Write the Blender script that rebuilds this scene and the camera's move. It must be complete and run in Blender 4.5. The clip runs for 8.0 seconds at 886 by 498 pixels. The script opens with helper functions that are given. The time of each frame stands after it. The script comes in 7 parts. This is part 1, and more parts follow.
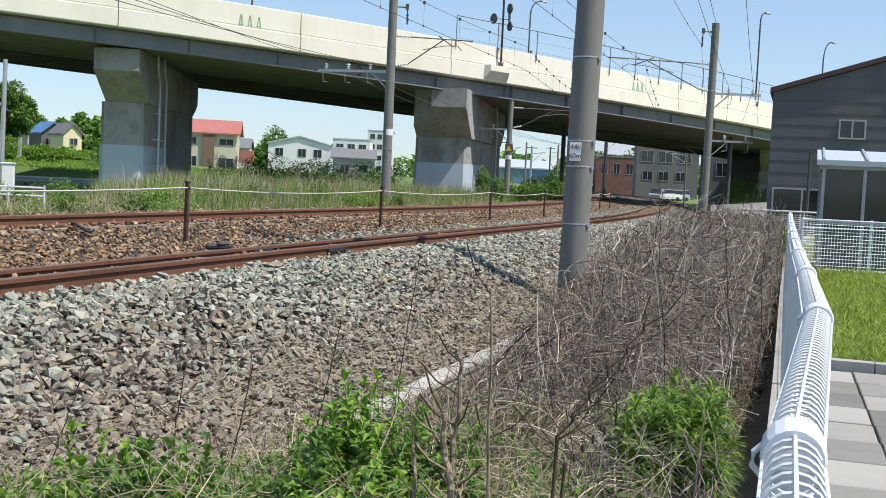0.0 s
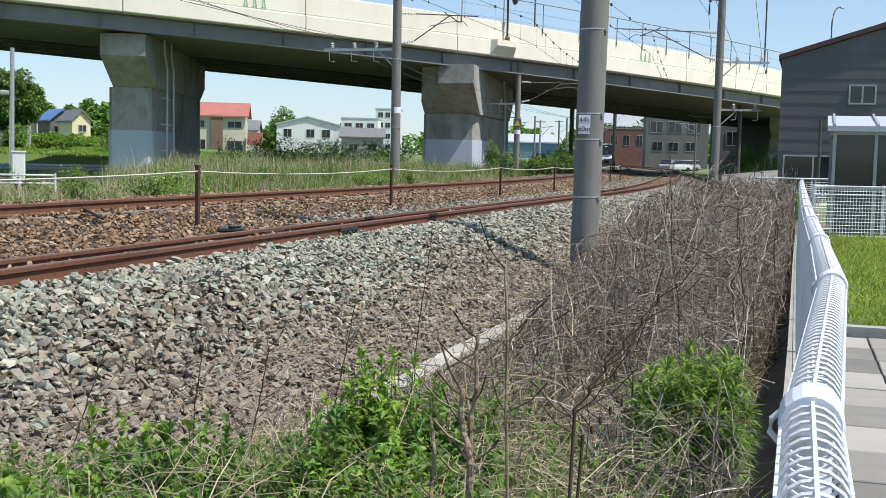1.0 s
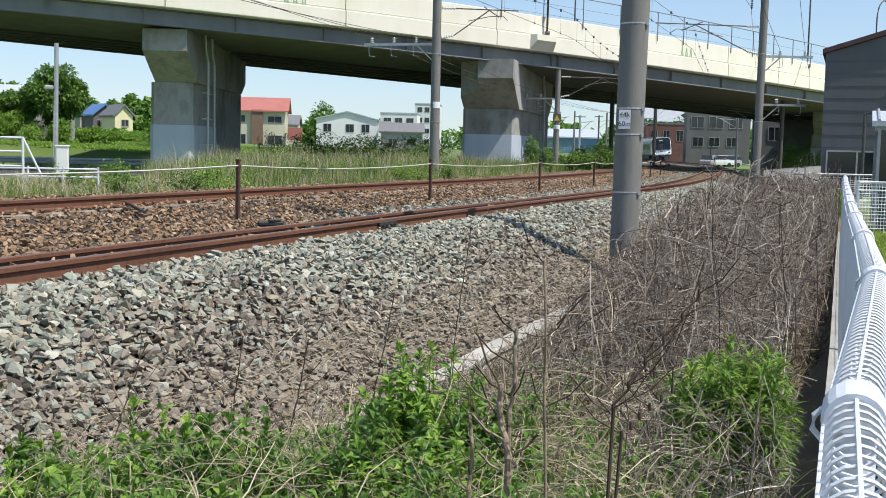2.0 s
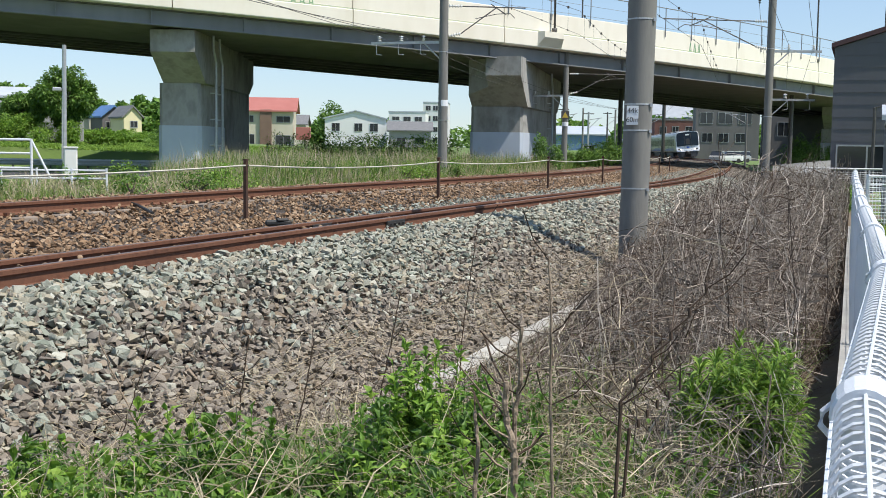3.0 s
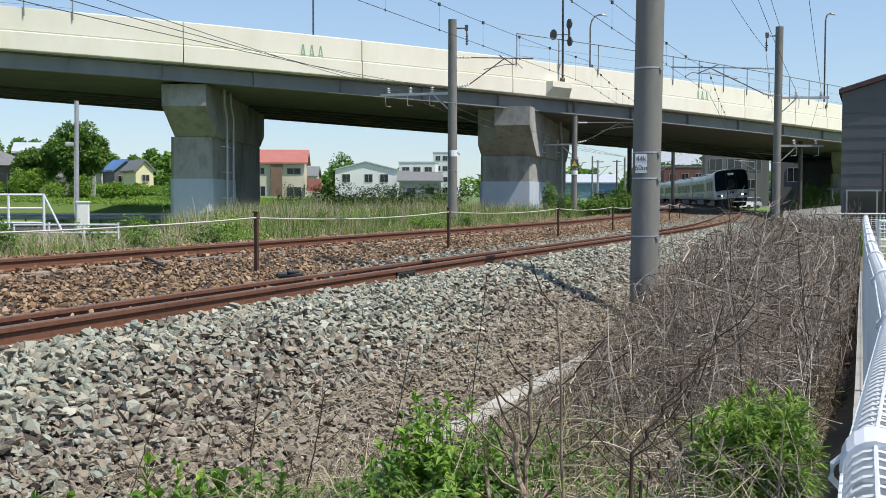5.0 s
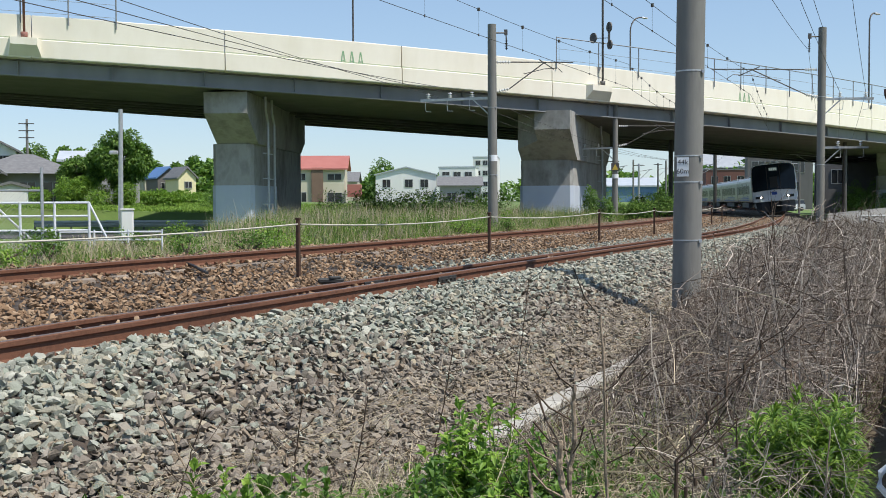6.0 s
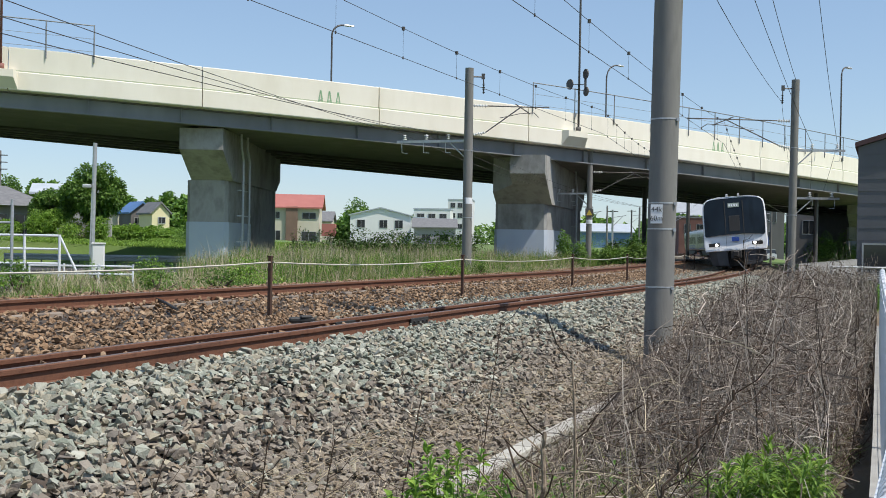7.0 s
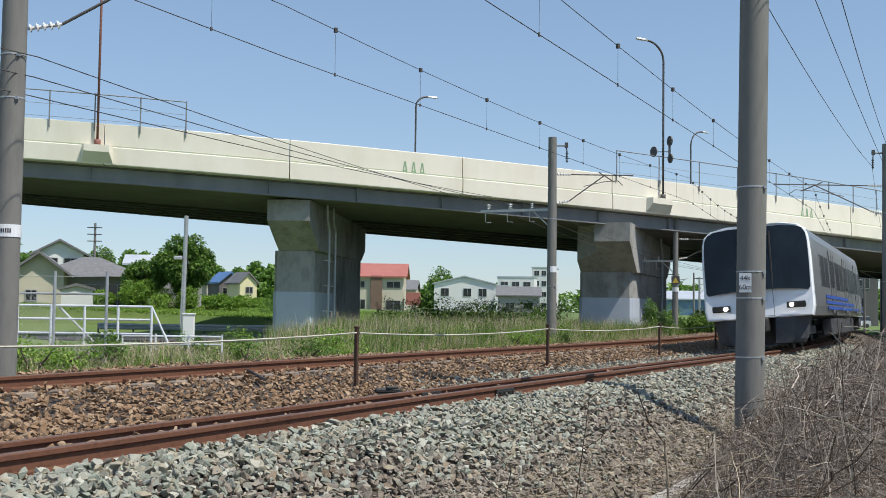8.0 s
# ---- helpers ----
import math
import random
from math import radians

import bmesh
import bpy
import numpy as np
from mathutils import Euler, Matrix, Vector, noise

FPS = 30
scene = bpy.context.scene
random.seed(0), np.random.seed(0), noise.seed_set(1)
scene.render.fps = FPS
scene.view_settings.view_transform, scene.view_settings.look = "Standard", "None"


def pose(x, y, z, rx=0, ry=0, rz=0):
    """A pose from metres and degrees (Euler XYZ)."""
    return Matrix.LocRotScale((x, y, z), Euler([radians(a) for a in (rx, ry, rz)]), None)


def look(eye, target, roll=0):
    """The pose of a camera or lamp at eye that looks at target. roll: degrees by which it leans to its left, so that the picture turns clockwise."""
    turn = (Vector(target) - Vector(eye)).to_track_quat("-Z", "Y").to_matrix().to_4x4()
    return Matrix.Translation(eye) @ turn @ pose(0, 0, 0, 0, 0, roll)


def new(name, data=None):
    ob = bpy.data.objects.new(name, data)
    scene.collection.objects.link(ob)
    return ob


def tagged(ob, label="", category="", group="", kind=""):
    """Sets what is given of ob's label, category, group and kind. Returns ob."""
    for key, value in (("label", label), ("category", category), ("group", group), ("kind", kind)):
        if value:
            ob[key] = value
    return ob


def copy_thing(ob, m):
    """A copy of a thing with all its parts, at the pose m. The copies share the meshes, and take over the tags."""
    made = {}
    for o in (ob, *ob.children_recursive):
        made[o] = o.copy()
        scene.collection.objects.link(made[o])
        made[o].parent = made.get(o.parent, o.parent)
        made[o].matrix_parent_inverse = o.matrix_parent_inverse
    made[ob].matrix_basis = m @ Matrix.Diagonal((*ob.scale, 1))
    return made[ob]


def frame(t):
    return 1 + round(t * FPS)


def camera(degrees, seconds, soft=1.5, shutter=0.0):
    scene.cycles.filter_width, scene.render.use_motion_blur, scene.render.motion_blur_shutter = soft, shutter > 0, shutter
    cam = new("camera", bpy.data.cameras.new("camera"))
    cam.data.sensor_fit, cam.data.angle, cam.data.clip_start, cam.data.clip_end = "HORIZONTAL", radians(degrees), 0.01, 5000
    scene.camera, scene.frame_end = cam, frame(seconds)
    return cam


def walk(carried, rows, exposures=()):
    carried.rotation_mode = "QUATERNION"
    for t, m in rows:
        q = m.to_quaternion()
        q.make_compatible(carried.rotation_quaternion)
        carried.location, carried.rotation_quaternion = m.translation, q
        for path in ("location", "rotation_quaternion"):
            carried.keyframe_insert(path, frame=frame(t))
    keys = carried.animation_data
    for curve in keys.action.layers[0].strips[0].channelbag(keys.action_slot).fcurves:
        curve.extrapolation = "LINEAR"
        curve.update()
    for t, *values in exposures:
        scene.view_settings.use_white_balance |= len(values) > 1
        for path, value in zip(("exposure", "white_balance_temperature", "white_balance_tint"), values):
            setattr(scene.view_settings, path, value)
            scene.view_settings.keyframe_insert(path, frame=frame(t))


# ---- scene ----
cam = camera(42.7, 8.0, soft=0.9)
walk(cam, [
    (0, pose(-0.019, -0.029, 1.043, 86.469, -2.797, 0.432)),
    (0.5, pose(-0.013, -0.030, 1.041, 84.592, -0.838, 0.432)),
    (1, pose(-0.025, -0.041, 1.044, 85.280, -1.236, 0.891)),
    (1.5, pose(-0.035, -0.057, 1.046, 85.644, -1.920, 2.230)),
    (2, pose(-0.026, -0.038, 1.041, 84.983, -1.332, 2.860)),
    (3.5, pose(-0.009, 0.002, 1.034, 84.895, -0.574, 3.395)),
    (4, pose(-0.013, -0.014, 1.038, 85.170, -0.153, 3.373)),
    (4.5, pose(0.000, 0.000, 1.040, 87.100, -0.250, 3.100)),
    (6, pose(-0.007, -0.020, 1.051, 87.631, 0.307, 5.841)),
    (6.5, pose(-0.006, 0.005, 1.053, 88.342, -0.255, 5.105)),
    (7, pose(-0.006, 0.027, 1.050, 89.746, -1.016, 4.534)),
    (7.5, pose(0.007, 0.033, 1.065, 90.306, 0.421, 6.406)),
    (8, pose(-0.021, -0.010, 1.079, 93.125, -0.789, 8.768)),
], [(0.0, 0.22), (4.5, 0.16), (6.5, 0.06), (7.2, 0.02), (8.0, -0.04)])

# ---- world and sun ----
SUN_AZ, SUN_EL = radians(-25), radians(60)      # from +x towards +y, above the horizon
world = bpy.data.worlds.new("sky")
scene.world = world
world.use_nodes = True
wn = world.node_tree.nodes
wn.clear()
sky = wn.new("ShaderNodeTexSky")
sky.sky_type = "NISHITA"
sky.sun_disc = False
sky.sun_elevation = SUN_EL
sky.sun_rotation = radians(90) - SUN_AZ
sky.air_density, sky.dust_density, sky.ozone_density = 1.0, 0.2, 2.2
bg = wn.new("ShaderNodeBackground")
bg.inputs["Strength"].default_value = 0.15
wout = wn.new("ShaderNodeOutputWorld")
haze = wn.new("ShaderNodeGamma")
haze.inputs["Gamma"].default_value = 0.62
hue = wn.new("ShaderNodeMix")
hue.data_type, hue.blend_type = "RGBA", "MULTIPLY"
hue.inputs[0].default_value = 1.0
hue.inputs[7].default_value = (1.28, 1.475, 1.71, 1)
world.node_tree.links.new(sky.outputs[0], haze.inputs["Color"])
world.node_tree.links.new(haze.outputs[0], hue.inputs[6])
world.node_tree.links.new(hue.outputs[2], bg.inputs["Color"])
world.node_tree.links.new(bg.outputs[0], wout.inputs["Surface"])
sun_data = bpy.data.lights.new("sun", "SUN")
sun_data.energy, sun_data.angle, sun_data.color = 5.0, radians(0.5), (1.0, 0.95, 0.87)
sun_dir = Vector((math.cos(SUN_EL) * math.cos(SUN_AZ), math.cos(SUN_EL) * math.sin(SUN_AZ), math.sin(SUN_EL)))
sun = new("sun", sun_data)
sun.matrix_world = look(sun_dir * 100, (0, 0, 0))


# ---- materials ----
def material(name, stops, scale=6.0, rough=0.8, metal=0.0, bump=0.2, fine=60.0, island=0.0, rand=0.0, stain=0.0,
             stain_col=(0.1, 0.08, 0.06), streak=1.0, coat=0.0, trans=0.0, emit=None):
    """Node material: a ramp over noise, optional island or object variation, stains and fine relief."""
    mat = bpy.data.materials.new(name)
    mat.use_nodes = True
    nt, N = mat.node_tree, mat.node_tree.nodes
    L = nt.links.new
    b = N["Principled BSDF"]
    tc = N.new("ShaderNodeTexCoord")
    no = N.new("ShaderNodeTexNoise")
    no.inputs["Scale"].default_value, no.inputs["Detail"].default_value = scale, 6
    mp = N.new("ShaderNodeMapping")
    mp.inputs["Scale"].default_value = (1, 1, streak)
    L(tc.outputs["Object"], mp.inputs["Vector"])
    L(mp.outputs[0], no.inputs["Vector"])
    fac = no.outputs["Fac"]
    if island or rand:
        mx = N.new("ShaderNodeMix")
        mx.inputs[0].default_value = island or rand
        if island:
            src = N.new("ShaderNodeNewGeometry").outputs["Random Per Island"]
        else:
            src = N.new("ShaderNodeObjectInfo").outputs["Random"]
        L(fac, mx.inputs[2]), L(src, mx.inputs[3])
        fac = mx.outputs[0]
    ramp = N.new("ShaderNodeValToRGB")
    els = ramp.color_ramp.elements
    lo, hi = (0.0, 1.0) if island > 0.7 else (0.25, 0.75)
    for i, c in enumerate(stops):
        pos = lo + (hi - lo) * i / max(1, len(stops) - 1)
        el = els[i] if i < 2 else els.new(pos)
        el.position, el.color = pos, (*c, 1)
    L(fac, ramp.inputs[0])
    col = ramp.outputs[0]
    if stain:
        n2 = N.new("ShaderNodeTexNoise")
        n2.inputs["Scale"].default_value, n2.inputs["Detail"].default_value = scale * 0.23, 8
        n2.inputs["Roughness"].default_value = 0.65
        L(mp.outputs[0], n2.inputs["Vector"])
        r2 = N.new("ShaderNodeValToRGB")
        r2.color_ramp.elements[0].position, r2.color_ramp.elements[1].position = 0.48, 0.72
        r2.color_ramp.elements[1].color = (stain, stain, stain, 1)
        r2.color_ramp.elements[0].color = (0, 0, 0, 1)
        L(n2.outputs["Fac"], r2.inputs[0])
        m2 = N.new("ShaderNodeMix")
        m2.data_type = "RGBA"
        L(r2.outputs[0], m2.inputs[0]), L(col, m2.inputs[6])
        m2.inputs[7].default_value = (*stain_col, 1)
        col = m2.outputs[2]
    L(col, b.inputs["Base Color"])
    b.inputs["Roughness"].default_value, b.inputs["Metallic"].default_value = rough, metal
    if coat:
        b.inputs["Coat Weight"].default_value = coat
    if bump:
        n3 = N.new("ShaderNodeTexNoise")
        n3.inputs["Scale"].default_value, n3.inputs["Detail"].default_value = fine, 4
        L(tc.outputs["Object"], n3.inputs["Vector"])
        bp = N.new("ShaderNodeBump")
        bp.inputs["Strength"].default_value, bp.inputs["Distance"].default_value = bump, 0.02
        L(n3.outputs["Fac"], bp.inputs["Height"])
        L(bp.outputs[0], b.inputs["Normal"])
    if trans:
        tr = N.new("ShaderNodeBsdfTranslucent")
        L(col, tr.inputs["Color"])
        ms = N.new("ShaderNodeMixShader")
        ms.inputs[0].default_value = trans
        L(b.outputs[0], ms.inputs[1]), L(tr.outputs[0], ms.inputs[2])
        L(ms.outputs[0], N["Material Output"].inputs["Surface"])
    if emit:
        b.inputs["Emission Color"].default_value, b.inputs["Emission Strength"].default_value = (*emit[:3], 1), emit[3]
    return mat


M_EARTH = material("earth", [(0.10, 0.08, 0.055), (0.17, 0.13, 0.09), (0.12, 0.12, 0.06)], 1.5, 0.95, bump=0.6, fine=20)
M_FIELD = material("field_grass", [(0.07, 0.12, 0.028), (0.115, 0.18, 0.04), (0.15, 0.185, 0.06)], 0.25, 0.95, bump=0.8, fine=5)
# near-black brown: the shade in the gaps between stones is painted here
M_BEDSHADE = material("shade_dark_bed", [(0.035, 0.028, 0.023), (0.065, 0.05, 0.04), (0.09, 0.07, 0.055)], 14, 0.95, bump=1.0, fine=25)
M_STONE_GREY = material("stone_grey", [(0.14, 0.122, 0.096), (0.30, 0.305, 0.25), (0.225, 0.25, 0.2), (0.44, 0.435, 0.365), (0.34, 0.29, 0.205), (0.25, 0.255, 0.21), (0.36, 0.375, 0.315)], 9, 0.9, bump=0.4, fine=80, island=0.85)
M_STONE_ONE = material("single_stone", [(0.14, 0.122, 0.096), (0.30, 0.305, 0.25), (0.225, 0.25, 0.2), (0.44, 0.435, 0.365), (0.34, 0.29, 0.205), (0.25, 0.255, 0.21), (0.36, 0.375, 0.315)], 9, 0.9, bump=0.4, fine=80, rand=0.85)
M_STONE_DUN = material("stone_dun", [(0.10, 0.082, 0.062), (0.235, 0.20, 0.16), (0.165, 0.14, 0.115), (0.30, 0.265, 0.215), (0.23, 0.175, 0.12), (0.37, 0.35, 0.295)], 9, 0.9, bump=0.4, fine=80, island=0.85)
M_STONE_RUST = material("stone_rust", [(0.13, 0.075, 0.041), (0.28, 0.175, 0.098), (0.20, 0.12, 0.066), (0.39, 0.275, 0.175), (0.16, 0.10, 0.06)], 9, 0.9, bump=0.4, fine=80, island=0.85)
M_RAIL = material("rusty_rail", [(0.10, 0.042, 0.024), (0.17, 0.073, 0.04), (0.13, 0.058, 0.034)], 12, 0.75, metal=0.15, bump=0.3, fine=120)
M_RAILTOP = material("rail_running_face", [(0.20, 0.13, 0.10), (0.30, 0.22, 0.18)], 20, 0.45, metal=0.7, bump=0.05)
M_BLACK = material("black_plastic", [(0.02, 0.02, 0.02), (0.035, 0.033, 0.03)], 20, 0.6, bump=0.1)
M_SLEEPER = material("concrete_sleeper", [(0.24, 0.19, 0.15), (0.33, 0.27, 0.22)], 8, 0.9, bump=0.3, stain=0.5)
M_POLE = material("pole_concrete", [(0.14, 0.137, 0.125), (0.20, 0.196, 0.18), (0.165, 0.161, 0.15)], 5, 0.85, bump=0.15, fine=90, stain=0.45, stain_col=(0.12, 0.115, 0.105), streak=0.25)
M_CONC = material("aged_concrete", [(0.24, 0.233, 0.217), (0.37, 0.361, 0.337), (0.30, 0.292, 0.275)], 2.2, 0.9, bump=0.2, fine=40, stain=0.75, stain_col=(0.10, 0.092, 0.08), streak=0.6)
M_COAT = material("blue_grey_coating", [(0.45, 0.50, 0.58), (0.50, 0.55, 0.62)], 1.5, 0.7, bump=0.08, stain=0.2, stain_col=(0.33, 0.34, 0.35))
M_CREAM = material("cream_parapet", [(0.755, 0.705, 0.58), (0.83, 0.785, 0.67), (0.79, 0.74, 0.62)], 0.8, 0.85, bump=0.08, fine=40, stain=0.25, stain_col=(0.60, 0.52, 0.37), streak=0.4)
M_GREEN_LINE = material("faded_green_paint", [(0.35, 0.42, 0.28), (0.55, 0.55, 0.40)], 4, 0.85, bump=0.05)
M_GREEN_SIGN = material("green_paint", [(0.17, 0.36, 0.19), (0.34, 0.48, 0.30)], 6, 0.8, bump=0.05)
M_GIRDER = material("girder_grey", [(0.19, 0.195, 0.20), (0.25, 0.255, 0.26)], 1.2, 0.7, bump=0.1, stain=0.4, stain_col=(0.16, 0.15, 0.14), streak=0.3)
# darker than the other concrete: shade under the bridge is put into this colour
M_SHADEGREY = material("shade_dark_grey", [(0.13, 0.126, 0.12), (0.19, 0.185, 0.175)], 1.0, 0.9, bump=0.15, stain=0.4, stain_col=(0.10, 0.095, 0.09))
M_GALV = material("galvanised_steel", [(0.42, 0.43, 0.44), (0.55, 0.56, 0.57)], 10, 0.5, metal=0.6, bump=0.05)
M_RAILGREY = material("grey_railing_steel", [(0.20, 0.21, 0.22), (0.28, 0.29, 0.30)], 10, 0.6, metal=0.3, bump=0.05)
M_DARKSTEEL = material("dark_steel", [(0.07, 0.07, 0.07), (0.13, 0.12, 0.11)], 10, 0.6, metal=0.4, bump=0.05)
M_REDSTEEL = material("red_oxide_steel", [(0.22, 0.09, 0.07), (0.30, 0.13, 0.10)], 8, 0.7, bump=0.05)
M_WIRE = material("wire", [(0.07, 0.065, 0.06), (0.12, 0.11, 0.10)], 30, 0.6, metal=0.5, bump=0.0)
M_CERAMIC = material("insulator_ceramic", [(0.62, 0.62, 0.60), (0.75, 0.75, 0.73)], 10, 0.25, bump=0.0)
M_WHITE = material("white_coated_wire", [(0.64, 0.67, 0.71), (0.73, 0.75, 0.78)], 12, 0.4, bump=0.03, stain=0.12, stain_col=(0.55, 0.54, 0.5))
M_ROPE = material("tan_rope", [(0.45, 0.42, 0.34), (0.60, 0.57, 0.48)], 40, 0.9, bump=0.2, fine=200)
M_POSTRUST = material("rusted_post", [(0.05, 0.03, 0.022), (0.11, 0.055, 0.035)], 18, 0.85, metal=0.2, bump=0.2)
M_TROUGH = material("weathered_trough", [(0.34, 0.32, 0.28), (0.46, 0.44, 0.39)], 6, 0.9, bump=0.25, stain=0.5, stain_col=(0.28, 0.25, 0.2), rand=0.4)
M_SIGNWHITE = material("white_plate", [(0.74, 0.76, 0.78), (0.82, 0.83, 0.84)], 10, 0.5, bump=0.02, stain=0.2, stain_col=(0.5, 0.5, 0.48))
M_SIGNINK = material("sign_ink", [(0.03, 0.03, 0.035), (0.05, 0.05, 0.06)], 10, 0.6, bump=0.0)
M_YELLOW = material("yellow_plate", [(0.50, 0.36, 0.04), (0.58, 0.42, 0.06)], 10, 0.5, bump=0.0)
M_DRY = material("dry_stem", [(0.05, 0.036, 0.028), (0.13, 0.098, 0.077), (0.33, 0.275, 0.22), (0.09, 0.066, 0.052), (0.58, 0.51, 0.43), (0.15, 0.114, 0.09), (0.42, 0.36, 0.30)], 5, 0.9, bump=0.0, island=0.9)
# dark stalk tone, also used as painted shade within and under the brush
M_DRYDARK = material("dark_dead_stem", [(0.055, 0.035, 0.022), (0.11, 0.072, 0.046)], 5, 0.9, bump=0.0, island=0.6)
M_FALLEN = material("fallen_stem", [(0.05, 0.036, 0.027), (0.15, 0.115, 0.09), (0.36, 0.305, 0.245), (0.085, 0.062, 0.048), (0.54, 0.475, 0.40)], 5, 0.9, bump=0.0, island=0.9)
M_GOLDEN = material("yellow_green_leaf", [(0.07, 0.14, 0.02), (0.15, 0.265, 0.032), (0.31, 0.43, 0.07)], 3, 0.55, bump=0.0, island=0.8, trans=0.4)
M_STALK = material("grey_brown_stalk", [(0.17, 0.125, 0.085), (0.29, 0.225, 0.16), (0.12, 0.085, 0.06)], 30, 0.9, bump=0.3, fine=150)
M_STRAW = material("straw", [(0.30, 0.245, 0.155), (0.60, 0.515, 0.365), (0.42, 0.35, 0.235)], 5, 0.85, bump=0.0, island=0.9, trans=0.25)
M_LEAF = material("weed_leaf", [(0.05, 0.11, 0.017), (0.11, 0.215, 0.03), (0.20, 0.33, 0.05)], 3, 0.55, bump=0.0, island=0.8, trans=0.4)
M_LEAFBR = material("bright_leaf", [(0.08, 0.165, 0.022), (0.18, 0.325, 0.04), (0.36, 0.50, 0.08)], 3, 0.55, bump=0.0, island=0.8, trans=0.4)
M_GRASS = material("grass_blade", [(0.07, 0.145, 0.022), (0.13, 0.24, 0.035), (0.20, 0.31, 0.055), (0.32, 0.33, 0.12)], 1.0, 0.7, bump=0.0, island=0.7, trans=0.35)
M_LAWN = material("lawn_blade", [(0.15, 0.22, 0.025), (0.25, 0.34, 0.04), (0.36, 0.43, 0.08)], 1.0, 0.7, bump=0.0, island=0.7, trans=0.35)
M_FIELDBLADE = material("field_blade", [(0.10, 0.185, 0.025), (0.17, 0.29, 0.035), (0.26, 0.38, 0.06)], 0.3, 0.7, bump=0.0, island=0.6, trans=0.35)
M_TREE = material("tree_leaf", [(0.055, 0.125, 0.02), (0.12, 0.235, 0.035), (0.20, 0.33, 0.055)], 0.8, 0.6, bump=0.0, island=0.6, trans=0.3)
M_MAROON = material("dark_maroon_trim", [(0.075, 0.035, 0.035), (0.10, 0.05, 0.048)], 3, 0.6, bump=0.05)
M_BARK = material("bark", [(0.08, 0.06, 0.045), (0.15, 0.115, 0.085)], 6, 0.95, bump=0.6, fine=25)
M_ASPHALT = material("asphalt", [(0.045, 0.045, 0.047), (0.07, 0.07, 0.072)], 5, 0.9, bump=0.5, fine=150)
M_PAVER = material("paver", [(0.16, 0.152, 0.138), (0.24, 0.228, 0.205), (0.36, 0.342, 0.31)], 6, 0.9, bump=0.2, fine=120, rand=0.8, stain=0.3, stain_col=(0.28, 0.26, 0.23))
M_KERB = material("kerb_concrete", [(0.30, 0.29, 0.265), (0.40, 0.388, 0.36)], 5, 0.9, bump=0.2, stain=0.4, stain_col=(0.25, 0.23, 0.2))
M_SLATE = material("dark_siding", [(0.105, 0.105, 0.115), (0.135, 0.135, 0.145)], 1.4, 0.75, bump=0.12, fine=30, stain=0.25, stain_col=(0.09, 0.09, 0.095), streak=0.3)
M_GLASS = material("dark_window_glass", [(0.02, 0.022, 0.025), (0.04, 0.042, 0.046)], 0.7, 0.08, bump=0.0, coat=0.3)
M_FRAME = material("aluminium_frame", [(0.36, 0.36, 0.355), (0.44, 0.44, 0.435)], 8, 0.45, metal=0.4, bump=0.0)
M_WALLWHITE = material("white_wall", [(0.70, 0.70, 0.68), (0.78, 0.78, 0.76)], 0.6, 0.85, bump=0.05, stain=0.3, stain_col=(0.52, 0.51, 0.48), streak=0.3)
M_WALLCREAM = material("cream_wall", [(0.52, 0.48, 0.37), (0.60, 0.555, 0.44)], 0.6, 0.85, bump=0.05, stain=0.3, stain_col=(0.45, 0.40, 0.3), streak=0.3)
M_WALLYEL = material("yellow_wall", [(0.68, 0.61, 0.36), (0.74, 0.67, 0.43)], 0.6, 0.85, bump=0.05)
M_WALLGREY = material("grey_wall", [(0.30, 0.29, 0.28), (0.38, 0.37, 0.36)], 0.6, 0.85, bump=0.05, stain=0.3, stain_col=(0.2, 0.19, 0.18), streak=0.3)
# dark grey wall; on pale_side_house the darkness stands for shade
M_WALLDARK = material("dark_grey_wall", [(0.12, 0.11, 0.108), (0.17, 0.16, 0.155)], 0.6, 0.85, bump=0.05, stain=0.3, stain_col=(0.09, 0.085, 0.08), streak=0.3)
M_ROOFMID = material("mid_grey_sheet_roof", [(0.30, 0.32, 0.345), (0.38, 0.40, 0.42)], 0.8, 0.6, bump=0.08)
M_WALLBRICK = material("red_brown_wall", [(0.13, 0.058, 0.048), (0.19, 0.088, 0.072)], 0.8, 0.85, bump=0.08, stain=0.3, stain_col=(0.14, 0.09, 0.08))
M_WALLBROWN = material("brown_wall", [(0.17, 0.11, 0.08), (0.23, 0.15, 0.11)], 0.8, 0.85, bump=0.05)
M_ROOFRED = material("red_metal_roof", [(0.36, 0.12, 0.095), (0.43, 0.16, 0.13)], 0.6, 0.6, bump=0.1, stain=0.3, stain_col=(0.33, 0.12, 0.1))
M_ROOFGREY = material("grey_tile_roof", [(0.13, 0.13, 0.135), (0.21, 0.207, 0.205)], 3, 0.7, bump=0.3, fine=20)
M_ROOFBLUE = material("blue_roof", [(0.08, 0.17, 0.36), (0.12, 0.23, 0.44)], 1, 0.6, bump=0.1)
M_ROOFPALE = material("pale_sheet_roof", [(0.40, 0.44, 0.48), (0.49, 0.52, 0.56)], 0.8, 0.5, bump=0.08, stain=0.3, stain_col=(0.4, 0.4, 0.4))
M_BLUEWALL = material("blue_sheet", [(0.10, 0.19, 0.38), (0.15, 0.25, 0.45)], 1, 0.6, bump=0.05)
M_DARKGREEN = material("dark_green_panel", [(0.045, 0.06, 0.055), (0.07, 0.085, 0.08)], 1, 0.5, bump=0.05)
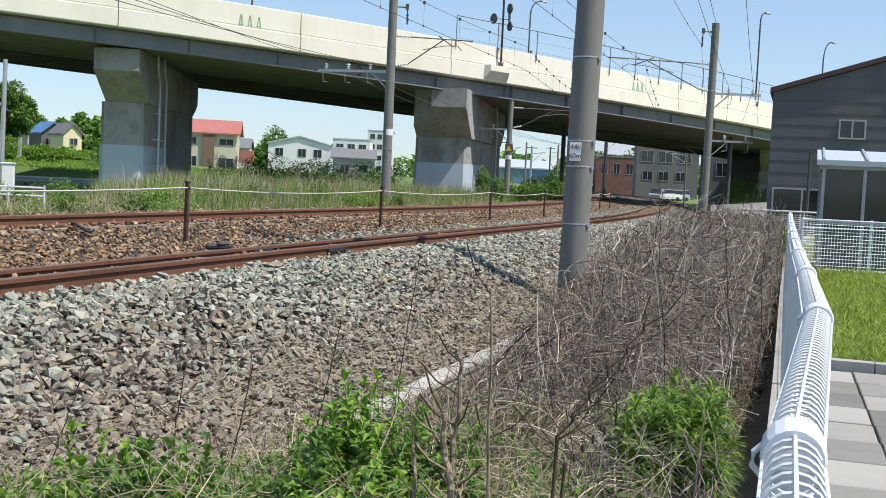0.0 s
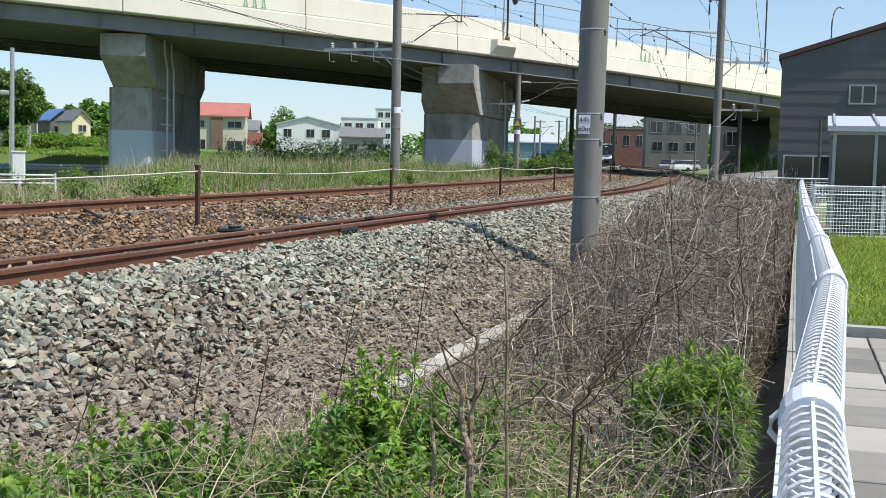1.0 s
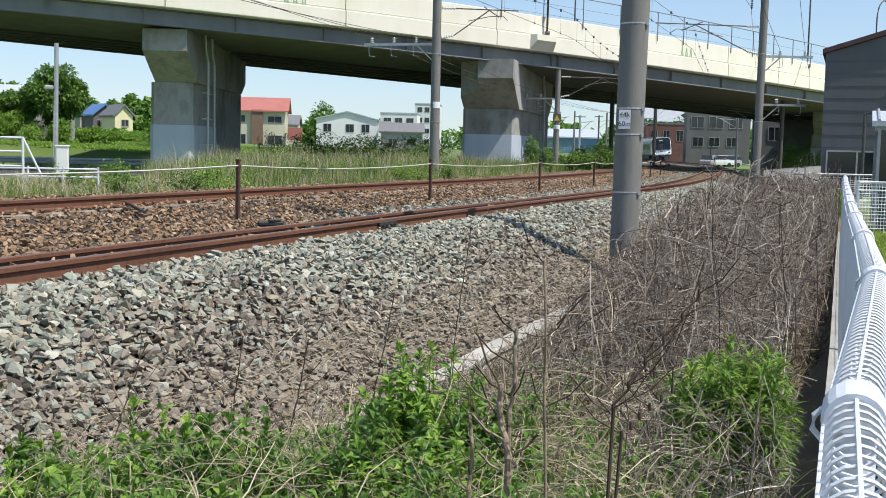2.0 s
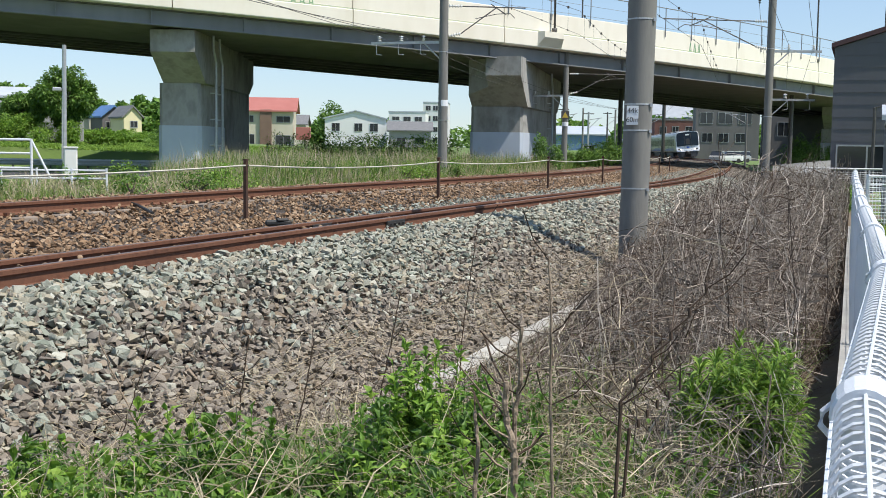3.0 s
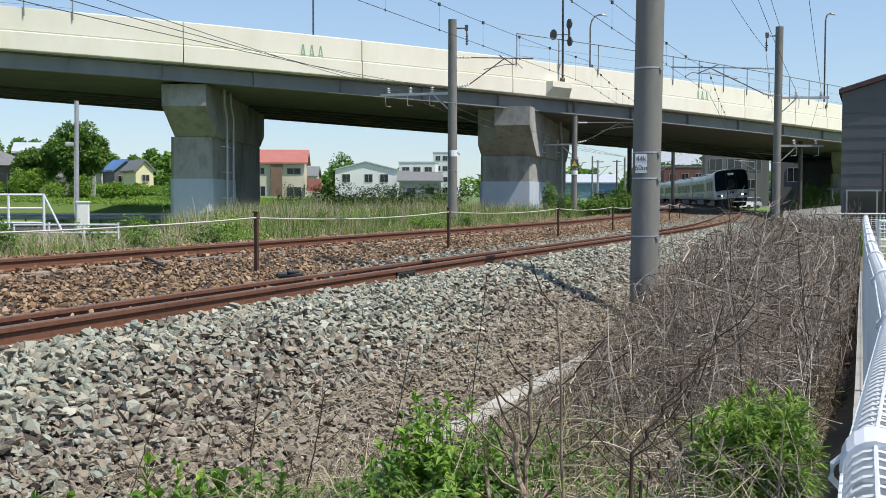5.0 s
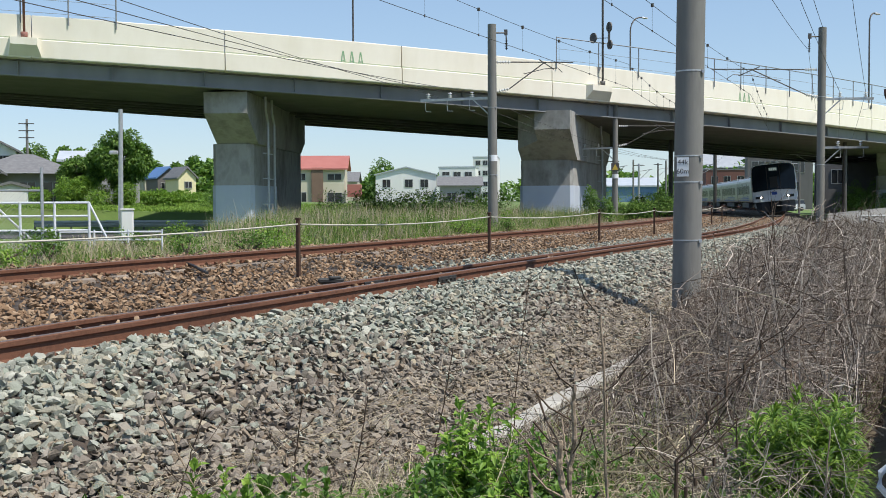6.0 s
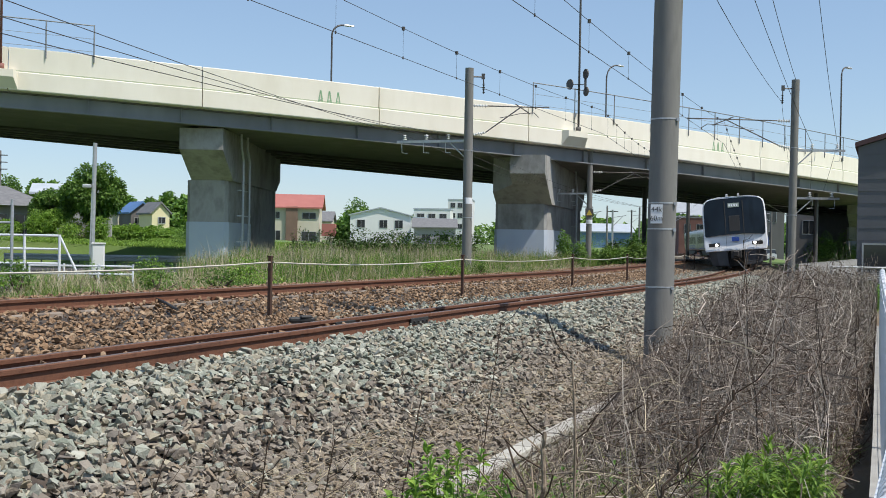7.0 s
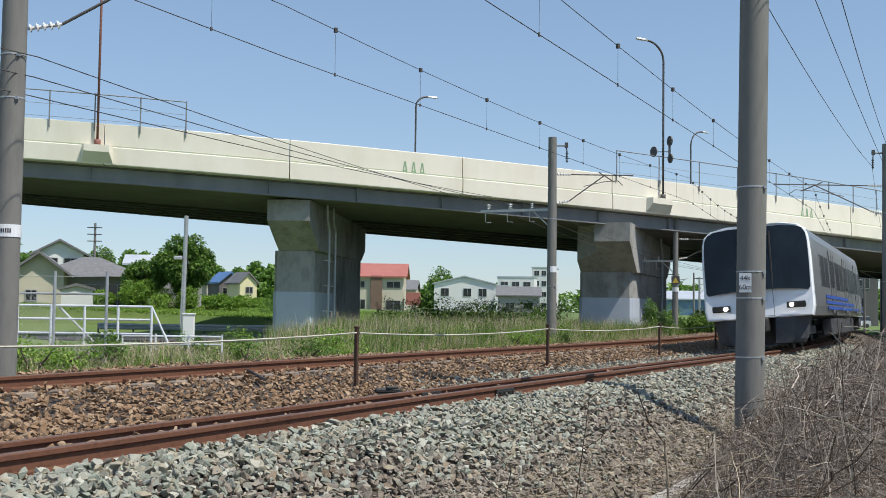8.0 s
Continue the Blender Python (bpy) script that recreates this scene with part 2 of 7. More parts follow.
M_STAINLESS = material("train_stainless", [(0.34, 0.345, 0.35), (0.43, 0.435, 0.44)], 2, 0.38, metal=0.75, bump=0.03, stain=0.15, stain_col=(0.4, 0.38, 0.36))
M_TRAINWHITE = material("train_white", [(0.86, 0.87, 0.89), (0.90, 0.91, 0.92)], 2, 0.3, bump=0.0, coat=0.3, stain=0.12, stain_col=(0.6, 0.6, 0.6))
M_TRAINGLASS = material("train_glass", [(0.012, 0.016, 0.022), (0.02, 0.030, 0.040)], 1, 0.07, bump=0.0)
M_TRAINGLASS.node_tree.nodes["Principled BSDF"].inputs["Specular IOR Level"].default_value = 0.22
M_TRAINSIDE = material("train_side_glass", [(0.018, 0.02, 0.024), (0.035, 0.038, 0.044)], 1, 0.4, bump=0.0)
M_TRAINBLUE = material("train_blue", [(0.03, 0.08, 0.36), (0.05, 0.12, 0.46)], 2, 0.4, bump=0.0)
M_SKIRT = material("train_skirt", [(0.045, 0.047, 0.052), (0.075, 0.078, 0.085)], 3, 0.6, bump=0.05)
M_ROOFTRAIN = material("train_roof", [(0.20, 0.20, 0.20), (0.28, 0.28, 0.28)], 2, 0.8, bump=0.1)
M_HEADLIGHT = material("headlight_glow", [(0.9, 0.9, 0.85), (0.95, 0.95, 0.9)], 2, 0.3, bump=0.0, emit=(1.0, 0.95, 0.85, 9.0))
M_DEST = material("destination_glow", [(0.05, 0.06, 0.05), (0.1, 0.11, 0.1)], 2, 0.3, bump=0.0, emit=(0.6, 0.75, 0.7, 0.25))


# ---- mesh tools ----
ROOT = {}


def thing(name, label, category, loc=(0, 0, 0), group="", kind=""):
    ob = new(name)
    ob.empty_display_size = 0.2
    ob.location = loc
    ROOT[ob] = Vector(loc)
    return tagged(ob, label, category, group, kind)


def finish(name, me, mat, smooth=False):
    for m_ in (mat if isinstance(mat, (list, tuple)) else [mat]):
        me.materials.append(m_)
    if smooth:
        me.polygons.foreach_set("use_smooth", [True] * len(me.polygons))
    return me


def part(name, bm, mat, parent, label="", smooth=False):
    """Link a bmesh, given in world coordinates, as one mesh under a thing or part."""
    loc = ROOT[parent]
    bmesh.ops.translate(bm, verts=bm.verts, vec=-loc)
    bmesh.ops.recalc_face_normals(bm, faces=bm.faces)
    me = bpy.data.meshes.new(name)
    bm.to_mesh(me)
    bm.free()
    ob = new(name, finish(name, me, mat, smooth))
    ob.parent = parent
    ROOT[ob] = loc
    return tagged(ob, label)


def single(name, bm, mat, label, category, loc=(0, 0, 0), group="", kind="", smooth=False):
    """Link a bmesh, in world coordinates, as one top-level thing."""
    bmesh.ops.translate(bm, verts=bm.verts, vec=-Vector(loc))
    bmesh.ops.recalc_face_normals(bm, faces=bm.faces)
    me = bpy.data.meshes.new(name)
    bm.to_mesh(me)
    bm.free()
    ob = new(name, finish(name, me, mat, smooth))
    ob.location = loc
    ROOT[ob] = Vector(loc)
    return tagged(ob, label, category, group, kind)


def mesh_np(name, verts, faces, mat):
    """A mesh from numpy arrays, all faces with the same number of corners."""
    me = bpy.data.meshes.new(name)
    nv, (nf, k) = len(verts), faces.shape
    me.vertices.add(nv)
    me.vertices.foreach_set("co", np.ascontiguousarray(verts, dtype=np.float32).ravel())
    me.loops.add(nf * k)
    me.loops.foreach_set("vertex_index", np.ascontiguousarray(faces, dtype=np.int32).ravel())
    me.polygons.add(nf)
    me.polygons.foreach_set("loop_start", np.arange(nf, dtype=np.int32) * k)
    me.update(calc_edges=True)
    me.polygons.foreach_set("use_smooth", np.zeros(nf, dtype=bool))
    me.validate()
    me.materials.append(mat)
    return me


def box(bm, c, size, rz=0.0, bevel=0.0, rx=0.0, ry=0.0):
    m = Matrix.Translation(c) @ Euler((rx, ry, rz)).to_matrix().to_4x4() @ Matrix.Diagonal((*size, 1))
    r = bmesh.ops.create_cube(bm, size=1, matrix=m)
    if bevel:
        es = list({e for v in r["verts"] for e in v.link_edges})
        bmesh.ops.bevel(bm, geom=es, offset=bevel, segments=1, affect="EDGES", profile=0.5)
    return bm


def rod(bm, p0, p1, r0, r1=None, n=10, cap=True):
    p0, p1 = Vector(p0), Vector(p1)
    d = p1 - p0
    m = Matrix.Translation((p0 + p1) / 2) @ d.to_track_quat("Z", "Y").to_matrix().to_4x4()
    bmesh.ops.create_cone(bm, cap_ends=cap, segments=n, radius1=r0, radius2=r0 if r1 is None else r1, depth=d.length, matrix=m)
    return bm


def tube(bm, pts, r, n=6):
    """A pipe along a polyline."""
    pts = [Vector(q) for q in pts]
    rings = []
    for i, q in enumerate(pts):
        d = (pts[min(i + 1, len(pts) - 1)] - pts[max(i - 1, 0)]).normalized()
        a = d.cross(Vector((0, 0, 1))) if abs(d.z) < 0.95 else d.cross(Vector((0, 1, 0)))
        a.normalize()
        b = d.cross(a)
        rings.append([bm.verts.new(q + (a * math.cos(k * 2 * math.pi / n) + b * math.sin(k * 2 * math.pi / n)) * r) for k in range(n)])
    for A, B in zip(rings, rings[1:]):
        for k in range(n):
            bm.faces.new((A[k], A[(k + 1) % n], B[(k + 1) % n], B[k]))
    bm.faces.new(rings[0][::-1]), bm.faces.new(rings[-1])
    return bm


def loft(bm, sections, closed=True, caps=True):
    """Join equal-length rows of points into a skin."""
    rows = [[bm.verts.new(q) for q in s] for s in sections]
    n = len(rows[0])
    for A, B in zip(rows, rows[1:]):
        for k in range(n if closed else n - 1):
            bm.faces.new((A[k], A[(k + 1) % n], B[(k + 1) % n], B[k]))
    if caps and closed:
        bm.faces.new(rows[0][::-1]), bm.faces.new(rows[-1])
    return bm


def nb():
    return bmesh.new()


# ---- the line of the tracks ----
HEAD_Y = [-80, 0, 7, 14, 21, 28, 34, 41, 50, 65, 83, 104, 126, 140, 185, 300, 420]
HEAD_A = [15.5, 16.5, 16.5, 17.3, 18.6, 18.6, 17.4, 14.8, 12.6, 11.5, 11.5, 8.6, 4.9, 3.2, 2.0, 0.5, -2]


def _line():
    ds, out = 0.5, []
    for sgn in (-1, 1):
        x, y, s, row = -2.21, 13.95, 0.0, []
        while abs(s) < (90 if sgn < 0 else 380):
            h = radians(float(np.interp(y, HEAD_Y, HEAD_A)))
            row.append((s, x, y, h))
            x, y, s = x + sgn * ds * math.sin(h), y + sgn * ds * math.cos(h), s + sgn * ds
        out.append(row)
    return np.array(out[0][:0:-1] + out[1])


LINE = _line()


def ctr(s):
    """Centre of the near track: x, y and heading at s metres along it."""
    return [float(np.interp(s, LINE[:, 0], LINE[:, k])) for k in (1, 2, 3)]


def at(s, u, z=0.0):
    """A point u metres to the camera's side of the near track's centre."""
    x, y, h = ctr(s)
    return Vector((x + u * math.cos(h), y - u * math.sin(h), z))


def at_np(s, u):
    x, y, h = (np.interp(s, LINE[:, 0], LINE[:, k]) for k in (1, 2, 3))
    return x + u * np.cos(h), y - u * np.sin(h)


def s_at_y(y):
    return float(np.interp(y, LINE[:, 2], LINE[:, 0]))


CANT = 0.10 / 1.13
T1, T2 = 0.0, -4.3          # offsets of the two tracks
Z1, Z2 = 0.09, 0.23         # heights of their rail tops at the centre
BED_Y = 0.5655


def bed_z(u):
    """Height of the ballast across the tracks."""
    return np.interp(u, [-9.2, -7.2, -6.3, -5.6, -4.9, -3.7, -3.0, -2.2, -1.6, -0.75, 0.75, 1.25, 2.9, 3.3],
                     [-0.35, -0.02, 0.10, 0.08, 0.075, 0.14, 0.06, -0.03, -0.06, -0.07, 0.005, -0.04, -0.76, -0.95])


# fence line, beside the camera
FX, FY, FH = 0.02, 0.0, radians(16.6)


def fen(s, off=0.0, z=0.0):
    """A point s metres along the boundary fence, off metres to its right; it swings out between two posts."""
    off += float(np.interp(s, [1.7, 3.85, 5.9, 8.0, 10.0, 19.0], [0.0, 0.085, 0.07, 0.045, 0.03, 0.0]))
    return Vector((FX + s * math.sin(FH) + off * math.cos(FH), FY + s * math.cos(FH) - off * math.sin(FH), z))


def ground_z(x, y):
    """Height of the open ground."""
    x, y = np.asarray(x, float), np.asarray(y, float)
    cx = np.interp(y, LINE[:, 2], LINE[:, 1])
    ch = np.interp(y, LINE[:, 2], LINE[:, 3])
    u = (x - cx) * np.cos(ch)
    fo = (x - FX) * math.cos(FH) - (y - FY) * math.sin(FH)
    d = np.hypot(x, y)
    left = np.interp(-u, [5.5, 8, 20, 34, 60, 110], [-0.95, -0.02, 0.0, 0.55, 1.3, 2.4])
    far = np.interp(d, [60, 90, 130, 200, 600], [0, 0.35, 0.9, 1.0, 1.2])
    z = np.where(u < -5.5, np.maximum(left, far * (u < -8)), -0.95)
    z = np.where(u > 3.3, np.where(fo > 0.25, -0.60, np.interp(fo, [-1.2, -0.25, 0.25], [-0.98, -0.95, -0.6])), z)
    z = np.where((u > 3.3) & (d > 30), np.interp(d, [30, 45], [-0.6, -0.4]), z)
    # the lane's sunken strip beyond the yard
    dip = np.interp(y, [33, 37, 64.0, 64.8], [0, 1, 1, 0]) * np.interp(x, [-13.5, -11.5], [1, 0]) * (u < -9)
    return z + dip * (np.minimum(z, -0.42) - z)


# ---- ground ----
def build_ground():
    g = np.concatenate([-np.geomspace(3000, 62, 26), np.arange(-60, 60.1, 0.75), np.geomspace(62, 3000, 26)])
    gy = np.concatenate([-np.geomspace(3000, 12, 18), np.arange(-10, 130.1, 0.75), np.geomspace(133, 3000, 26)])
    X, Y = np.meshgrid(g, gy)
    V = np.stack([X, Y, ground_z(X, Y)], -1).reshape(-1, 3)
    nx, ny = len(g), len(gy)
    i = (np.arange(ny - 1)[:, None] * nx + np.arange(nx - 1)).ravel()
    F = np.stack([i, i + 1, i + nx + 1, i + nx], 1)
    me = mesh_np("ground", V, F, M_EARTH)
    me.materials.append(M_FIELD)
    c = V[F].mean(1)
    cx = np.interp(c[:, 1], LINE[:, 2], LINE[:, 1])
    fo = (c[:, 0] - FX) * math.cos(FH) - c[:, 1] * math.sin(FH)
    idx = (((c[:, 0] < cx - 13) | (np.hypot(c[:, 0], c[:, 1]) > 90)) | ((fo > 0.6) & (c[:, 1] > 9))).astype(np.int32)
    me.polygons.foreach_set("material_index", idx)
    tagged(new("ground", me), "earth and grassy ground around the railway", "ground", kind="structure")


build_ground()


# sheet below the loose stones, coloured dark so their gaps look shaded
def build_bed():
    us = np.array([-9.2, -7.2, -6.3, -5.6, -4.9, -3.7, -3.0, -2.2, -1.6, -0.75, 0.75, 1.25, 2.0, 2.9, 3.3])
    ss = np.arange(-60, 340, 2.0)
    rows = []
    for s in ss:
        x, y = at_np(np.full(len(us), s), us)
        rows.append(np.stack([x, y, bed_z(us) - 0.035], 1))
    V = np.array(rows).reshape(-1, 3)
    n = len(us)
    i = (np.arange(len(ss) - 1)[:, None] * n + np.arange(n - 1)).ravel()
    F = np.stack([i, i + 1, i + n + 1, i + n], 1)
    return tagged(new("track_bed", mesh_np("track_bed", V, F, M_BEDSHADE)), "ballast bed under the two tracks, coloured dark as shaded gaps", "track bed", kind="structure")


BED = build_bed()


# ---- rails and sleepers ----
RAIL = [(-0.0635, -0.153), (0.0635, -0.153), (0.0635, -0.140), (0.012, -0.122), (0.0085, -0.05), (0.0325, -0.038), (0.0325, -0.006),
        (0.026, 0.0), (-0.026, 0.0), (-0.0325, -0.006), (-0.0325, -0.038), (-0.0085, -0.05), (-0.012, -0.122), (-0.0635, -0.140)]


def build_rails():
    for tu, tz, ya in ((T1, Z1, "near"), (T2, Z2, "far")):
        for side in (-1, 1):
            uu, zz = tu + side * 0.5655, tz + side * 0.5655 * CANT
            rl = thing("rail", "rusty steel railway rail on concrete sleepers", "rail", at(0, uu, zz), group="rails of the " + ya + " track")
            bm = nb()
            loft(bm, [[at(s, uu + a, zz + b) for a, b in RAIL] for s in np.arange(-50, 230, 1.0)])
            part("rail_body", bm, M_RAIL, rl)
            bm = nb()
            loft(bm, [[at(s, uu + a, zz + b) for a, b in ((-0.022, 0.0005), (0.022, 0.0005), (0.02, 0.0025), (-0.02, 0.0025))] for s in np.arange(-50, 230, 1.0)])
            part("running_face", bm, M_RAILTOP, rl, "worn brown running surface")
            bm = nb()
            for s in np.arange(-8, 60, 0.65):
                for o in (-0.085, 0.085):
                    box(bm, at(s, uu + o, zz - 0.14), (0.06, 0.1, 0.045), -ctr(s)[2])
            tagged(part("rail_clip", bm, M_RAIL, rl, "rusty rail clips"), kind="stuff")
    bars = {"near": [(1, s_at_y(14.6)), (-1, s_at_y(14.75))]}
    for side, s in bars["near"]:
        uu, zz = T1 + side * 0.5655, Z1 + side * 0.5655 * CANT
        bm = nb()
        x, y, h = ctr(s)
        for off in (-0.035, 0.035):
            box(bm, at(s, uu + off, zz - 0.075), (0.028, 0.56, 0.085), -h, 0.006)
        for k in (-0.2, -0.07, 0.07, 0.2):
            for off in (-0.055, 0.055):
                q = at(s + k, uu + off, zz - 0.075)
                rod(bm, q - Vector((0.014, 0, 0)), q + Vector((0.014, 0, 0)), 0.016, n=6)
        single("joint_bar", bm, M_BLACK, "black insulated joint bars bolted on the rail", "joint bar", group="rail joints")


build_rails()


def build_sleepers():
    bm = nb()
    loft(bm, [[(-1.0, -0.12, -0.17), (1.0, -0.12, -0.17), (1.0, 0.12, -0.17), (-1.0, 0.12, -0.17)],
              [(-1.0, -0.12, -0.02), (1.0, -0.12, -0.02), (1.0, 0.12, -0.02), (-1.0, 0.12, -0.02)],
              [(-0.98, -0.09, 0), (0.98, -0.09, 0), (0.98, 0.09, 0), (-0.98, 0.09, 0)]])
    bmesh.ops.recalc_face_normals(bm, faces=bm.faces)
    me = bpy.data.meshes.new("sleeper")
    bm.to_mesh(me)
    bm.free()
    me.materials.append(M_SLEEPER)
    for tu, tz, gname in ((T1, Z1, "sleepers of the near track"), (T2, Z2, "sleepers of the far track")):
        for s in np.arange(-8, 80, 0.65):
            ob = new("sleeper", me)
            q = at(s, tu, tz - 0.185)
            ob.matrix_world = pose(q.x, q.y, q.z, 0, -math.degrees(math.atan(CANT)), -math.degrees(ctr(s)[2]))
            tagged(ob, "weathered concrete sleeper bedded in ballast", "sleeper", gname)


build_sleepers()


# ---- road bridge ----
def bri(q, off=0.0, dz=0.0):
    """A point on the road bridge: q along its near face, off metres behind it, dz from the parapet's top."""
    y, sl = 57.4 + 0.781 * q + 0.0106 * q * q, 0.781 + 0.0212 * q
    n = math.hypot(1, sl)
    return Vector((q - off * sl / n, y + off / n, 8.02 - 0.034 * q + 0.0003 * q * q + dz))


def bri_loft(bm, q0, q1, prof, step=1.5):
    k = max(2, int((q1 - q0) / step) + 1)
    return loft(bm, [[bri(q, a, b) for a, b in prof] for q in np.linspace(q0, q1, k)])


def build_bridge():
    br = thing("road_bridge", "cream and grey concrete road bridge crossing over the railway", "bridge", (-14, 55, 0), kind="structure")
    joints = [-46, -38, -29.5, -21.8, -14.45, -7.25, -0.35, 6.6, 13.6, 20.6, 28, 36, 46]
    for a, b in zip(joints, joints[1:]):
        bm = nb()
        bri_loft(bm, a + 0.02, b - 0.02, [(0.0, -0.98), (0.0, -0.03), (0.03, 0.0), (0.22, 0.0), (0.25, -0.03), (0.25, -0.98)])
        panel = part("parapet_panel", bm, M_CREAM, br)
        bm = nb()
        bri_loft(bm, a + 0.02, b - 0.02, [(-0.03, -1.78), (-0.06, -1.74), (-0.06, -1.03), (-0.03, -1.0), (0.26, -0.985), (0.45, -1.80)])
        part("edge_beam", bm, M_CREAM, br)
        bm = nb()
        bri_loft(bm, a + 0.02, b - 0.02, [(-0.006, -0.995), (-0.006, -0.94), (0.02, -0.94), (0.02, -0.995)])
        part("painted_stripe", bm, M_GREEN_LINE, panel, "faded green painted stripe")
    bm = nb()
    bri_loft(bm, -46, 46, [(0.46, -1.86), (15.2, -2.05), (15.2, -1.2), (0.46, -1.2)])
    part("deck", bm, M_SHADEGREY, br)
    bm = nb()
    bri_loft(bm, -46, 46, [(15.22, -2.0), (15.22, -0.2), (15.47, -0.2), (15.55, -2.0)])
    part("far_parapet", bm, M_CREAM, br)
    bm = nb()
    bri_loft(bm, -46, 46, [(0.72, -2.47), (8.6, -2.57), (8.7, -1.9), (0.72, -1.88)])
    part("box_girder", bm, M_SHADEGREY, br, "flat grey underside of a box girder")
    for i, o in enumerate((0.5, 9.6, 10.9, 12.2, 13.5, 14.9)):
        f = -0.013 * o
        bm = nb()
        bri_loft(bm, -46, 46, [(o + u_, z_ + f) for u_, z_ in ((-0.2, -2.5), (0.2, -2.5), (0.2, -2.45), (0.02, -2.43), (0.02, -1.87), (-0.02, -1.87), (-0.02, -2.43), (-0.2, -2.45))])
        # only the outer girder keeps the lit grey; inner ones are coloured as shaded
        g = part("girder", bm, M_SHADEGREY if i else M_GIRDER, br, "grey painted steel girder")
        if i == 0:
            for q in np.arange(-44, 44, 3.6):
                bm = nb()
                p0 = bri(q, o - 0.1)
                box(bm, (p0.x, p0.y, p0.z - 2.15), (0.03, 0.17, 0.55), math.atan(0.781 + 0.0212 * q))
                part("stiffener", bm, M_GIRDER, g)
    # piers: hammerhead cap on a wall column
    for (x, y), ax, w, zt, zs, fl in (((-14.75, 49.3), radians(-2.5), 1.95, 6.0, 3.8, 0.0), ((-0.35, 57.2), radians(10.5), 1.8, 5.62, 3.2, 1.0), ((26.0, 93.0), radians(20), 1.9, 5.0, 3.0, 0.0), ((-33.5, 46.0), radians(-12), 1.9, 6.7, 4.3, 0.0)):
        d, r = Vector((math.sin(ax), math.cos(ax), 0)), Vector((math.cos(ax), -math.sin(ax), 0))
        base = Vector((x, y, 0))

        def ring(t, z0, z1, ww):
            lf = r * (ww / 2 + fl * 1.15 * min(1.0, max(0.0, (t - 0.75) / 0.6)))
            return [base + d * t - lf + Vector((0, 0, z0)), base + d * t + r * ww / 2 + Vector((0, 0, z0)),
                    base + d * t + r * ww / 2 + Vector((0, 0, z1)), base + d * t - lf + Vector((0, 0, z1))]
        bm = nb()
        loft(bm, [ring(t, z0, zt, w) for t, z0 in ((0, zt - 0.95), (0.05, zt - 0.98), (0.75, zt - 0.98 - (zt - 0.98 - zs) * 0.33), (1.35, zt - 0.98 - (zt - 0.98 - zs) * 0.61), (2.2, zs), (13.0, zs), (14.2, zt - 1.6), (14.25, zt - 1.5))])
        pier = part("pier_cap", bm, M_CONC, br, "stained concrete hammerhead cap")
        bm = nb()
        loft(bm, [[base + d * t + r * a + Vector((0, 0, z)) for t, a in ((2.3, -w / 2 - fl - 0.2), (2.14, -w / 2 - fl - 0.04), (2.14, w / 2 - 0.38), (2.3, w / 2 - 0.24), (13.4, w / 2 - 0.1), (13.5, w / 2 - 0.3), (13.5, -w / 2 - fl + 0.1), (13.4, -w / 2 - fl - 0.1))]
                  for z in (-0.6, 1.9, zs + 0.004)])
        col = part("column", bm, M_CONC, br, "weathered concrete wall column")
        bm = nb()
        loft(bm, [[base + d * t + r * a + Vector((0, 0, z)) for t, a in ((2.28, -w / 2 - fl - 0.24), (2.1, -w / 2 - fl - 0.06), (2.1, w / 2 - 0.36), (2.28, w / 2 - 0.2), (7.0, w / 2 - 0.14), (7.0, w / 2 - 0.6), (6.9, -w / 2 - fl + 0.2), (6.9, -w / 2 - fl - 0.2))]
                  for z in (-0.6, 1.88)])
        part("coating", bm, M_COAT, col, "pale blue-grey protective coating")
        bm = nb()
        for a in ((3.0, 4.4) if x < -5 else (9.0,)):
            q = base + d * a + r * (w / 2 + 0.3)
            tube(bm, [q + Vector((0, 0, 0)), q + Vector((0, 0, zt - 1.2)), q + d * -0.5 + Vector((0, 0, zt - 0.7)), q + d * -0.6 + Vector((0, 0, zt + 0.2))], 0.06, 8)
            for z in (1.0, 2.2, 3.4):
                box(bm, q - r * 0.1 + Vector((0, 0, z)), (0.34, 0.05, 0.05), -ax)
        part("drain_pipe", bm, M_GALV, br, "grey drain pipes")
        for t in (0.55, 3.0, 5.4, 7.8, 10.2, 12.6):
            bm = nb()
            q = base + d * (t + 0.25)
            zq = 8.02 - 0.034 * x + 0.0003 * x * x - 2.5
            box(bm, (q.x, q.y, (zt + zq) / 2), (0.6, 0.5, max(0.06, zq - zt)), -ax, 0.02)
            part("bearing", bm, M_CONC, br)
    # abutment wall behind the last pier, its shade put into a darker grey
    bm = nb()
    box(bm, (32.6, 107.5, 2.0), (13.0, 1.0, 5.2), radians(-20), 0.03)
    part("abutment", bm, M_SHADEGREY, br, "concrete abutment wall coloured dark for shade")
    # corbels that carry the lamp posts
    for q in (-22.05, 1.95):
        bm = nb()
        pts = []
        for dq in (-0.62, 0.62):
            pts.append([bri(q + dq * k, o, z) for o, z, k in ((0.0, -1.0, 1), (-0.42, -0.98, 0.8), (-0.42, -1.28, 0.8), (-0.06, -1.72, 1), (0.0, -1.72, 1))])
        loft(bm, pts)
        part("corbel", bm, M_CREAM, br, "cream corbel under a lamp post")
    # emblems painted on the parapet
    for q in (-9.35, 10.6):
        bm = nb()
        sl = math.atan(0.781 + 0.0212 * q)
        for k in (-0.42, 0.0, 0.42):
            for sg in (-1, 1):
                c = bri(q + (k + sg * 0.11) * math.cos(sl), -0.006, -0.78)
                box(bm, c, (0.05, 0.008, 0.62), sl)
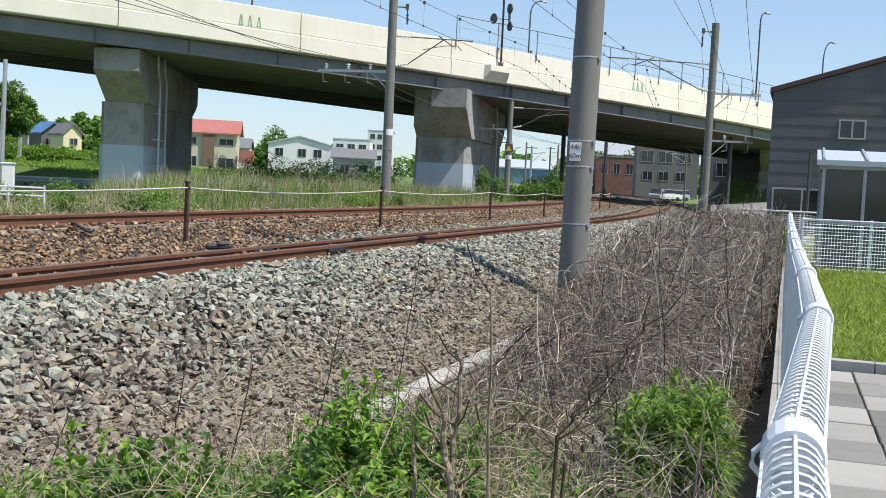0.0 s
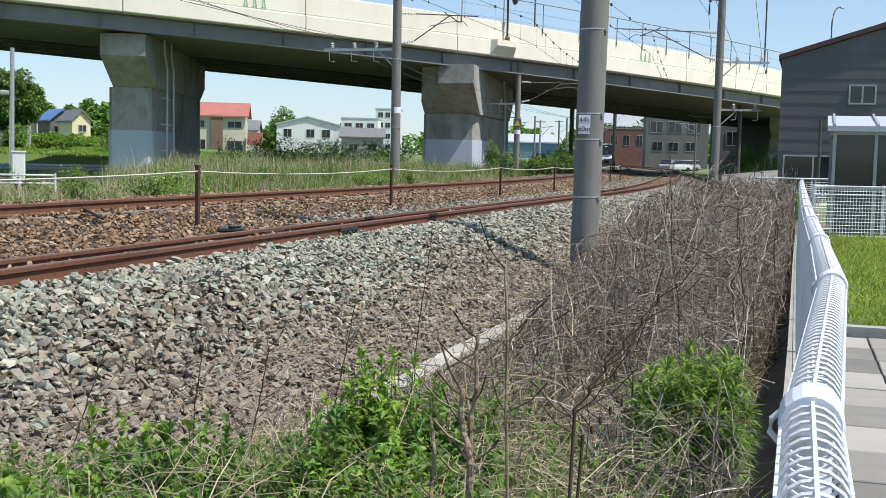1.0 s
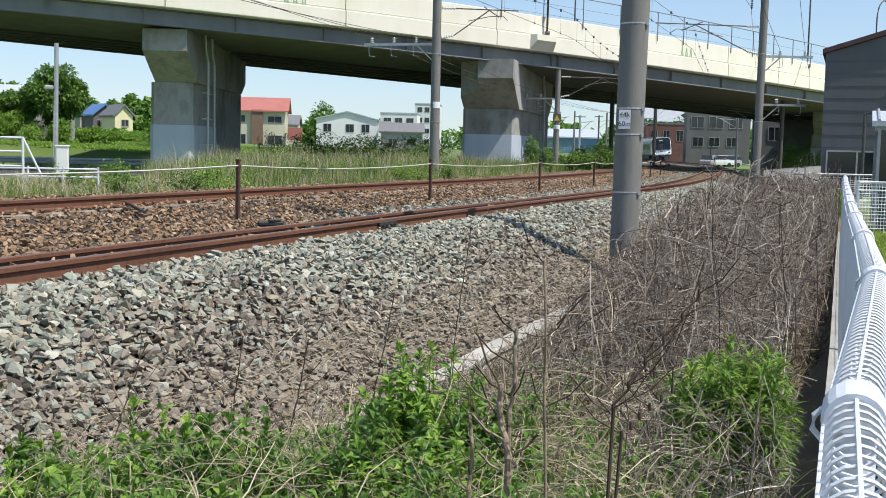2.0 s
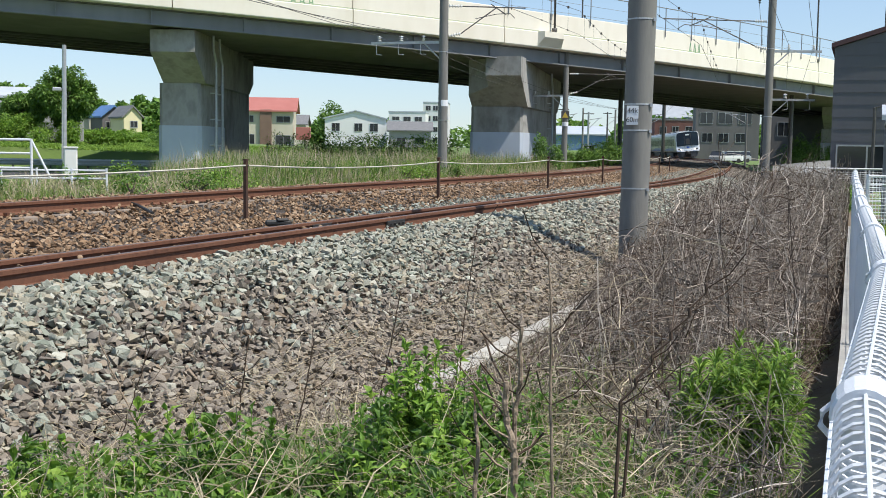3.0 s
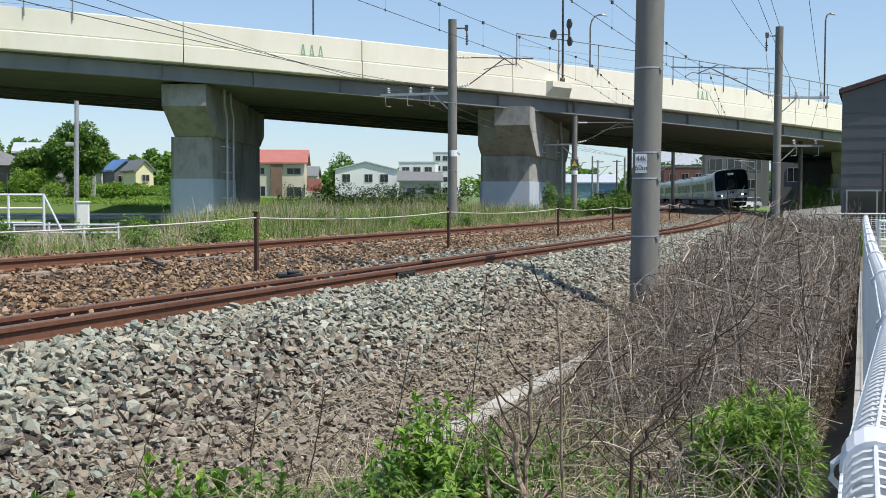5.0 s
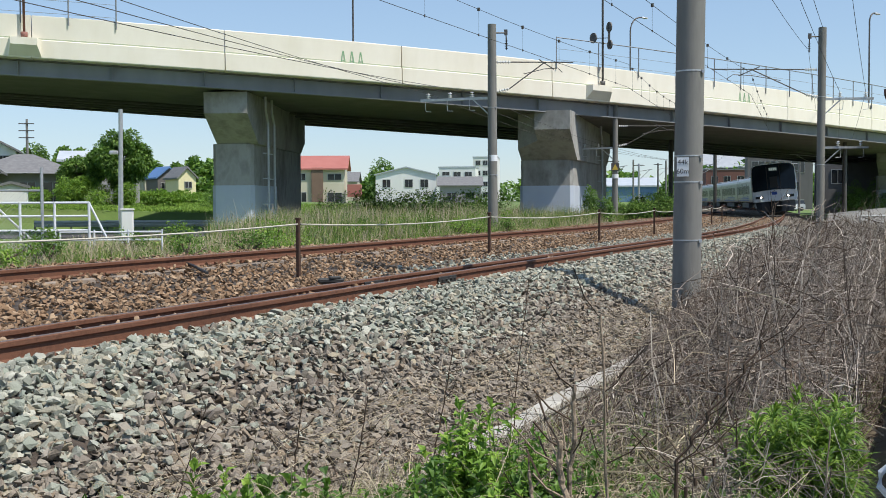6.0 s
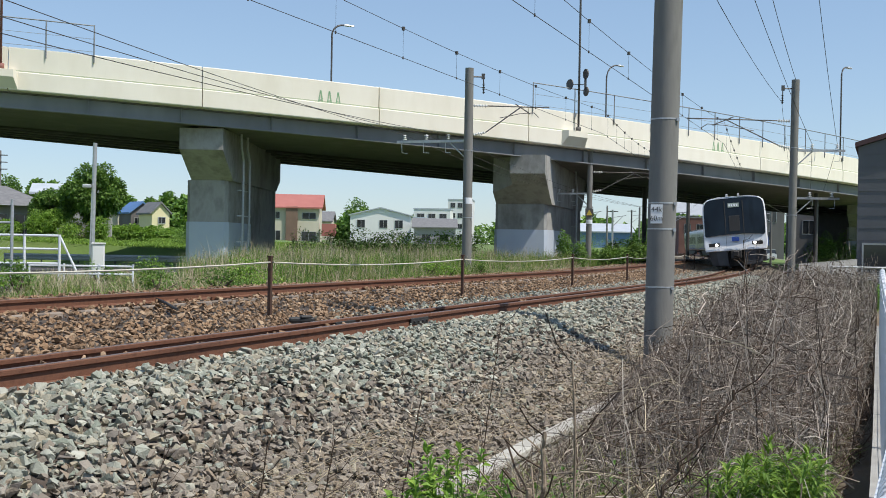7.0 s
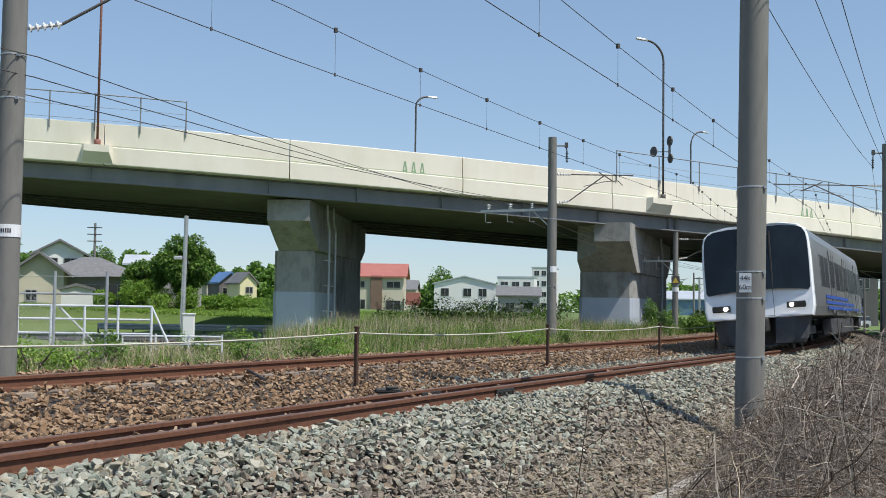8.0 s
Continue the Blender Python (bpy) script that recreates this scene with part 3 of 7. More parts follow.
                for v in bm.verts[-8:]:
                    if v.co.z > c.z:
                        v.co -= Vector((math.cos(sl), math.sin(sl), 0)) * sg * 0.10
            box(bm, bri(q + k * math.cos(sl), -0.006, -0.9), (0.14, 0.008, 0.035), sl)
        part("emblem", bm, M_GREEN_SIGN, br, "three green peaks painted on the parapet")


build_bridge()


def rail_fence(q0, q1, off=0.12):
    f = thing("parapet_railing", "thin grey steel railing on top of the bridge parapet", "railing", bri(q0, off, 0), group="railings on the bridge")
    n = max(2, int(abs(q1 - q0) / 1.7))
    for q in np.linspace(q0, q1, n + 1):
        bm = nb()
        rod(bm, bri(q, off - 0.16, -0.35), bri(q, off - 0.16, 1.25), 0.03, n=6)
        part("post", bm, M_RAILGREY, f)
    bm = nb()
    for z in (1.22,):
        tube(bm, [bri(q, off - 0.16, z) for q in np.linspace(q0, q1, n + 1)], 0.027, 6)
    part("top_rail", bm, M_RAILGREY, f)
    bm = nb()
    for z in (0.12, 0.66):
        tube(bm, [bri(q, off - 0.16, z) for q in np.linspace(q0, q1, n + 1)], 0.009, 4)
    part("cable", bm, M_RAILGREY, f)


rail_fence(-33, -18.6)
rail_fence(-0.15, 6.3)
rail_fence(6.9, 36)


def lamp_post(q, off, z0, h, reach, side, mat, label):
    """Tall gooseneck street lamp on the bridge; side -1 bends towards smaller q."""
    b = bri(q, off, z0)
    lp = thing("street_lamp", label, "street lamp", b, group="lamps on the bridge")
    sl = math.atan(0.781 + 0.0212 * q)
    e = Vector((math.cos(sl), math.sin(sl), 0)) * side
    pts = [b, b + Vector((0, 0, h * 0.5)), b + Vector((0, 0, h - reach * 0.6))]
    for k in range(1, 7):
        a = k / 6 * math.pi / 2
        pts.append(b + Vector((0, 0, h - reach * 0.6 + reach * 0.6 * math.sin(a))) + e * reach * 0.7 * (1 - math.cos(a)))
    bm = nb()
    rod(bm, b, b + Vector((0, 0, 0.25)), 0.14, n=10)
    tube(bm, pts, 0.055, 8)
    part("pole", bm, mat, lp, smooth=True)
    bm = nb()
    tip = pts[-1]
    loft(bm, [[tip + e * t + Vector((0, 0, z)) + Vector((-e.y, e.x, 0)) * w for w, z in ((-a, -0.03), (a, -0.03), (a * 0.7, 0.06), (-a * 0.7, 0.06))] for t, a in ((0, 0.06), (0.2, 0.14), (0.6, 0.13), (0.7, 0.06))])
    part("lantern", bm, M_GALV, lp, "grey lamp head")
    return lp, b


lamp_post(-22.05, -0.2, -1.0, 12, 1.5, -1, M_REDSTEEL, "reddish painted street lamp on a bridge corbel")
lamp_post(-3.4, 15.3, -0.3, 6.3, 1.1, 1, M_DARKSTEEL, "dark gooseneck street lamp on the far parapet")
lp3, b3 = lamp_post(2.1, -0.2, -1.0, 8.1, 1.6, -1, M_DARKSTEEL, "dark gooseneck street lamp with traffic signs on a corbel")
lamp_post(16.6, 15.3, -0.3, 7.2, 1.9, 1, M_DARKSTEEL, "dark gooseneck street lamp on the far parapet")
lamp_post(20.5, 0.1, -0.4, 6.4, 1.1, 1, M_DARKSTEEL, "dark street lamp on the bridge parapet")
lamp_post(28.05, 0.1, 0.0, 5.8, 2.6, 1, M_DARKSTEEL, "dark street lamp on the bridge parapet")
bm = nb()
for dx, z, r in ((0.3, 3.0, 0.26), (0.33, 2.1, 0.24)):
    rod(bm, b3 + Vector((dx, -0.05, z)), b3 + Vector((dx + 0.06, -0.02, z)), r, n=16)
box(bm, b3 + Vector((0.32, 0, 2.55)), (0.12, 0.06, 1.3))
rod(bm, b3 + Vector((-0.5, -0.06, 2.45)), b3 + Vector((-0.46, -0.03, 2.45)), 0.27, n=16)
rod(bm, b3 + Vector((-0.5, 0, 2.45)), b3 + Vector((0.3, 0, 2.45)), 0.02, n=6)
part("traffic_sign", bm, M_DARKSTEEL, lp3, "round traffic signs seen edge-on")


# ---- catenary poles and wires ----
def insulator(bm, p0, p1, r=0.07, n=5):
    p0, p1 = Vector(p0), Vector(p1)
    rod(bm, p0, p1, r * 0.35, n=8)
    for k in range(n):
        a = p0.lerp(p1, (k + 0.3) / n)
        b = p0.lerp(p1, (k + 0.62) / n)
        rod(bm, a, b, r, r * 0.55, n=10)


def concrete_pole(x, y, z0, h, r0, r1, lean=0.0, label="tall round concrete railway pole", bands=()):
    p = thing("catenary_pole", label, "railway pole", (x, y, z0), group="poles along the railway")
    bm = nb()
    top = Vector((x + lean * h, y, z0 + h))
    loft(bm, [[Vector((x + lean * t * h + r * math.cos(a), y + r * math.sin(a), z0 + t * h)) for a in np.linspace(0, 2 * math.pi, 56, endpoint=False)]
              for t, r in [(k / 8, r0 + (r1 - r0) * k / 8) for k in range(9)]])
    part("shaft", bm, M_POLE, p, smooth=False)
    for z in bands:
        bm = nb()
        t = (z - z0) / h
        r = r0 + (r1 - r0) * t + 0.006
        c = Vector((x + lean * t * h, y, z))
        rod(bm, c, c + Vector((0, 0, 0.02)), r, n=20)
        box(bm, c + Vector((r * 0.8, -r * 0.7, 0.0)), (0.04, 0.04, 0.045))
        part("band", bm, M_GALV, p, "steel band")
    return p, top


def cantilever(p, base, e, z, reach, name="bracket"):
    """Pull-off arm with insulators: e is the horizontal direction, z the arm's height."""
    b = Vector((base[0], base[1], z)) + e * 0.17
    bm = nb()
    rod(bm, b + e * 0.5, b + e * reach, 0.022, n=8)
    rod(bm, b + Vector((0, 0, -0.95)) + e * 0.45, b + e * reach * 0.62 + Vector((0, 0, -0.02)), 0.022, n=8)
    tube(bm, [b + e * reach * 0.35 + Vector((0, 0, -0.42)), b + e * reach * 0.62 + Vector((0, 0, -0.24)), b + e * reach * 0.8 + Vector((0, 0, -0.2)), b + e * reach * 0.86 + Vector((0, 0, -0.36))], 0.015, 6)
    rod(bm, b + e * reach * 0.55 + Vector((0, 0, 0.1)), b + e * reach * 0.75 + Vector((0, 0, -0.25)), 0.02, n=6)
    part(name, bm, M_DARKSTEEL, p, "dark steel cantilever arm")
    bm = nb()
    insulator(bm, b, b + e * 0.5)
    part("insulator", bm, M_CERAMIC, p, "pale ceramic insulator")
    bm = nb()
    insulator(bm, b + Vector((0, 0, -1.05)), b + Vector((0, 0, -0.95)) + e * 0.45)
    part("insulator", bm, M_CERAMIC, p, "pale ceramic insulator")


def cross_arm(p, base, e, z, n, gap, start=0.4):
    b = Vector((base[0], base[1], z))
    bm = nb()
    L_ = start + gap * (n - 1) + 0.15
    box(bm, b + e * L_ / 2, (L_ + 0.3, 0.09, 0.09), math.atan2(e.y, e.x))
    rod(bm, b + Vector((0, 0, -0.7)), b + e * 0.75, 0.025, n=6)
    part("cross_arm", bm, M_GALV, p, "steel cross arm")
    ends = []
    for k in range(n):
        c = b + e * (start + gap * k)
        bm = nb()
        insulator(bm, c + Vector((0, 0, 0.06)), c + Vector((0, 0, 0.26)), 0.085, 3)
        tube(bm, [c + Vector((0, 0, 0.2)), c + e * 0.12 + Vector((0, 0, -0.1)), c + e * 0.1 + Vector((0, 0, -0.4)), c + e * -0.1 + Vector((0, 0, -0.42))], 0.012, 5)
        part("insulator", bm, M_CERAMIC, p, "white ceramic insulator")
        ends.append(c + Vector((0, 0, 0.25)))
    return ends


def arm_hook(p, base, e, z):
    b = Vector((base[0], base[1], z))
    bm = nb()
    tube(bm, [b, b + e * 0.5, b + e * 0.52 + Vector((0, 0, -0.25))], 0.03, 6)
    box(bm, b + e * 0.5 + Vector((0, 0, 0.02)), (0.12, 0.06, 0.2))
    insulator(bm, b + e * 0.52 + Vector((0, 0, -0.25)), b + e * 0.52 + Vector((0, 0, -0.6)), 0.06, 4)
    part("hook_arm", bm, M_DARKSTEEL, p, "dark steel arm")


RIGHT = Vector((math.cos(radians(16)), -math.sin(radians(16)), 0))
P1, P1T = concrete_pole(1.80, 16.5, -1.1, 11.0, 0.20, 0.202, 0.013, "round grey concrete pole with distance plate among dead brush", bands=(0.48, 1.31, 1.68, 2.88))
P2, P2T = concrete_pole(-2.36, 40.5, -0.4, 7.75, 0.18, 0.15, -0.002, "concrete catenary pole with arms beyond the far track", bands=(2.0, 4.4))
P3, P3T = concrete_pole(9.98, 44.9, -0.8, 8.45, 0.15, 0.15, 0.006, "concrete catenary pole with brackets beside the near track", bands=(2.4, 5.0))
P4, P4T = concrete_pole(2.93, 60.4, -0.3, 6.9, 0.15, 0.135, 0.002, "slim concrete catenary pole with warning plate", bands=(3.0,))
P5, P5T = concrete_pole(-8.27, 14.35, -0.3, 9.5, 0.175, 0.16, 0.0, "concrete catenary pole with white plate beyond the far track", bands=(3.9, 4.5))
P6, P6T = concrete_pole(10.75, 47.9, -0.8, 5.8, 0.09, 0.085, 0.0, "thin steel pole beside a concrete pole")
e2 = Vector((0.985, 0.17, 0))
cantilever(P2, (-2.38, 40.5), e2, 6.02, 2.75)
FEED2 = cross_arm(P2, (-2.38, 40.5), -RIGHT, 4.75, 3, 0.85, 0.75)
arm_hook(P2, P2T, e2, 7.05)
cantilever(P3, (10.0, 44.9), -e2, 6.05, 4.1)
FEED3 = cross_arm(P3, (10.0, 44.9), Vector((1, 0, 0)), 4.92, 2, 0.95, 0.7)
arm_hook(P3, P3T, -e2, 7.3)
cantilever(P4, (2.94, 60.4), e2, 5.0, 3.6)
FEED4 = cross_arm(P4, (2.94, 60.4), -RIGHT, 3.85, 3, 0.75, 0.9)
cantilever(P5, (-8.27, 14.35), Vector((0.9, 0.42, 0)).normalized(), 5.95, 3.0)
cross_arm(P6, (10.75, 47.9), Vector((1, 0, 0)), 3.2, 2, 0.9, 0.6)
# plates
bm = nb()
sx, sy = 1.80 + 0.013 * 2.6, 16.5
box(bm, (sx - 0.10, sy - 0.211, 1.53), (0.166, 0.008, 0.27), radians(-12))
plate = part("distance_plate", bm, M_SIGNWHITE, P1, "white distance plate with black figures")


def lettering(body, where, size, rz, parent):
    cu = bpy.data.curves.new("lettering", "FONT")
    cu.body, cu.size, cu.extrude, cu.align_x, cu.align_y = body, size, 0.001, "CENTER", "CENTER"
    tmp = new("lettering", cu)
    dg = bpy.context.evaluated_depsgraph_get()
    me = bpy.data.meshes.new_from_object(tmp.evaluated_get(dg))
    bpy.data.objects.remove(tmp)
    me.materials.clear()
    me.materials.append(M_SIGNINK)
    me.transform(Matrix.Translation(Vector(where) - ROOT[parent]) @ Euler((math.pi / 2, 0, rz)).to_matrix().to_4x4())
    ob = new("lettering", me)
    ob.parent = parent
    tagged(ob, "black stencilled figures")


lettering("44k", (sx - 0.102, sy - 0.2185, 1.594), 0.1, radians(-12), plate)
lettering("60m", (sx - 0.102, sy - 0.2185, 1.466), 0.1, radians(-12), plate)
bm = nb()
rod(bm, (-8.27, 14.35, 2.0), (-8.27, 14.35, 2.17), 0.181, n=24)
pl5 = part("plate", bm, M_SIGNWHITE, P5, "white wrapped number plate")
bm = nb()
for k in range(6):
    a = radians(-95 + k * 9)
    box(bm, (-8.27 + 0.182 * math.cos(a), 14.35 + 0.182 * math.sin(a), 2.085), (0.004, 0.018, 0.06), a)
part("plate_marks", bm, M_SIGNINK, pl5, "illegible dark characters")
for pp, (x, y), z in ((P2, (-2.36, 40.5), 2.5), (P4, (2.94, 60.4), 2.25)):
    bm = nb()
    rod(bm, (x, y, z), (x, y, z + 0.22), 0.172, n=20)
    part("plate", bm, M_SIGNWHITE, pp, "white wrapped plate")
bm = nb()
box(bm, (2.93, 60.24, 2.85), (0.42, 0.01, 0.42))
wp = part("warning_plate", bm, M_DARKSTEEL, P4, "black warning plate with yellow triangle")
bm = nb()
loft(bm, [[(2.77, y, 2.70), (3.09, y, 2.70), (2.93, y, 3.0)] for y in (60.228, 60.233)])
part("triangle", bm, M_YELLOW, wp)


def wire(name, pts, r, label, sag=0.0, mat=None):
    out = []
    for a, b in zip(pts, pts[1:]):
        a, b = Vector(a), Vector(b)
        for k in range(10):
            t = k / 10
            q = a.lerp(b, t)
            q.z -= sag * 4 * t * (1 - t)
            out.append(q)
    out.append(Vector(pts[-1]))
    bm = nb()
    tube(bm, out, r, 5)
    return single(name, bm, mat or M_WIRE, label, "overhead wire", group="overhead wires of the railway")


def catenary(tu, zc, stations, stag):
    """Contact and messenger wires over a track, with droppers."""
    cw = [at(s, tu + g, zc) for s, g in zip(stations, stag)]
    mw = [at(s, tu + g, zc + 0.85) for s, g in zip(stations, stag)]
    wire("contact_wire", cw, 0.0075, "thin dark contact wire over the track")
    m = wire("messenger_wire", mw, 0.007, "thin sagging messenger wire with droppers", 0.22)
    for a, b in zip(stations, stations[1:]):
        for k in range(1, 9):
            t = (k - 0.5) / 8
            ga, gb = stag[stations.index(a)], stag[stations.index(b)]
            c = at(a, tu + ga, zc).lerp(at(b, tu + gb, zc), t)
            bm = nb()
            zz = 0.85 - 0.22 * 4 * t * (1 - t)
            rod(bm, c, c + Vector((0, 0, zz)), 0.003, n=4)
            rod(bm, c + Vector((0, 0, -0.03)), c + Vector((0, 0, 0.03)), 0.018, n=6)
            rod(bm, c + Vector((0, 0, zz - 0.04)), c + Vector((0, 0, zz + 0.04)), 0.038, n=8)
            part("dropper", bm, M_WIRE, m, "dropper with clamps")


S2, S5 = s_at_y(41.2), s_at_y(16.5)
catenary(T2, Z2 + 5.0, [-28, S5, S2, s_at_y(61), s_at_y(100), s_at_y(140)], [0.2, 0.0, 0.2, -0.2, 0.2, 0])
catenary(T1, Z1 + 5.15, [-30, 1, s_at_y(46.0), s_at_y(80), s_at_y(120), s_at_y(160)], [0.2, 0.12, -0.15, -0.2, 0.2, 0])
for k, (z5, o) in enumerate(((4.52, 0.55), (4.24, 0.4), (3.98, 0.25))):
    wire("feeder_wire", [at(-30, -8.2 + 0.3 * k, z5 + 0.3), Vector((-8.0 - 0.05 * k, 14.5, z5)), FEED2[2 - k], FEED4[2 - k], at(s_at_y(100), -8, 4.5)], 0.008, "black feeder wire carried on pole arms", 0.12)
for k in range(2):
    wire("feeder_wire", [at(-30, 5.0 + k, 6.4), Vector((0.6 + 1.8 * k, 12.4, 8.5)), FEED3[k], at(s_at_y(100), 5 + k * 0.6, 5.0)], 0.008, "black feeder wire carried on pole arms", 0.35)
wire("feeder_wire", [at(-30, 2.2, 7.4), Vector((0.1, 12.4, 7.2)), P3T + Vector((-0.52, 0, -0.85)), at(s_at_y(100), 3.5, 7.0)], 0.008, "black feeder wire carried on pole arms", 0.4)
wire("feeder_wire", [at(-30, 3.6, 7.0), Vector((1.7, 12.4, 6.85)), P3T + Vector((0, 0, 0.02)), at(s_at_y(100), 4.0, 7.4)], 0.009, "black feeder wire carried on pole arms", 0.25)
for x, y, h in ((7.3, 75.7, 5.2), (19.3, 79.5, 5.2), (13.4, 100, 6.5)):
    c, _ = concrete_pole(x, y, -0.4, h + 0.4, 0.15, 0.15, 0, "dark steel post under the bridge")
    c.children[0].data.materials[0] = M_DARKSTEEL
for k, (x, y, h) in enumerate(((12.0, 130, 6), (17.2, 128, 7), (14.5, 150, 7), (27, 120, 6), (31, 131, 7), (24.5, 112, 6.5), (29, 104, 6), (6, 170, 7), (9, 140, 6.5))):
    concrete_pole(x, y, -0.4, h, 0.13, 0.1, 0, "distant concrete pole beside the railway")


# dark planks of a crossing between the rails beyond the bridge
def crossing_deck(y, n, label):
    for tu, tz in ((T1, Z1), (T2, Z2)):
        cd = thing("crossing_deck", label, "crossing deck", at(s_at_y(y), tu, tz - 0.1), group="crossing decks")
        for k in range(n):
            for u0, u1 in ((-1.5, -0.66), (-0.46, 0.46), (0.66, 1.5)):
                s_ = s_at_y(y) + 0.32 * k
                bm = nb()
                box(bm, at(s_, tu + (u0 + u1) / 2, tz - 0.03 + (u0 + u1) / 2 * CANT), (u1 - u0, 0.29, 0.1), -ctr(s_)[2], 0.01)
                part("plank", bm, M_BLACK, cd)


crossing_deck(72.0, 9, "dark planked crossing deck between rusty rails")


# thin dark tube lying on the ballast
for pts in (((-4.75, 14.9, 0.11), (-5.2, 15.7, 0.16), (-5.8, 16.75, 0.19)),):
    bm = nb()
    tube(bm, pts, 0.022, 8)
    single("cable_duct", bm, M_BLACK, "thin dark tube lying on the ballast", "cable duct", pts[0], group="cable ducts")


# ---- rope posts between the tracks ----
def build_rope():
    tops = []
    for s in [s_at_y(y) for y in (-1.6, 6.9, 15.6, 22.75, 30.3, 36.7, 41.3, 46.5, 52, 58)]:
        q = at(s, -2.22, 0)
        po = thing("rope_post", "rusty steel post carrying a rope between the tracks", "post", (q.x, q.y, -0.1), group="posts between the tracks")
        bm = nb()
        box(bm, q + Vector((0, 0, 0.33)), (0.055, 0.055, 0.95), -ctr(s)[2], 0.006)
        box(bm, q + Vector((0, 0, 0.82)), (0.07, 0.07, 0.03), -ctr(s)[2], 0.005)
        part("shaft", bm, M_POSTRUST, po)
        bm = nb()
        rod(bm, q + Vector((-0.05, 0, 0.74)), q + Vector((0.05, 0, 0.74)), 0.012, n=6)
        part("hook", bm, M_DARKSTEEL, po)
        tops.append(q + Vector((0, -0.03, 0.74)))
    bm = nb()
    pts = []
    for a, b in zip(tops, tops[1:]):
        for k in range(8):
            t = k / 8
            q = a.lerp(b, t)
            q.z -= 0.07 * 4 * t * (1 - t)
            pts.append(q)
    tube(bm, pts + [tops[-1]], 0.012, 6)
    single("rope", bm, M_ROPE, "pale tan rope strung between rusty posts", "rope")


build_rope()


# ---- cable trough ----
def build_trough():
    tr = thing("cable_trough", "weathered concrete cable trough with lids along the ballast foot", "cable trough", at(0, 3.2, -0.8))
    for k, s in enumerate(np.arange(-9, 30, 0.62)):
        bm = nb()
        q = at(s, 3.2 + random.uniform(-0.015, 0.015), -0.76 + random.uniform(-0.008, 0.008))
        box(bm, q, (0.18, 0.6, 0.07), -ctr(s)[2] + random.uniform(-0.015, 0.015), 0.01)
        part("lid", bm, M_TROUGH, tr)
    bm = nb()
    loft(bm, [[at(s, u, z) for u, z in ((3.13, -1.0), (3.27, -1.0), (3.27, -0.8), (3.13, -0.8))] for s in np.arange(-9.5, 30, 1)])
    part("channel", bm, M_TROUGH, tr)


build_trough()


# ---- boundary fence beside the camera ----
def build_fence():
    fe = thing("mesh_fence", "white welded mesh fence with a rolled top edge", "fence", fen(2, 0, -0.6))
    R, ZT = 0.04, 0.70
    for k in range(-2, 12):
        s0 = 1.68 + (k) * 1.98
        bm = nb()
        c = fen(s0, 0.0, 0)
        rod(bm, c + Vector((0, 0, -0.7)), c + Vector((0, 0, ZT + 0.002)), 0.03, n=14)
        po = part("post", bm, M_WHITE, fe, smooth=False)
        bm = nb()
        d = Vector((math.sin(FH), math.cos(FH), 0))
        rr = fen(0, 1, 0) - fen(0, 0, 0)
        loft(bm, [[c + d * t + rr * (a * math.cos(w)) + Vector((0, 0, ZT - R + 0.008 + a * math.sin(w))) for w in np.linspace(-0.35, math.pi + 0.35, 13)] for t, a in ((-0.045, 0.043), (-0.04, 0.047), (0.04, 0.047), (0.045, 0.043))], closed=True)
        part("post_cap", bm, M_WHITE, po)
        bm = nb()
        tube(bm, [c + rr * -0.04 + Vector((0, 0, ZT - 0.02)), c + rr * -0.056 + Vector((0, 0, ZT - 0.035)), c + rr * -0.058 + Vector((0, 0, ZT - 0.055)), c + rr * -0.042 + Vector((0, 0, ZT - 0.072))], 0.005, 6)
        part("clip", bm, M_WHITE, po)
        # one bay of mesh: looped uprights and long wires
        bm = nb()
        near = k < 3
        for j in range(int(1.98 / 0.05)):
            b0 = s0 + 0.025 + j * 0.05
            base = fen(b0, 0, 0)
            pts = [base + rr * -0.036 + Vector((0, 0, -0.5)), base + rr * -0.036 + Vector((0, 0, ZT - R - 0.02))]
            for w in np.linspace(math.pi, -math.pi * 0.75, 15 if near else 7):
                pts.append(base + rr * (R * math.cos(w)) + Vector((0, 0, ZT - R + R * math.sin(w))))
            tube(bm, pts, 0.0029, 5 if near else 3)
        for off, z in ((0.0, ZT + 0.0025), (R + 0.003, ZT - R), (-R - 0.003, ZT - R), (-0.0335, 0.3), (-0.0335, -0.1), (-0.0335, -0.45)):
            tube(bm, [fen(s0 + 0.01, off, z), fen(s0 + 1.97, off, z)], 0.003, 5 if near else 3)
        part("mesh_panel", bm, M_WHITE, fe)
    # concrete foot
    bm = nb()
    loft(bm, [[fen(s, a, z) for a, z in ((-0.1, -1.1), (0.1, -1.1), (0.1, -0.5), (-0.1, -0.5))] for s in (-4, 10, 25.4)])
    part("footing", bm, M_KERB, fe, "concrete footing strip")


build_fence()


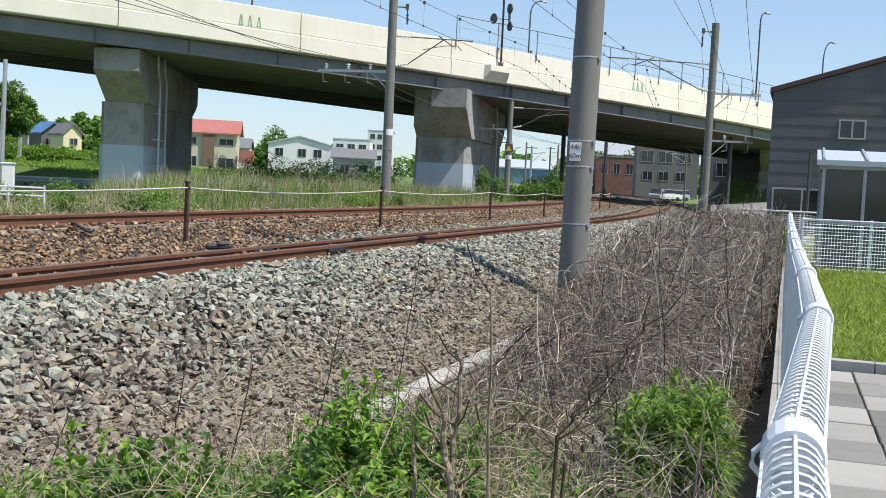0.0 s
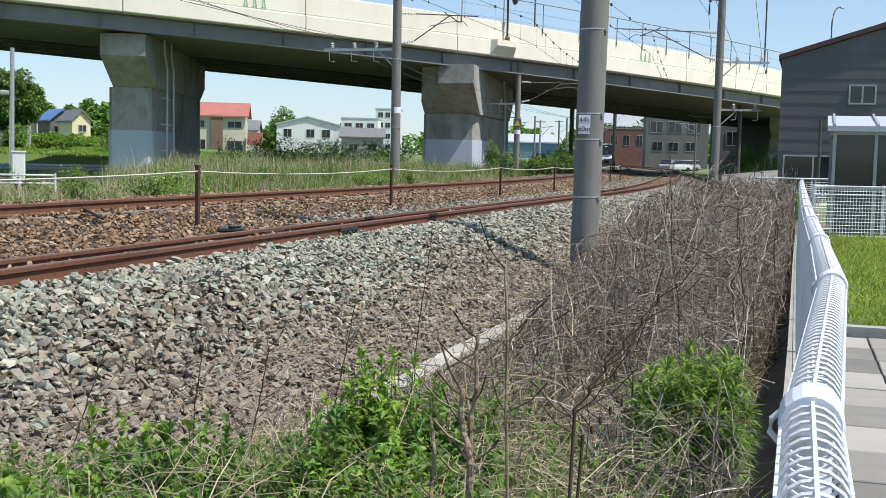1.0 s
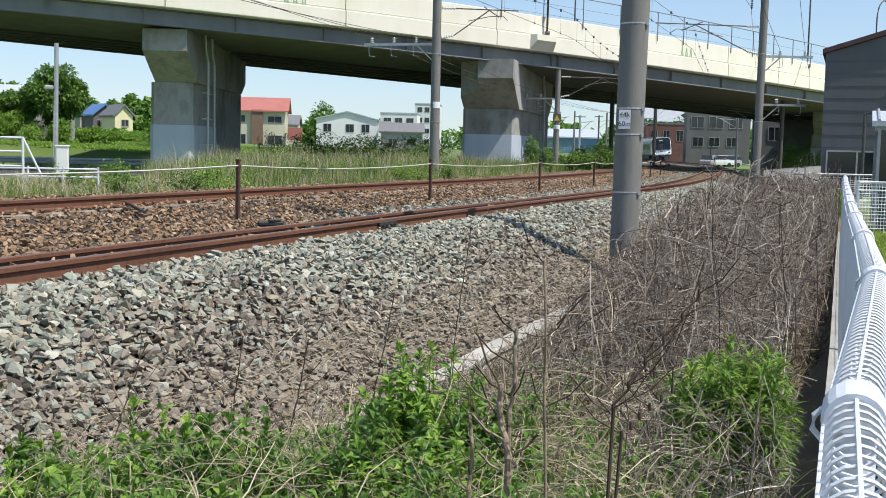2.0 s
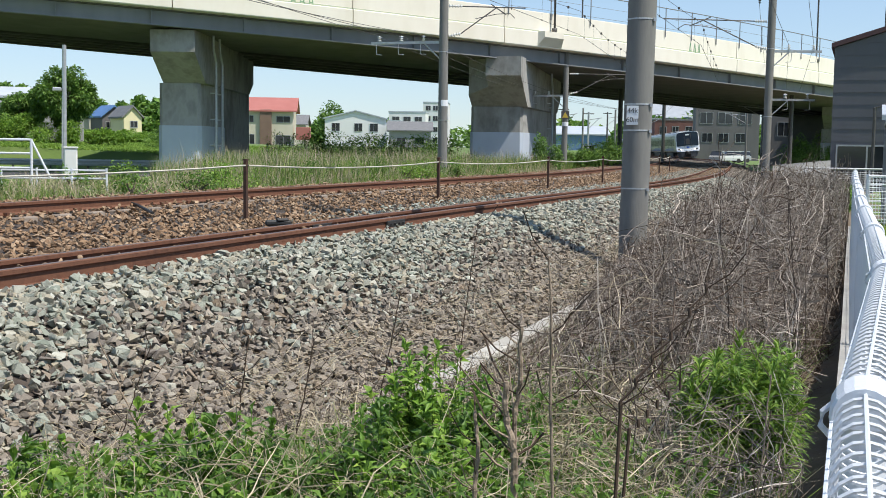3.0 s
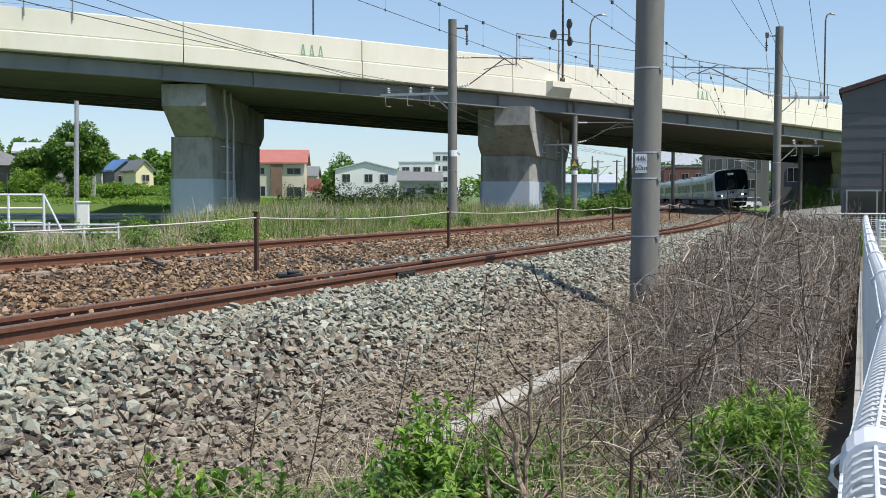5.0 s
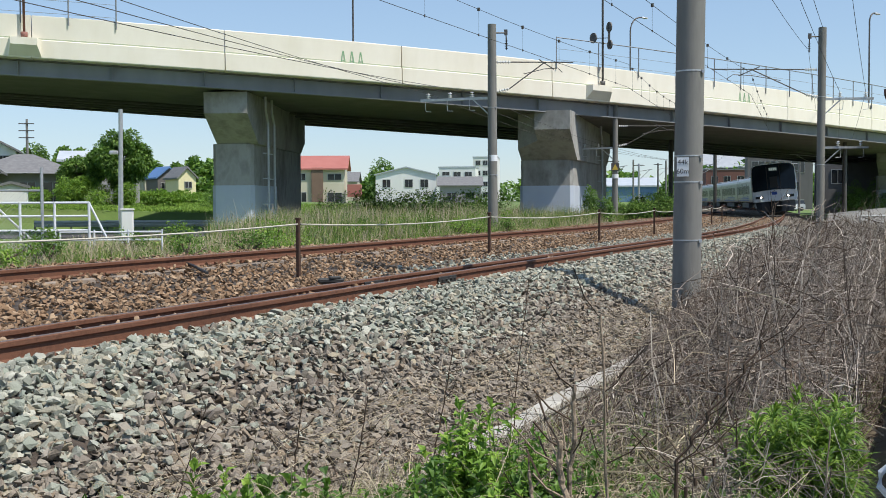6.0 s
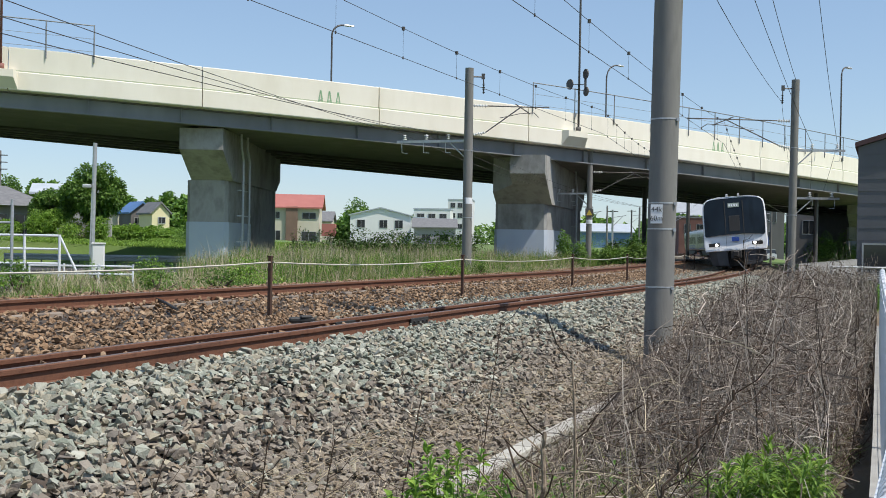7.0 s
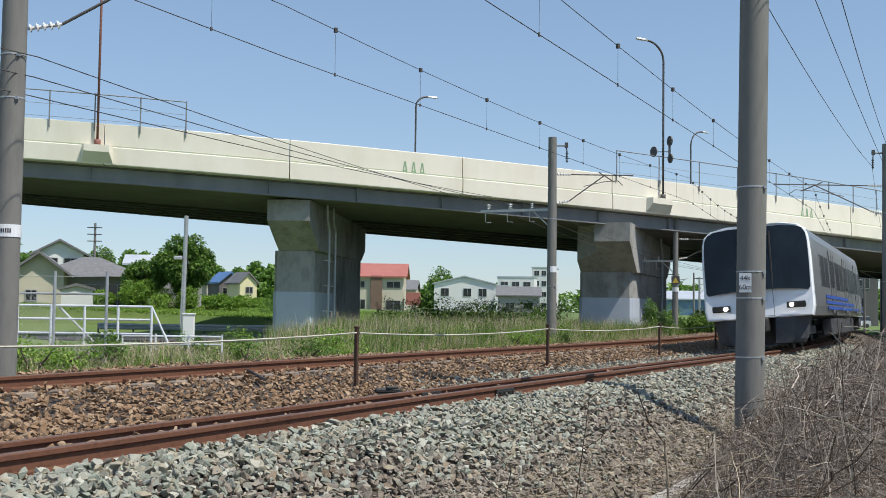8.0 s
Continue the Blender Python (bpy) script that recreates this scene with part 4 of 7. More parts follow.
def build_side_fence():
    fe = thing("side_fence", "white welded mesh fence across the lawn's far edge", "fence", (7.2, 23.3, -0.6))
    for k in range(6):
        x0 = 7.22 + k * 1.42
        bm = nb()
        rod(bm, (x0, 23.3, -0.7), (x0, 23.3, 0.62), 0.03, n=12)
        part("post", bm, M_WHITE, fe)
        bm = nb()
        for j in range(22):
            rod(bm, (x0 + 0.04 + j * 0.064, 23.27, -0.45), (x0 + 0.04 + j * 0.064, 23.27, 0.58), 0.0055, n=4)
        for z in np.arange(-0.42, 0.62, 0.07):
            rod(bm, (x0, 23.265, z), (x0 + 1.42, 23.265, z), 0.0055, n=4)
        for z in (0.59, 0.42, -0.44):
            rod(bm, (x0, 23.26, z), (x0 + 1.42, 23.26, z), 0.014, n=6)
        part("mesh_panel", bm, M_WHITE, fe)


build_side_fence()


# ---- path, kerb ----
def build_path():
    tagged_ = thing("pavement", "light and dark concrete pavers along the fence", "pavement", fen(4, 1, -0.5), kind="structure")
    bm = nb()
    loft(bm, [[fen(s, a, z) for a, z in ((0.12, -0.62), (1.0, -0.62), (1.0, -0.505), (0.12, -0.505))] for s in (-4, 10.45)])
    part("paver_bed", bm, M_ASPHALT, tagged_)
    bm = nb()
    box(bm, (0, 0, 0), (0.42, 0.58, 0.05), 0, 0.006)
    me = bpy.data.meshes.new("paver")
    bm.to_mesh(me)
    bm.free()
    me.materials.append(M_PAVER)
    for i, s in enumerate(np.arange(-1, 10.3, 0.6)):
        for j in range(2):
            ob = new("paver", me)
            q = fen(s + 0.3, 0.34 + j * 0.435, -0.485 + random.uniform(-0.003, 0.003)) - ROOT[tagged_]
            ob.matrix_basis = pose(q.x, q.y, q.z, 0, 0, -math.degrees(FH))
            ob.parent = tagged_
    bm = nb()
    loft(bm, [[fen(s, a, z) for a, z in ((1.02, -0.62), (9, -0.62), (9, -0.50), (1.02, -0.50))] for s in (-6, 10.3)])
    single("car_park", bm, M_ASPHALT, "dark asphalt surface beside the pavers", "asphalt", kind="structure")
    kb = thing("kerb", "pale concrete kerb edging the lawn", "kerb", fen(10.6, 1, -0.6), kind="structure")
    for j in range(9):
        bm = nb()
        a0 = 0.15 + j * 0.6
        loft(bm, [[fen(10.5 + ds, a, z) for a, z in ((a0 + 0.005, -0.62), (a0 + 0.595, -0.62), (a0 + 0.595, -0.385), (a0 + 0.005, -0.385))] for ds in (0, 0.15)])
        part("kerb_stone", bm, M_KERB, kb)
    bm = nb()
    loft(bm, [[fen(s, a, z) for a, z in ((0.13, -0.62), (9, -0.62), (9, -0.42), (0.13, -0.42))] for s in (10.66, 24.2)])
    single("lawn_soil", bm, M_FIELD, "grassy lawn soil behind the kerb", "lawn", kind="structure")


build_path()


# ---- buildings ----
def building(name, label, c, w, d, h, rz, wall, roof, rise=0.0, style="flat", wins=(), over=0.35, category="house", z0=None, gable="x"):
    """c: centre of the front's foot; front faces -y before the turn rz. wins: x, z, width, height on the front, or with a fifth value 'l'/'r' on a side."""
    c = Vector(c)
    b = thing(name, label, category, c)
    m = Matrix.Translation(c) @ Matrix.Rotation(rz, 4, "Z")

    def T(x, y, z):
        return m @ Vector((x, y, z))
    bm = nb()
    if style == "gable_x":      # ridge along x
        loft(bm, [[T(x, y, z) for y, z in ((0, -1), (d, -1), (d, h), (d / 2, h + rise), (0, h))] for x in (-w / 2, w / 2)])
    elif style == "gable_y":    # ridge along y: gable to the front
        loft(bm, [[T(x, y, z) for x, z in ((-w / 2, -1), (w / 2, -1), (w / 2, h), (0, h + rise), (-w / 2, h))] for y in (0, d)])
    else:
        loft(bm, [[T(x, y, z) for x, y in ((-w / 2, 0), (w / 2, 0), (w / 2, d), (-w / 2, d))] for z in (-1, h)])
    part("wall", bm, wall, b)
    o = over
    if style == "gable_x":
        bm = nb()
        k = rise / (d / 2)
        loft(bm, [[T(x, y, z) for y, z in ((-o, h - o * k + 0.02), (d / 2, h + rise + 0.02), (d + o, h - o * k + 0.02), (d + o, h - o * k + 0.2), (d / 2, h + rise + 0.22), (-o, h - o * k + 0.2))] for x in (-w / 2 - o, w / 2 + o)])
        part("roof", bm, roof, b)
    elif style == "gable_y":
        bm = nb()
        k = rise / (w / 2)
        loft(bm, [[T(x, y, z) for x, z in ((-w / 2 - o, h - o * k + 0.02), (0, h + rise + 0.02), (w / 2 + o, h - o * k + 0.02), (w / 2 + o, h - o * k + 0.2), (0, h + rise + 0.22), (-w / 2 - o, h - o * k + 0.2))] for y in (-o, d + o)])
        part("roof", bm, roof, b)
    elif style == "hip":
        bm = nb()
        v = [bm.verts.new(T(x, y, z)) for x, y, z in ((-w / 2 - o, -o, h), (w / 2 + o, -o, h), (w / 2 + o, d + o, h), (-w / 2 - o, d + o, h), (-w / 2 + d * 0.42, d / 2, h + rise), (w / 2 - d * 0.42, d / 2, h + rise))]
        for f in ((0, 1, 5, 4), (1, 2, 5), (2, 3, 4, 5), (3, 0, 4), (3, 2, 1, 0)):
            bm.faces.new([v[i] for i in f])
        part("roof", bm, roof, b)
    else:
        bm = nb()
        loft(bm, [[T(x, y, z) for x, y in ((-w / 2 - 0.1, -0.1), (w / 2 + 0.1, -0.1), (w / 2 + 0.1, d + 0.1), (-w / 2 - 0.1, d + 0.1))] for z in (h + 0.004, h + 0.3)])
        part("roof", bm, roof, b)
    for wv in wins:
        x, z, ww, hh = wv[:4]
        side = wv[4] if len(wv) > 4 else "f"

        def Q(a, dep, zz):
            if side == "f":
                return T(a, -dep, zz)
            return T(w / 2 + dep, a, zz) if side == "r" else T(-w / 2 - dep, a, zz)
        bm = nb()
        for a0, a1, z0_, z1_ in ((x - ww / 2, x + ww / 2, z - 0.06, z), (x - ww / 2, x + ww / 2, z + hh, z + hh + 0.06), (x - ww / 2 - 0.06, x - ww / 2, z - 0.06, z + hh + 0.06), (x + ww / 2, x + ww / 2 + 0.06, z - 0.06, z + hh + 0.06), (x - 0.03, x + 0.03, z, z + hh)):
            loft(bm, [[Q(a, dep, zz) for a, dep in ((a0, 0.0), (a1, 0.0), (a1, 0.07), (a0, 0.07))] for zz in (z0_, z1_)])
        wo = part("window", bm, M_FRAME, b)
        bm = nb()
        loft(bm, [[Q(a, dep, zz) for a, dep in ((x - ww / 2, 0.005), (x + ww / 2, 0.005), (x + ww / 2, 0.03), (x - ww / 2, 0.03))] for zz in (z, z + hh)])
        part("pane", bm, M_GLASS, wo)
    return b, T


# dark gable building beyond the lawn
gb, gT = building("gable_building", "dark grey sided building with a low gable roof", (19.28, 41.84, -0.5), 14.8, 12, 5.5, radians(-17), M_SLATE, M_MAROON, 2.3, "gable_y",
                  [(-4.45, 3.85, 0.86, 0.62), (-6.1, 0.3, 2.1, 1.5), (-2.6, 5.6, 0.6, 0.7)], 0.12, "building")
bm = nb()
for z in np.arange(0.15, 7.7, 0.46):
    half = 7.38 if z < 5.5 else 7.38 * (1 - (z - 5.5) / 2.3)
    if half > 0.3:
        q0, q1 = gT(-half, -0.006, z), gT(half, -0.006, z)
        box(bm, (q0 + q1) / 2, ((q1 - q0).length, 0.012, 0.02), radians(-17))
part("siding_joint", bm, M_SLATE, gb)
bm = nb()
tube(bm, [gT(-5.9, -1.2, 0), gT(-5.9, -1.2, 3.2), gT(-5.55, -1.2, 3.3), gT(-5.3, -1.2, 3.28)], 0.06, 8)
single("yard_lamp", bm, M_DARKSTEEL, "black yard lamp post before the grey building", "lamp post")


def build_sunroom():
    sr = thing("sunroom", "dark glazed lean-to sunroom with a pale translucent roof", "sunroom", (8.05, 25.3, -0.5))
    sr.rotation_euler.z = radians(-17.5)
    x0, x1, y0, y1, zt = 8.2, 15.5, 25.3, 28.3, 1.72
    bm = nb()
    loft(bm, [[(x, y, z) for x, y in ((x0 + 0.06, y0 + 0.06), (x1, y0 + 0.06), (x1, y1), (x0 + 0.06, y1))] for z in (-0.5, zt)])
    part("glazing", bm, M_GLASS, sr, "dark glazing panels")
    bm = nb()
    for x in (x0 + 0.04, x0 + 0.9, x0 + 2.4, x0 + 4.8, x1 - 0.05):
        box(bm, (x, y0, 0.7), (0.07, 0.08, 2.4))
    for z in (-0.42, 0.5, zt):
        box(bm, ((x0 + x1) / 2, y0 + 0.01, z), (x1 - x0, 0.07, 0.07))
    box(bm, (x0, (y0 + y1) / 2, zt), (0.08, y1 - y0, 0.08))
    box(bm, (x0, y1, 0.7), (0.08, 0.08, 2.4))
    part("frame", bm, M_FRAME, sr, "aluminium frame")
    bm = nb()
    loft(bm, [[(x, y, z) for y, z in ((y0 - 0.15, zt + 0.04), (y1, zt + 0.45), (y1, zt + 0.5), (y0 - 0.15, zt + 0.16))] for x in (x0 - 0.12, x1 + 0.1)])
    rf = part("roof", bm, M_ROOFPALE, sr, "pale blue-white roof sheets")
    bm = nb()
    for x in np.arange(x0, x1, 0.9):
        loft(bm, [[(x + a, y, z) for a, y, z in ((0, y0 - 0.14, zt + 0.165), (0.05, y0 - 0.14, zt + 0.165), (0.05, y1, zt + 0.53), (0, y1, zt + 0.53))], [(x + a, y, z) for a, y, z in ((0, y0 - 0.14, zt + 0.2), (0.05, y0 - 0.14, zt + 0.2), (0.05, y1, zt + 0.56), (0, y1, zt + 0.56))]])
    part("roof_bar", bm, M_FRAME, rf)
    bm = nb()
    box(bm, (x0 + 3.7, y0 - 0.02, -0.05), (7.3, 0.03, 0.9))
    part("lower_panel", bm, M_DARKGREEN, sr, "dark lower panels")


build_sunroom()


def build_screen_fence():
    sf = thing("slat_fence", "pale corrugated slat fence behind the brush", "fence", (8.3, 34, -0.6))
    a, b = Vector((6.9, 30.0, -0.55)), Vector((10.4, 37.5, -0.45))
    n = 60
    bm = nb()
    pts = []
    for k in range(n + 1):
        q = a.lerp(b, k / n)
        nrm = Vector((0.9, -0.43, 0)) * (0.03 if k % 2 else -0.03)
        pts.append(q + nrm)
    loft(bm, [[q + Vector((0, 0, z)) for q in pts] + [q + Vector((0.02, 0.02, z)) for q in pts[::-1]] for z in (0, 1.25)])
    part("sheet", bm, M_WALLGREY, sf)
    gf = thing("pipe_fence", "grey pipe fence in front of the dark building", "fence", (9.5, 33, -0.5))
    bm = nb()
    for x in (8.4, 10.2, 12.0):
        rod(bm, (x, 32.8, -0.5), (x, 32.8, 0.62), 0.025, n=8)
    for z in (0.6, -0.3):
        rod(bm, (8.4, 32.8, z), (12, 32.8, z), 0.025, n=8)
    part("frame", bm, M_GALV, gf)
    bm = nb()
    for z in np.arange(-0.28, 0.58, 0.06):
        rod(bm, (8.4, 32.8, z), (12, 32.8, z), 0.004, n=3)
    for x in np.arange(8.4, 12, 0.12):
        rod(bm, (x, 32.8, -0.3), (x, 32.8, 0.6), 0.004, n=3)
    part("netting", bm, M_GALV, gf)


build_screen_fence()
building("red_roof_house", "two-storey cream house with a red metal roof", (-31.0, 145.0, 0.6), 6.6, 8, 4.9, radians(8), M_WALLCREAM, M_ROOFRED, 1.6, "gable_x",
         [(2.0, 3.4, 1.7, 0.75), (2.0, 0.6, 1.8, 1.1), (-2.3, 3.4, 1.0, 0.8), (-2.3, 0.6, 1.2, 1.2)], 0.5)
bm = nb()
box(bm, (-31.2, 144.8, 3.0), (1.5, 0.4, 5.2), radians(8), 0.02)
single("stair_tower", bm, M_WALLBROWN, "brown stair front on the cream house", "wall")
bm = nb()
box(bm, (-26.6, 146.5, 2.6), (1.8, 3, 1.6), radians(8), 0.02)
single("porch_annex", bm, M_ROOFRED, "small red roofed annex beside the cream house", "annex")
building("white_workshop", "white two-storey workshop with a shallow grey roof", (-26.6, 196.5, 0.6), 10.6, 14, 5.2, radians(6), M_WALLWHITE, M_ROOFPALE, 1.3, "gable_y",
         [(-3.4, 3.1, 1.3, 1.3), (0.5, 3.1, 1.3, 1.3), (3.2, 3.1, 1.3, 1.3), (2.0, 3.1, 1.2, 1.6, "r"), (5.0, 3.1, 1.2, 1.6, "r"), (8.0, 3.1, 1.2, 1.6, "r")], 0.3, "building")
building("white_block", "white flat-roofed building in the distance", (-23.5, 262, 0.8), 8.5, 10, 8.2, 0, M_WALLWHITE, M_ROOFPALE, 0, "flat",
         [(x, z, 1.6, 1.0) for x in (-2.6, 0, 2.6) for z in (1.5, 3.9, 6.2)], 0.2, "building")
building("apartment_block", "pale distant apartment block with rows of windows", (-19.5, 301, 0.8), 6.5, 12, 12.0, 0, M_WALLWHITE, M_ROOFPALE, 0, "flat",
         [(x, z, 1.2, 1.2) for x in (-1.9, 0, 1.9) for z in (1.5, 4.4, 7.3, 10.0)], 0.2, "building")
building("office_block", "low white office building behind houses", (-29, 240, 0.8), 12, 10, 5.6, 0.05, M_WALLWHITE, M_ROOFPALE, 0, "flat", [(x, 3.4, 1.6, 1.0) for x in (-4, -1, 2, 5)], 0.2, "building")
building("grey_house", "grey tiled house beside the workshop", (-16.5, 190, 0.4), 7, 8, 3.4, 0.1, M_WALLGREY, M_ROOFGREY, 1.4, "gable_x", [(-1.5, 1.2, 1.4, 1.0), (1.6, 1.2, 1.4, 1.0)], 0.4)
building("grey_roof_house", "small house with grey roof among trees", (-40, 200, 0.4), 8, 8, 4.4, 0.1, M_WALLCREAM, M_ROOFGREY, 1.6, "gable_x", [(-1.5, 2.6, 1.4, 1.0), (1.6, 2.6, 1.4, 1.0)], 0.4)
building("yellow_house", "pale yellow house with grey gable roof", (-38.9, 116, 2.0), 1.9, 4.2, 1.8, radians(38), M_WALLYEL, M_ROOFGREY, 0.95, "gable_y", [(0.1, 0.7, 0.7, 0.6), (1.4, 0.5, 0.7, 0.8, "r"), (2.9, 0.5, 0.7, 0.8, "r")], 0.22)
building("blue_roof_house", "grey house with a blue roof", (-42.3, 120, 2.0), 2.5, 4.0, 1.9, radians(38), M_WALLDARK, M_ROOFBLUE, 1.0, "gable_y", [(-0.5, 0.7, 0.7, 0.6), (0.6, 0.5, 0.7, 0.8)], 0.25)
building("brown_house", "low house with a brown roof", (-48.0, 122, 2.0), 4.0, 6, 1.7, radians(14), M_WALLCREAM, M_ROOFGREY, 0.9, "gable_x", [(-0.6, 0.5, 0.9, 0.8)], 0.3)
building("tiled_house", "single-storey house with broad grey tiled hip roof", (-40.0, 81.5, 0.9), 7.2, 7, 2.45, radians(24), M_WALLGREY, M_ROOFGREY, 1.6, "hip", [(2.1, 0.2, 1.4, 1.6), (0.3, 0.2, 1.1, 1.6)], 0.75)
building("cream_gable_house", "cream house with dark roof beside a white shed", (-41.4, 76.5, 0.75), 3.4, 7, 2.8, radians(24), M_WALLCREAM, M_ROOFGREY, 1.25, "gable_y", [(-0.5, 0.7, 0.7, 0.7)], 0.55)
building("white_shed", "small white storage shed", (-36.3, 72.2, 0.3), 2.0, 2.1, 1.85, radians(24), M_WALLWHITE, M_ROOFGREY, 0.25, "gable_y", [], 0.15, "shed")
building("upper_house", "two-storey pale house with shallow gable roof", (-50.0, 96.0, 1.8), 4.1, 6, 4.0, radians(24), M_WALLWHITE, M_ROOFGREY, 1.1, "gable_y", [(-0.8, 2.6, 1.2, 0.95), (0.95, 2.6, 1.1, 0.95)], 0.5)
building("long_roof_house", "house with a flat pale roof behind trees", (-37.5, 90, 1.8), 6, 5, 2.8, radians(20), M_WALLGREY, M_ROOFPALE, 0.7, "gable_x", [], 0.4)
building("blue_warehouse", "blue and white warehouse beyond the bridge", (9.3, 154, 0.0), 8, 12, 3.0, 0.0, M_BLUEWALL, M_ROOFPALE, 1.1, "gable_x", [(-2, 0.6, 1.4, 1.0), (1.5, 0.6, 1.4, 1.0)], 0.3, "warehouse")
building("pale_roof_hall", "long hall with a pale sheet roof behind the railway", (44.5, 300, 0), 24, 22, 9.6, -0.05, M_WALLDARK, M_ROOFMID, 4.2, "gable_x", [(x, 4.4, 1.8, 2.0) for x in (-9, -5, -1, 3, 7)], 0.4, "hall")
building("brick_house", "red-brown walled two-storey building beyond the tracks", (36.6, 245, 0), 11.2, 10, 7.5, -0.05, M_WALLBRICK, M_ROOFGREY, 0, "flat", [(-3.8, 4.0, 1.3, 2.2), (-1.2, 4.0, 1.3, 2.2), (1.6, 4.0, 1.3, 2.2)], 0.2)
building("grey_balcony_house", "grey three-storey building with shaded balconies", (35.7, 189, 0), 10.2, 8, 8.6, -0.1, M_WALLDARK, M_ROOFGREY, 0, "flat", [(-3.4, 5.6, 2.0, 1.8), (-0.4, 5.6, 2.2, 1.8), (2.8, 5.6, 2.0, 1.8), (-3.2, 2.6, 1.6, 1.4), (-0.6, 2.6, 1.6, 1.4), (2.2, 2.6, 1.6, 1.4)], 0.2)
# a pale house whose shade is put into the dark wall colour
building("pale_side_house", "pale building behind the bridge, walls coloured dark for shade", (31.6, 122, 0), 9.5, 8, 5.8, -0.2, M_WALLDARK, M_ROOFGREY, 0, "flat", [(-2.6, 2.8, 1.2, 1.4), (0.4, 2.8, 1.2, 1.4)], 0.2)


def far_mast(y, u, h, arm, mat):
    """A slim mast beside the line beyond the bridge, with a bracket over the track."""
    q = at(s_at_y(y), u, 0.0)
    z = float(ground_z(q.x, q.y))
    p = thing("catenary_mast", "slim railway mast with a bracket beyond the bridge", "railway mast", (q.x, q.y, z), group="far masts")
    bm = nb()
    rod(bm, (q.x, q.y, z - 0.3), (q.x, q.y, h), 0.11, 0.085, n=10)
    part("pole", bm, mat, p)
    bm = nb()
    rod(bm, (q.x, q.y, h - 0.7), (q.x + arm, q.y, h - 0.5), 0.03, n=6)
    rod(bm, (q.x, q.y, h - 1.5), (q.x + arm * 0.8, q.y, h - 0.55), 0.025, n=6)
    part("bracket", bm, M_GALV, p)
    bm = nb()
    rod(bm, (q.x - 0.5, q.y, h - 0.15), (q.x + 0.5, q.y, h - 0.15), 0.04, n=6)
    part("cross_arm", bm, M_DARKSTEEL, p)


for y, u, h, arm, mat in ((88, 3.0, 5.0, -2.2, M_POLE), (104, -7.2, 4.9, 2.2, M_GALV), (112, -8.6, 5.2, 2.0, M_POLE), (121, -7.2, 5.0, 2.2, M_GALV), (118, 3.1, 5.4, -2.2, M_POLE), (132, -11.0, 5.4, 1.5, M_DARKSTEEL), (96, -13.5, 4.6, 1.2, M_DARKSTEEL), (101, -11.8, 4.4, 1.2, M_GALV)):
    far_mast(y, u, h, arm, mat)


def parked_car(x, y, rz, paint, label):
    z = float(ground_z(x, y))
    c = thing("parked_car", label, "car", (x, y, z), group="parked cars")
    m = Matrix.Translation((x, y, z)) @ Matrix.Rotation(rz, 4, "Z")

    def P(a, b, h):
        return m @ Vector((a, b, h))
    bm = nb()
    loft(bm, [[P(a, b, h) for b, h in ((-w, 0.28), (w, 0.28), (w * 1.02, 0.6), (w * 0.95, t), (-w * 0.95, t), (-w * 1.02, 0.6))]
              for a, w, t in ((-1.75, 0.66, 0.72), (-1.68, 0.74, 0.86), (-0.8, 0.76, 0.92), (0.9, 0.76, 0.96), (1.6, 0.74, 0.98), (1.72, 0.68, 0.8))])
    body = part("body", bm, paint, c)
    bm = nb()
    loft(bm, [[P(a, b, h) for a, b in ((a0, -w), (a0, w), (a1, w), (a1, -w))] for a0, a1, w, h in ((-0.95, 1.62, 0.72, 0.9), (-0.42, 1.5, 0.62, 1.46))])
    part("window", bm, M_GLASS, body, "dark car windows")
    bm = nb()
    loft(bm, [[P(a, b, h) for a, b in ((-0.48, -0.64), (-0.48, 0.64), (1.54, 0.64), (1.54, -0.64))] for h in (1.462, 1.53)])
    part("roof", bm, paint, c)
    for a in (-1.1, 1.1):
        for b in (-0.68, 0.68):
            bm = nb()
            rod(bm, P(a, b - 0.09, 0.28), P(a, b + 0.09, 0.28), 0.28, n=14)
            part("wheel", bm, M_BLACK, c, "black rubber tyre")


for x, y, rz, paint, label in ((26.6, 147, 1.2, M_WALLGREY, "grey compact car parked beyond the railway"), (29.0, 152, 0.2, M_WALLWHITE, "white compact car parked beyond the railway"), (31.4, 158, 0.4, M_ROOFMID, "silver compact car parked beyond the railway")):
    parked_car(x, y, rz, paint, label)


# ---- train ----
CARS = []
SPEED, S_FRONT8 = 23.8, s_at_y(31.9)


def car_section(inset=0.0, zlow=0.9, ztop=3.5):
    """Half-open body outline, x across and z up."""
    w = 1.47 - inset
    pts = [(-w + 0.06, zlow), (-w, zlow + 0.25), (-w, 2.55), (-w + 0.03, 3.05), (-w + 0.09, 3.27), (-w + 0.28, 3.42), (-0.7, ztop - inset), (0.7, ztop - inset), (w - 0.28, 3.42), (w - 0.09, 3.27), (w - 0.03, 3.05), (w, 2.55), (w, zlow + 0.25), (w - 0.06, zlow)]
    return pts


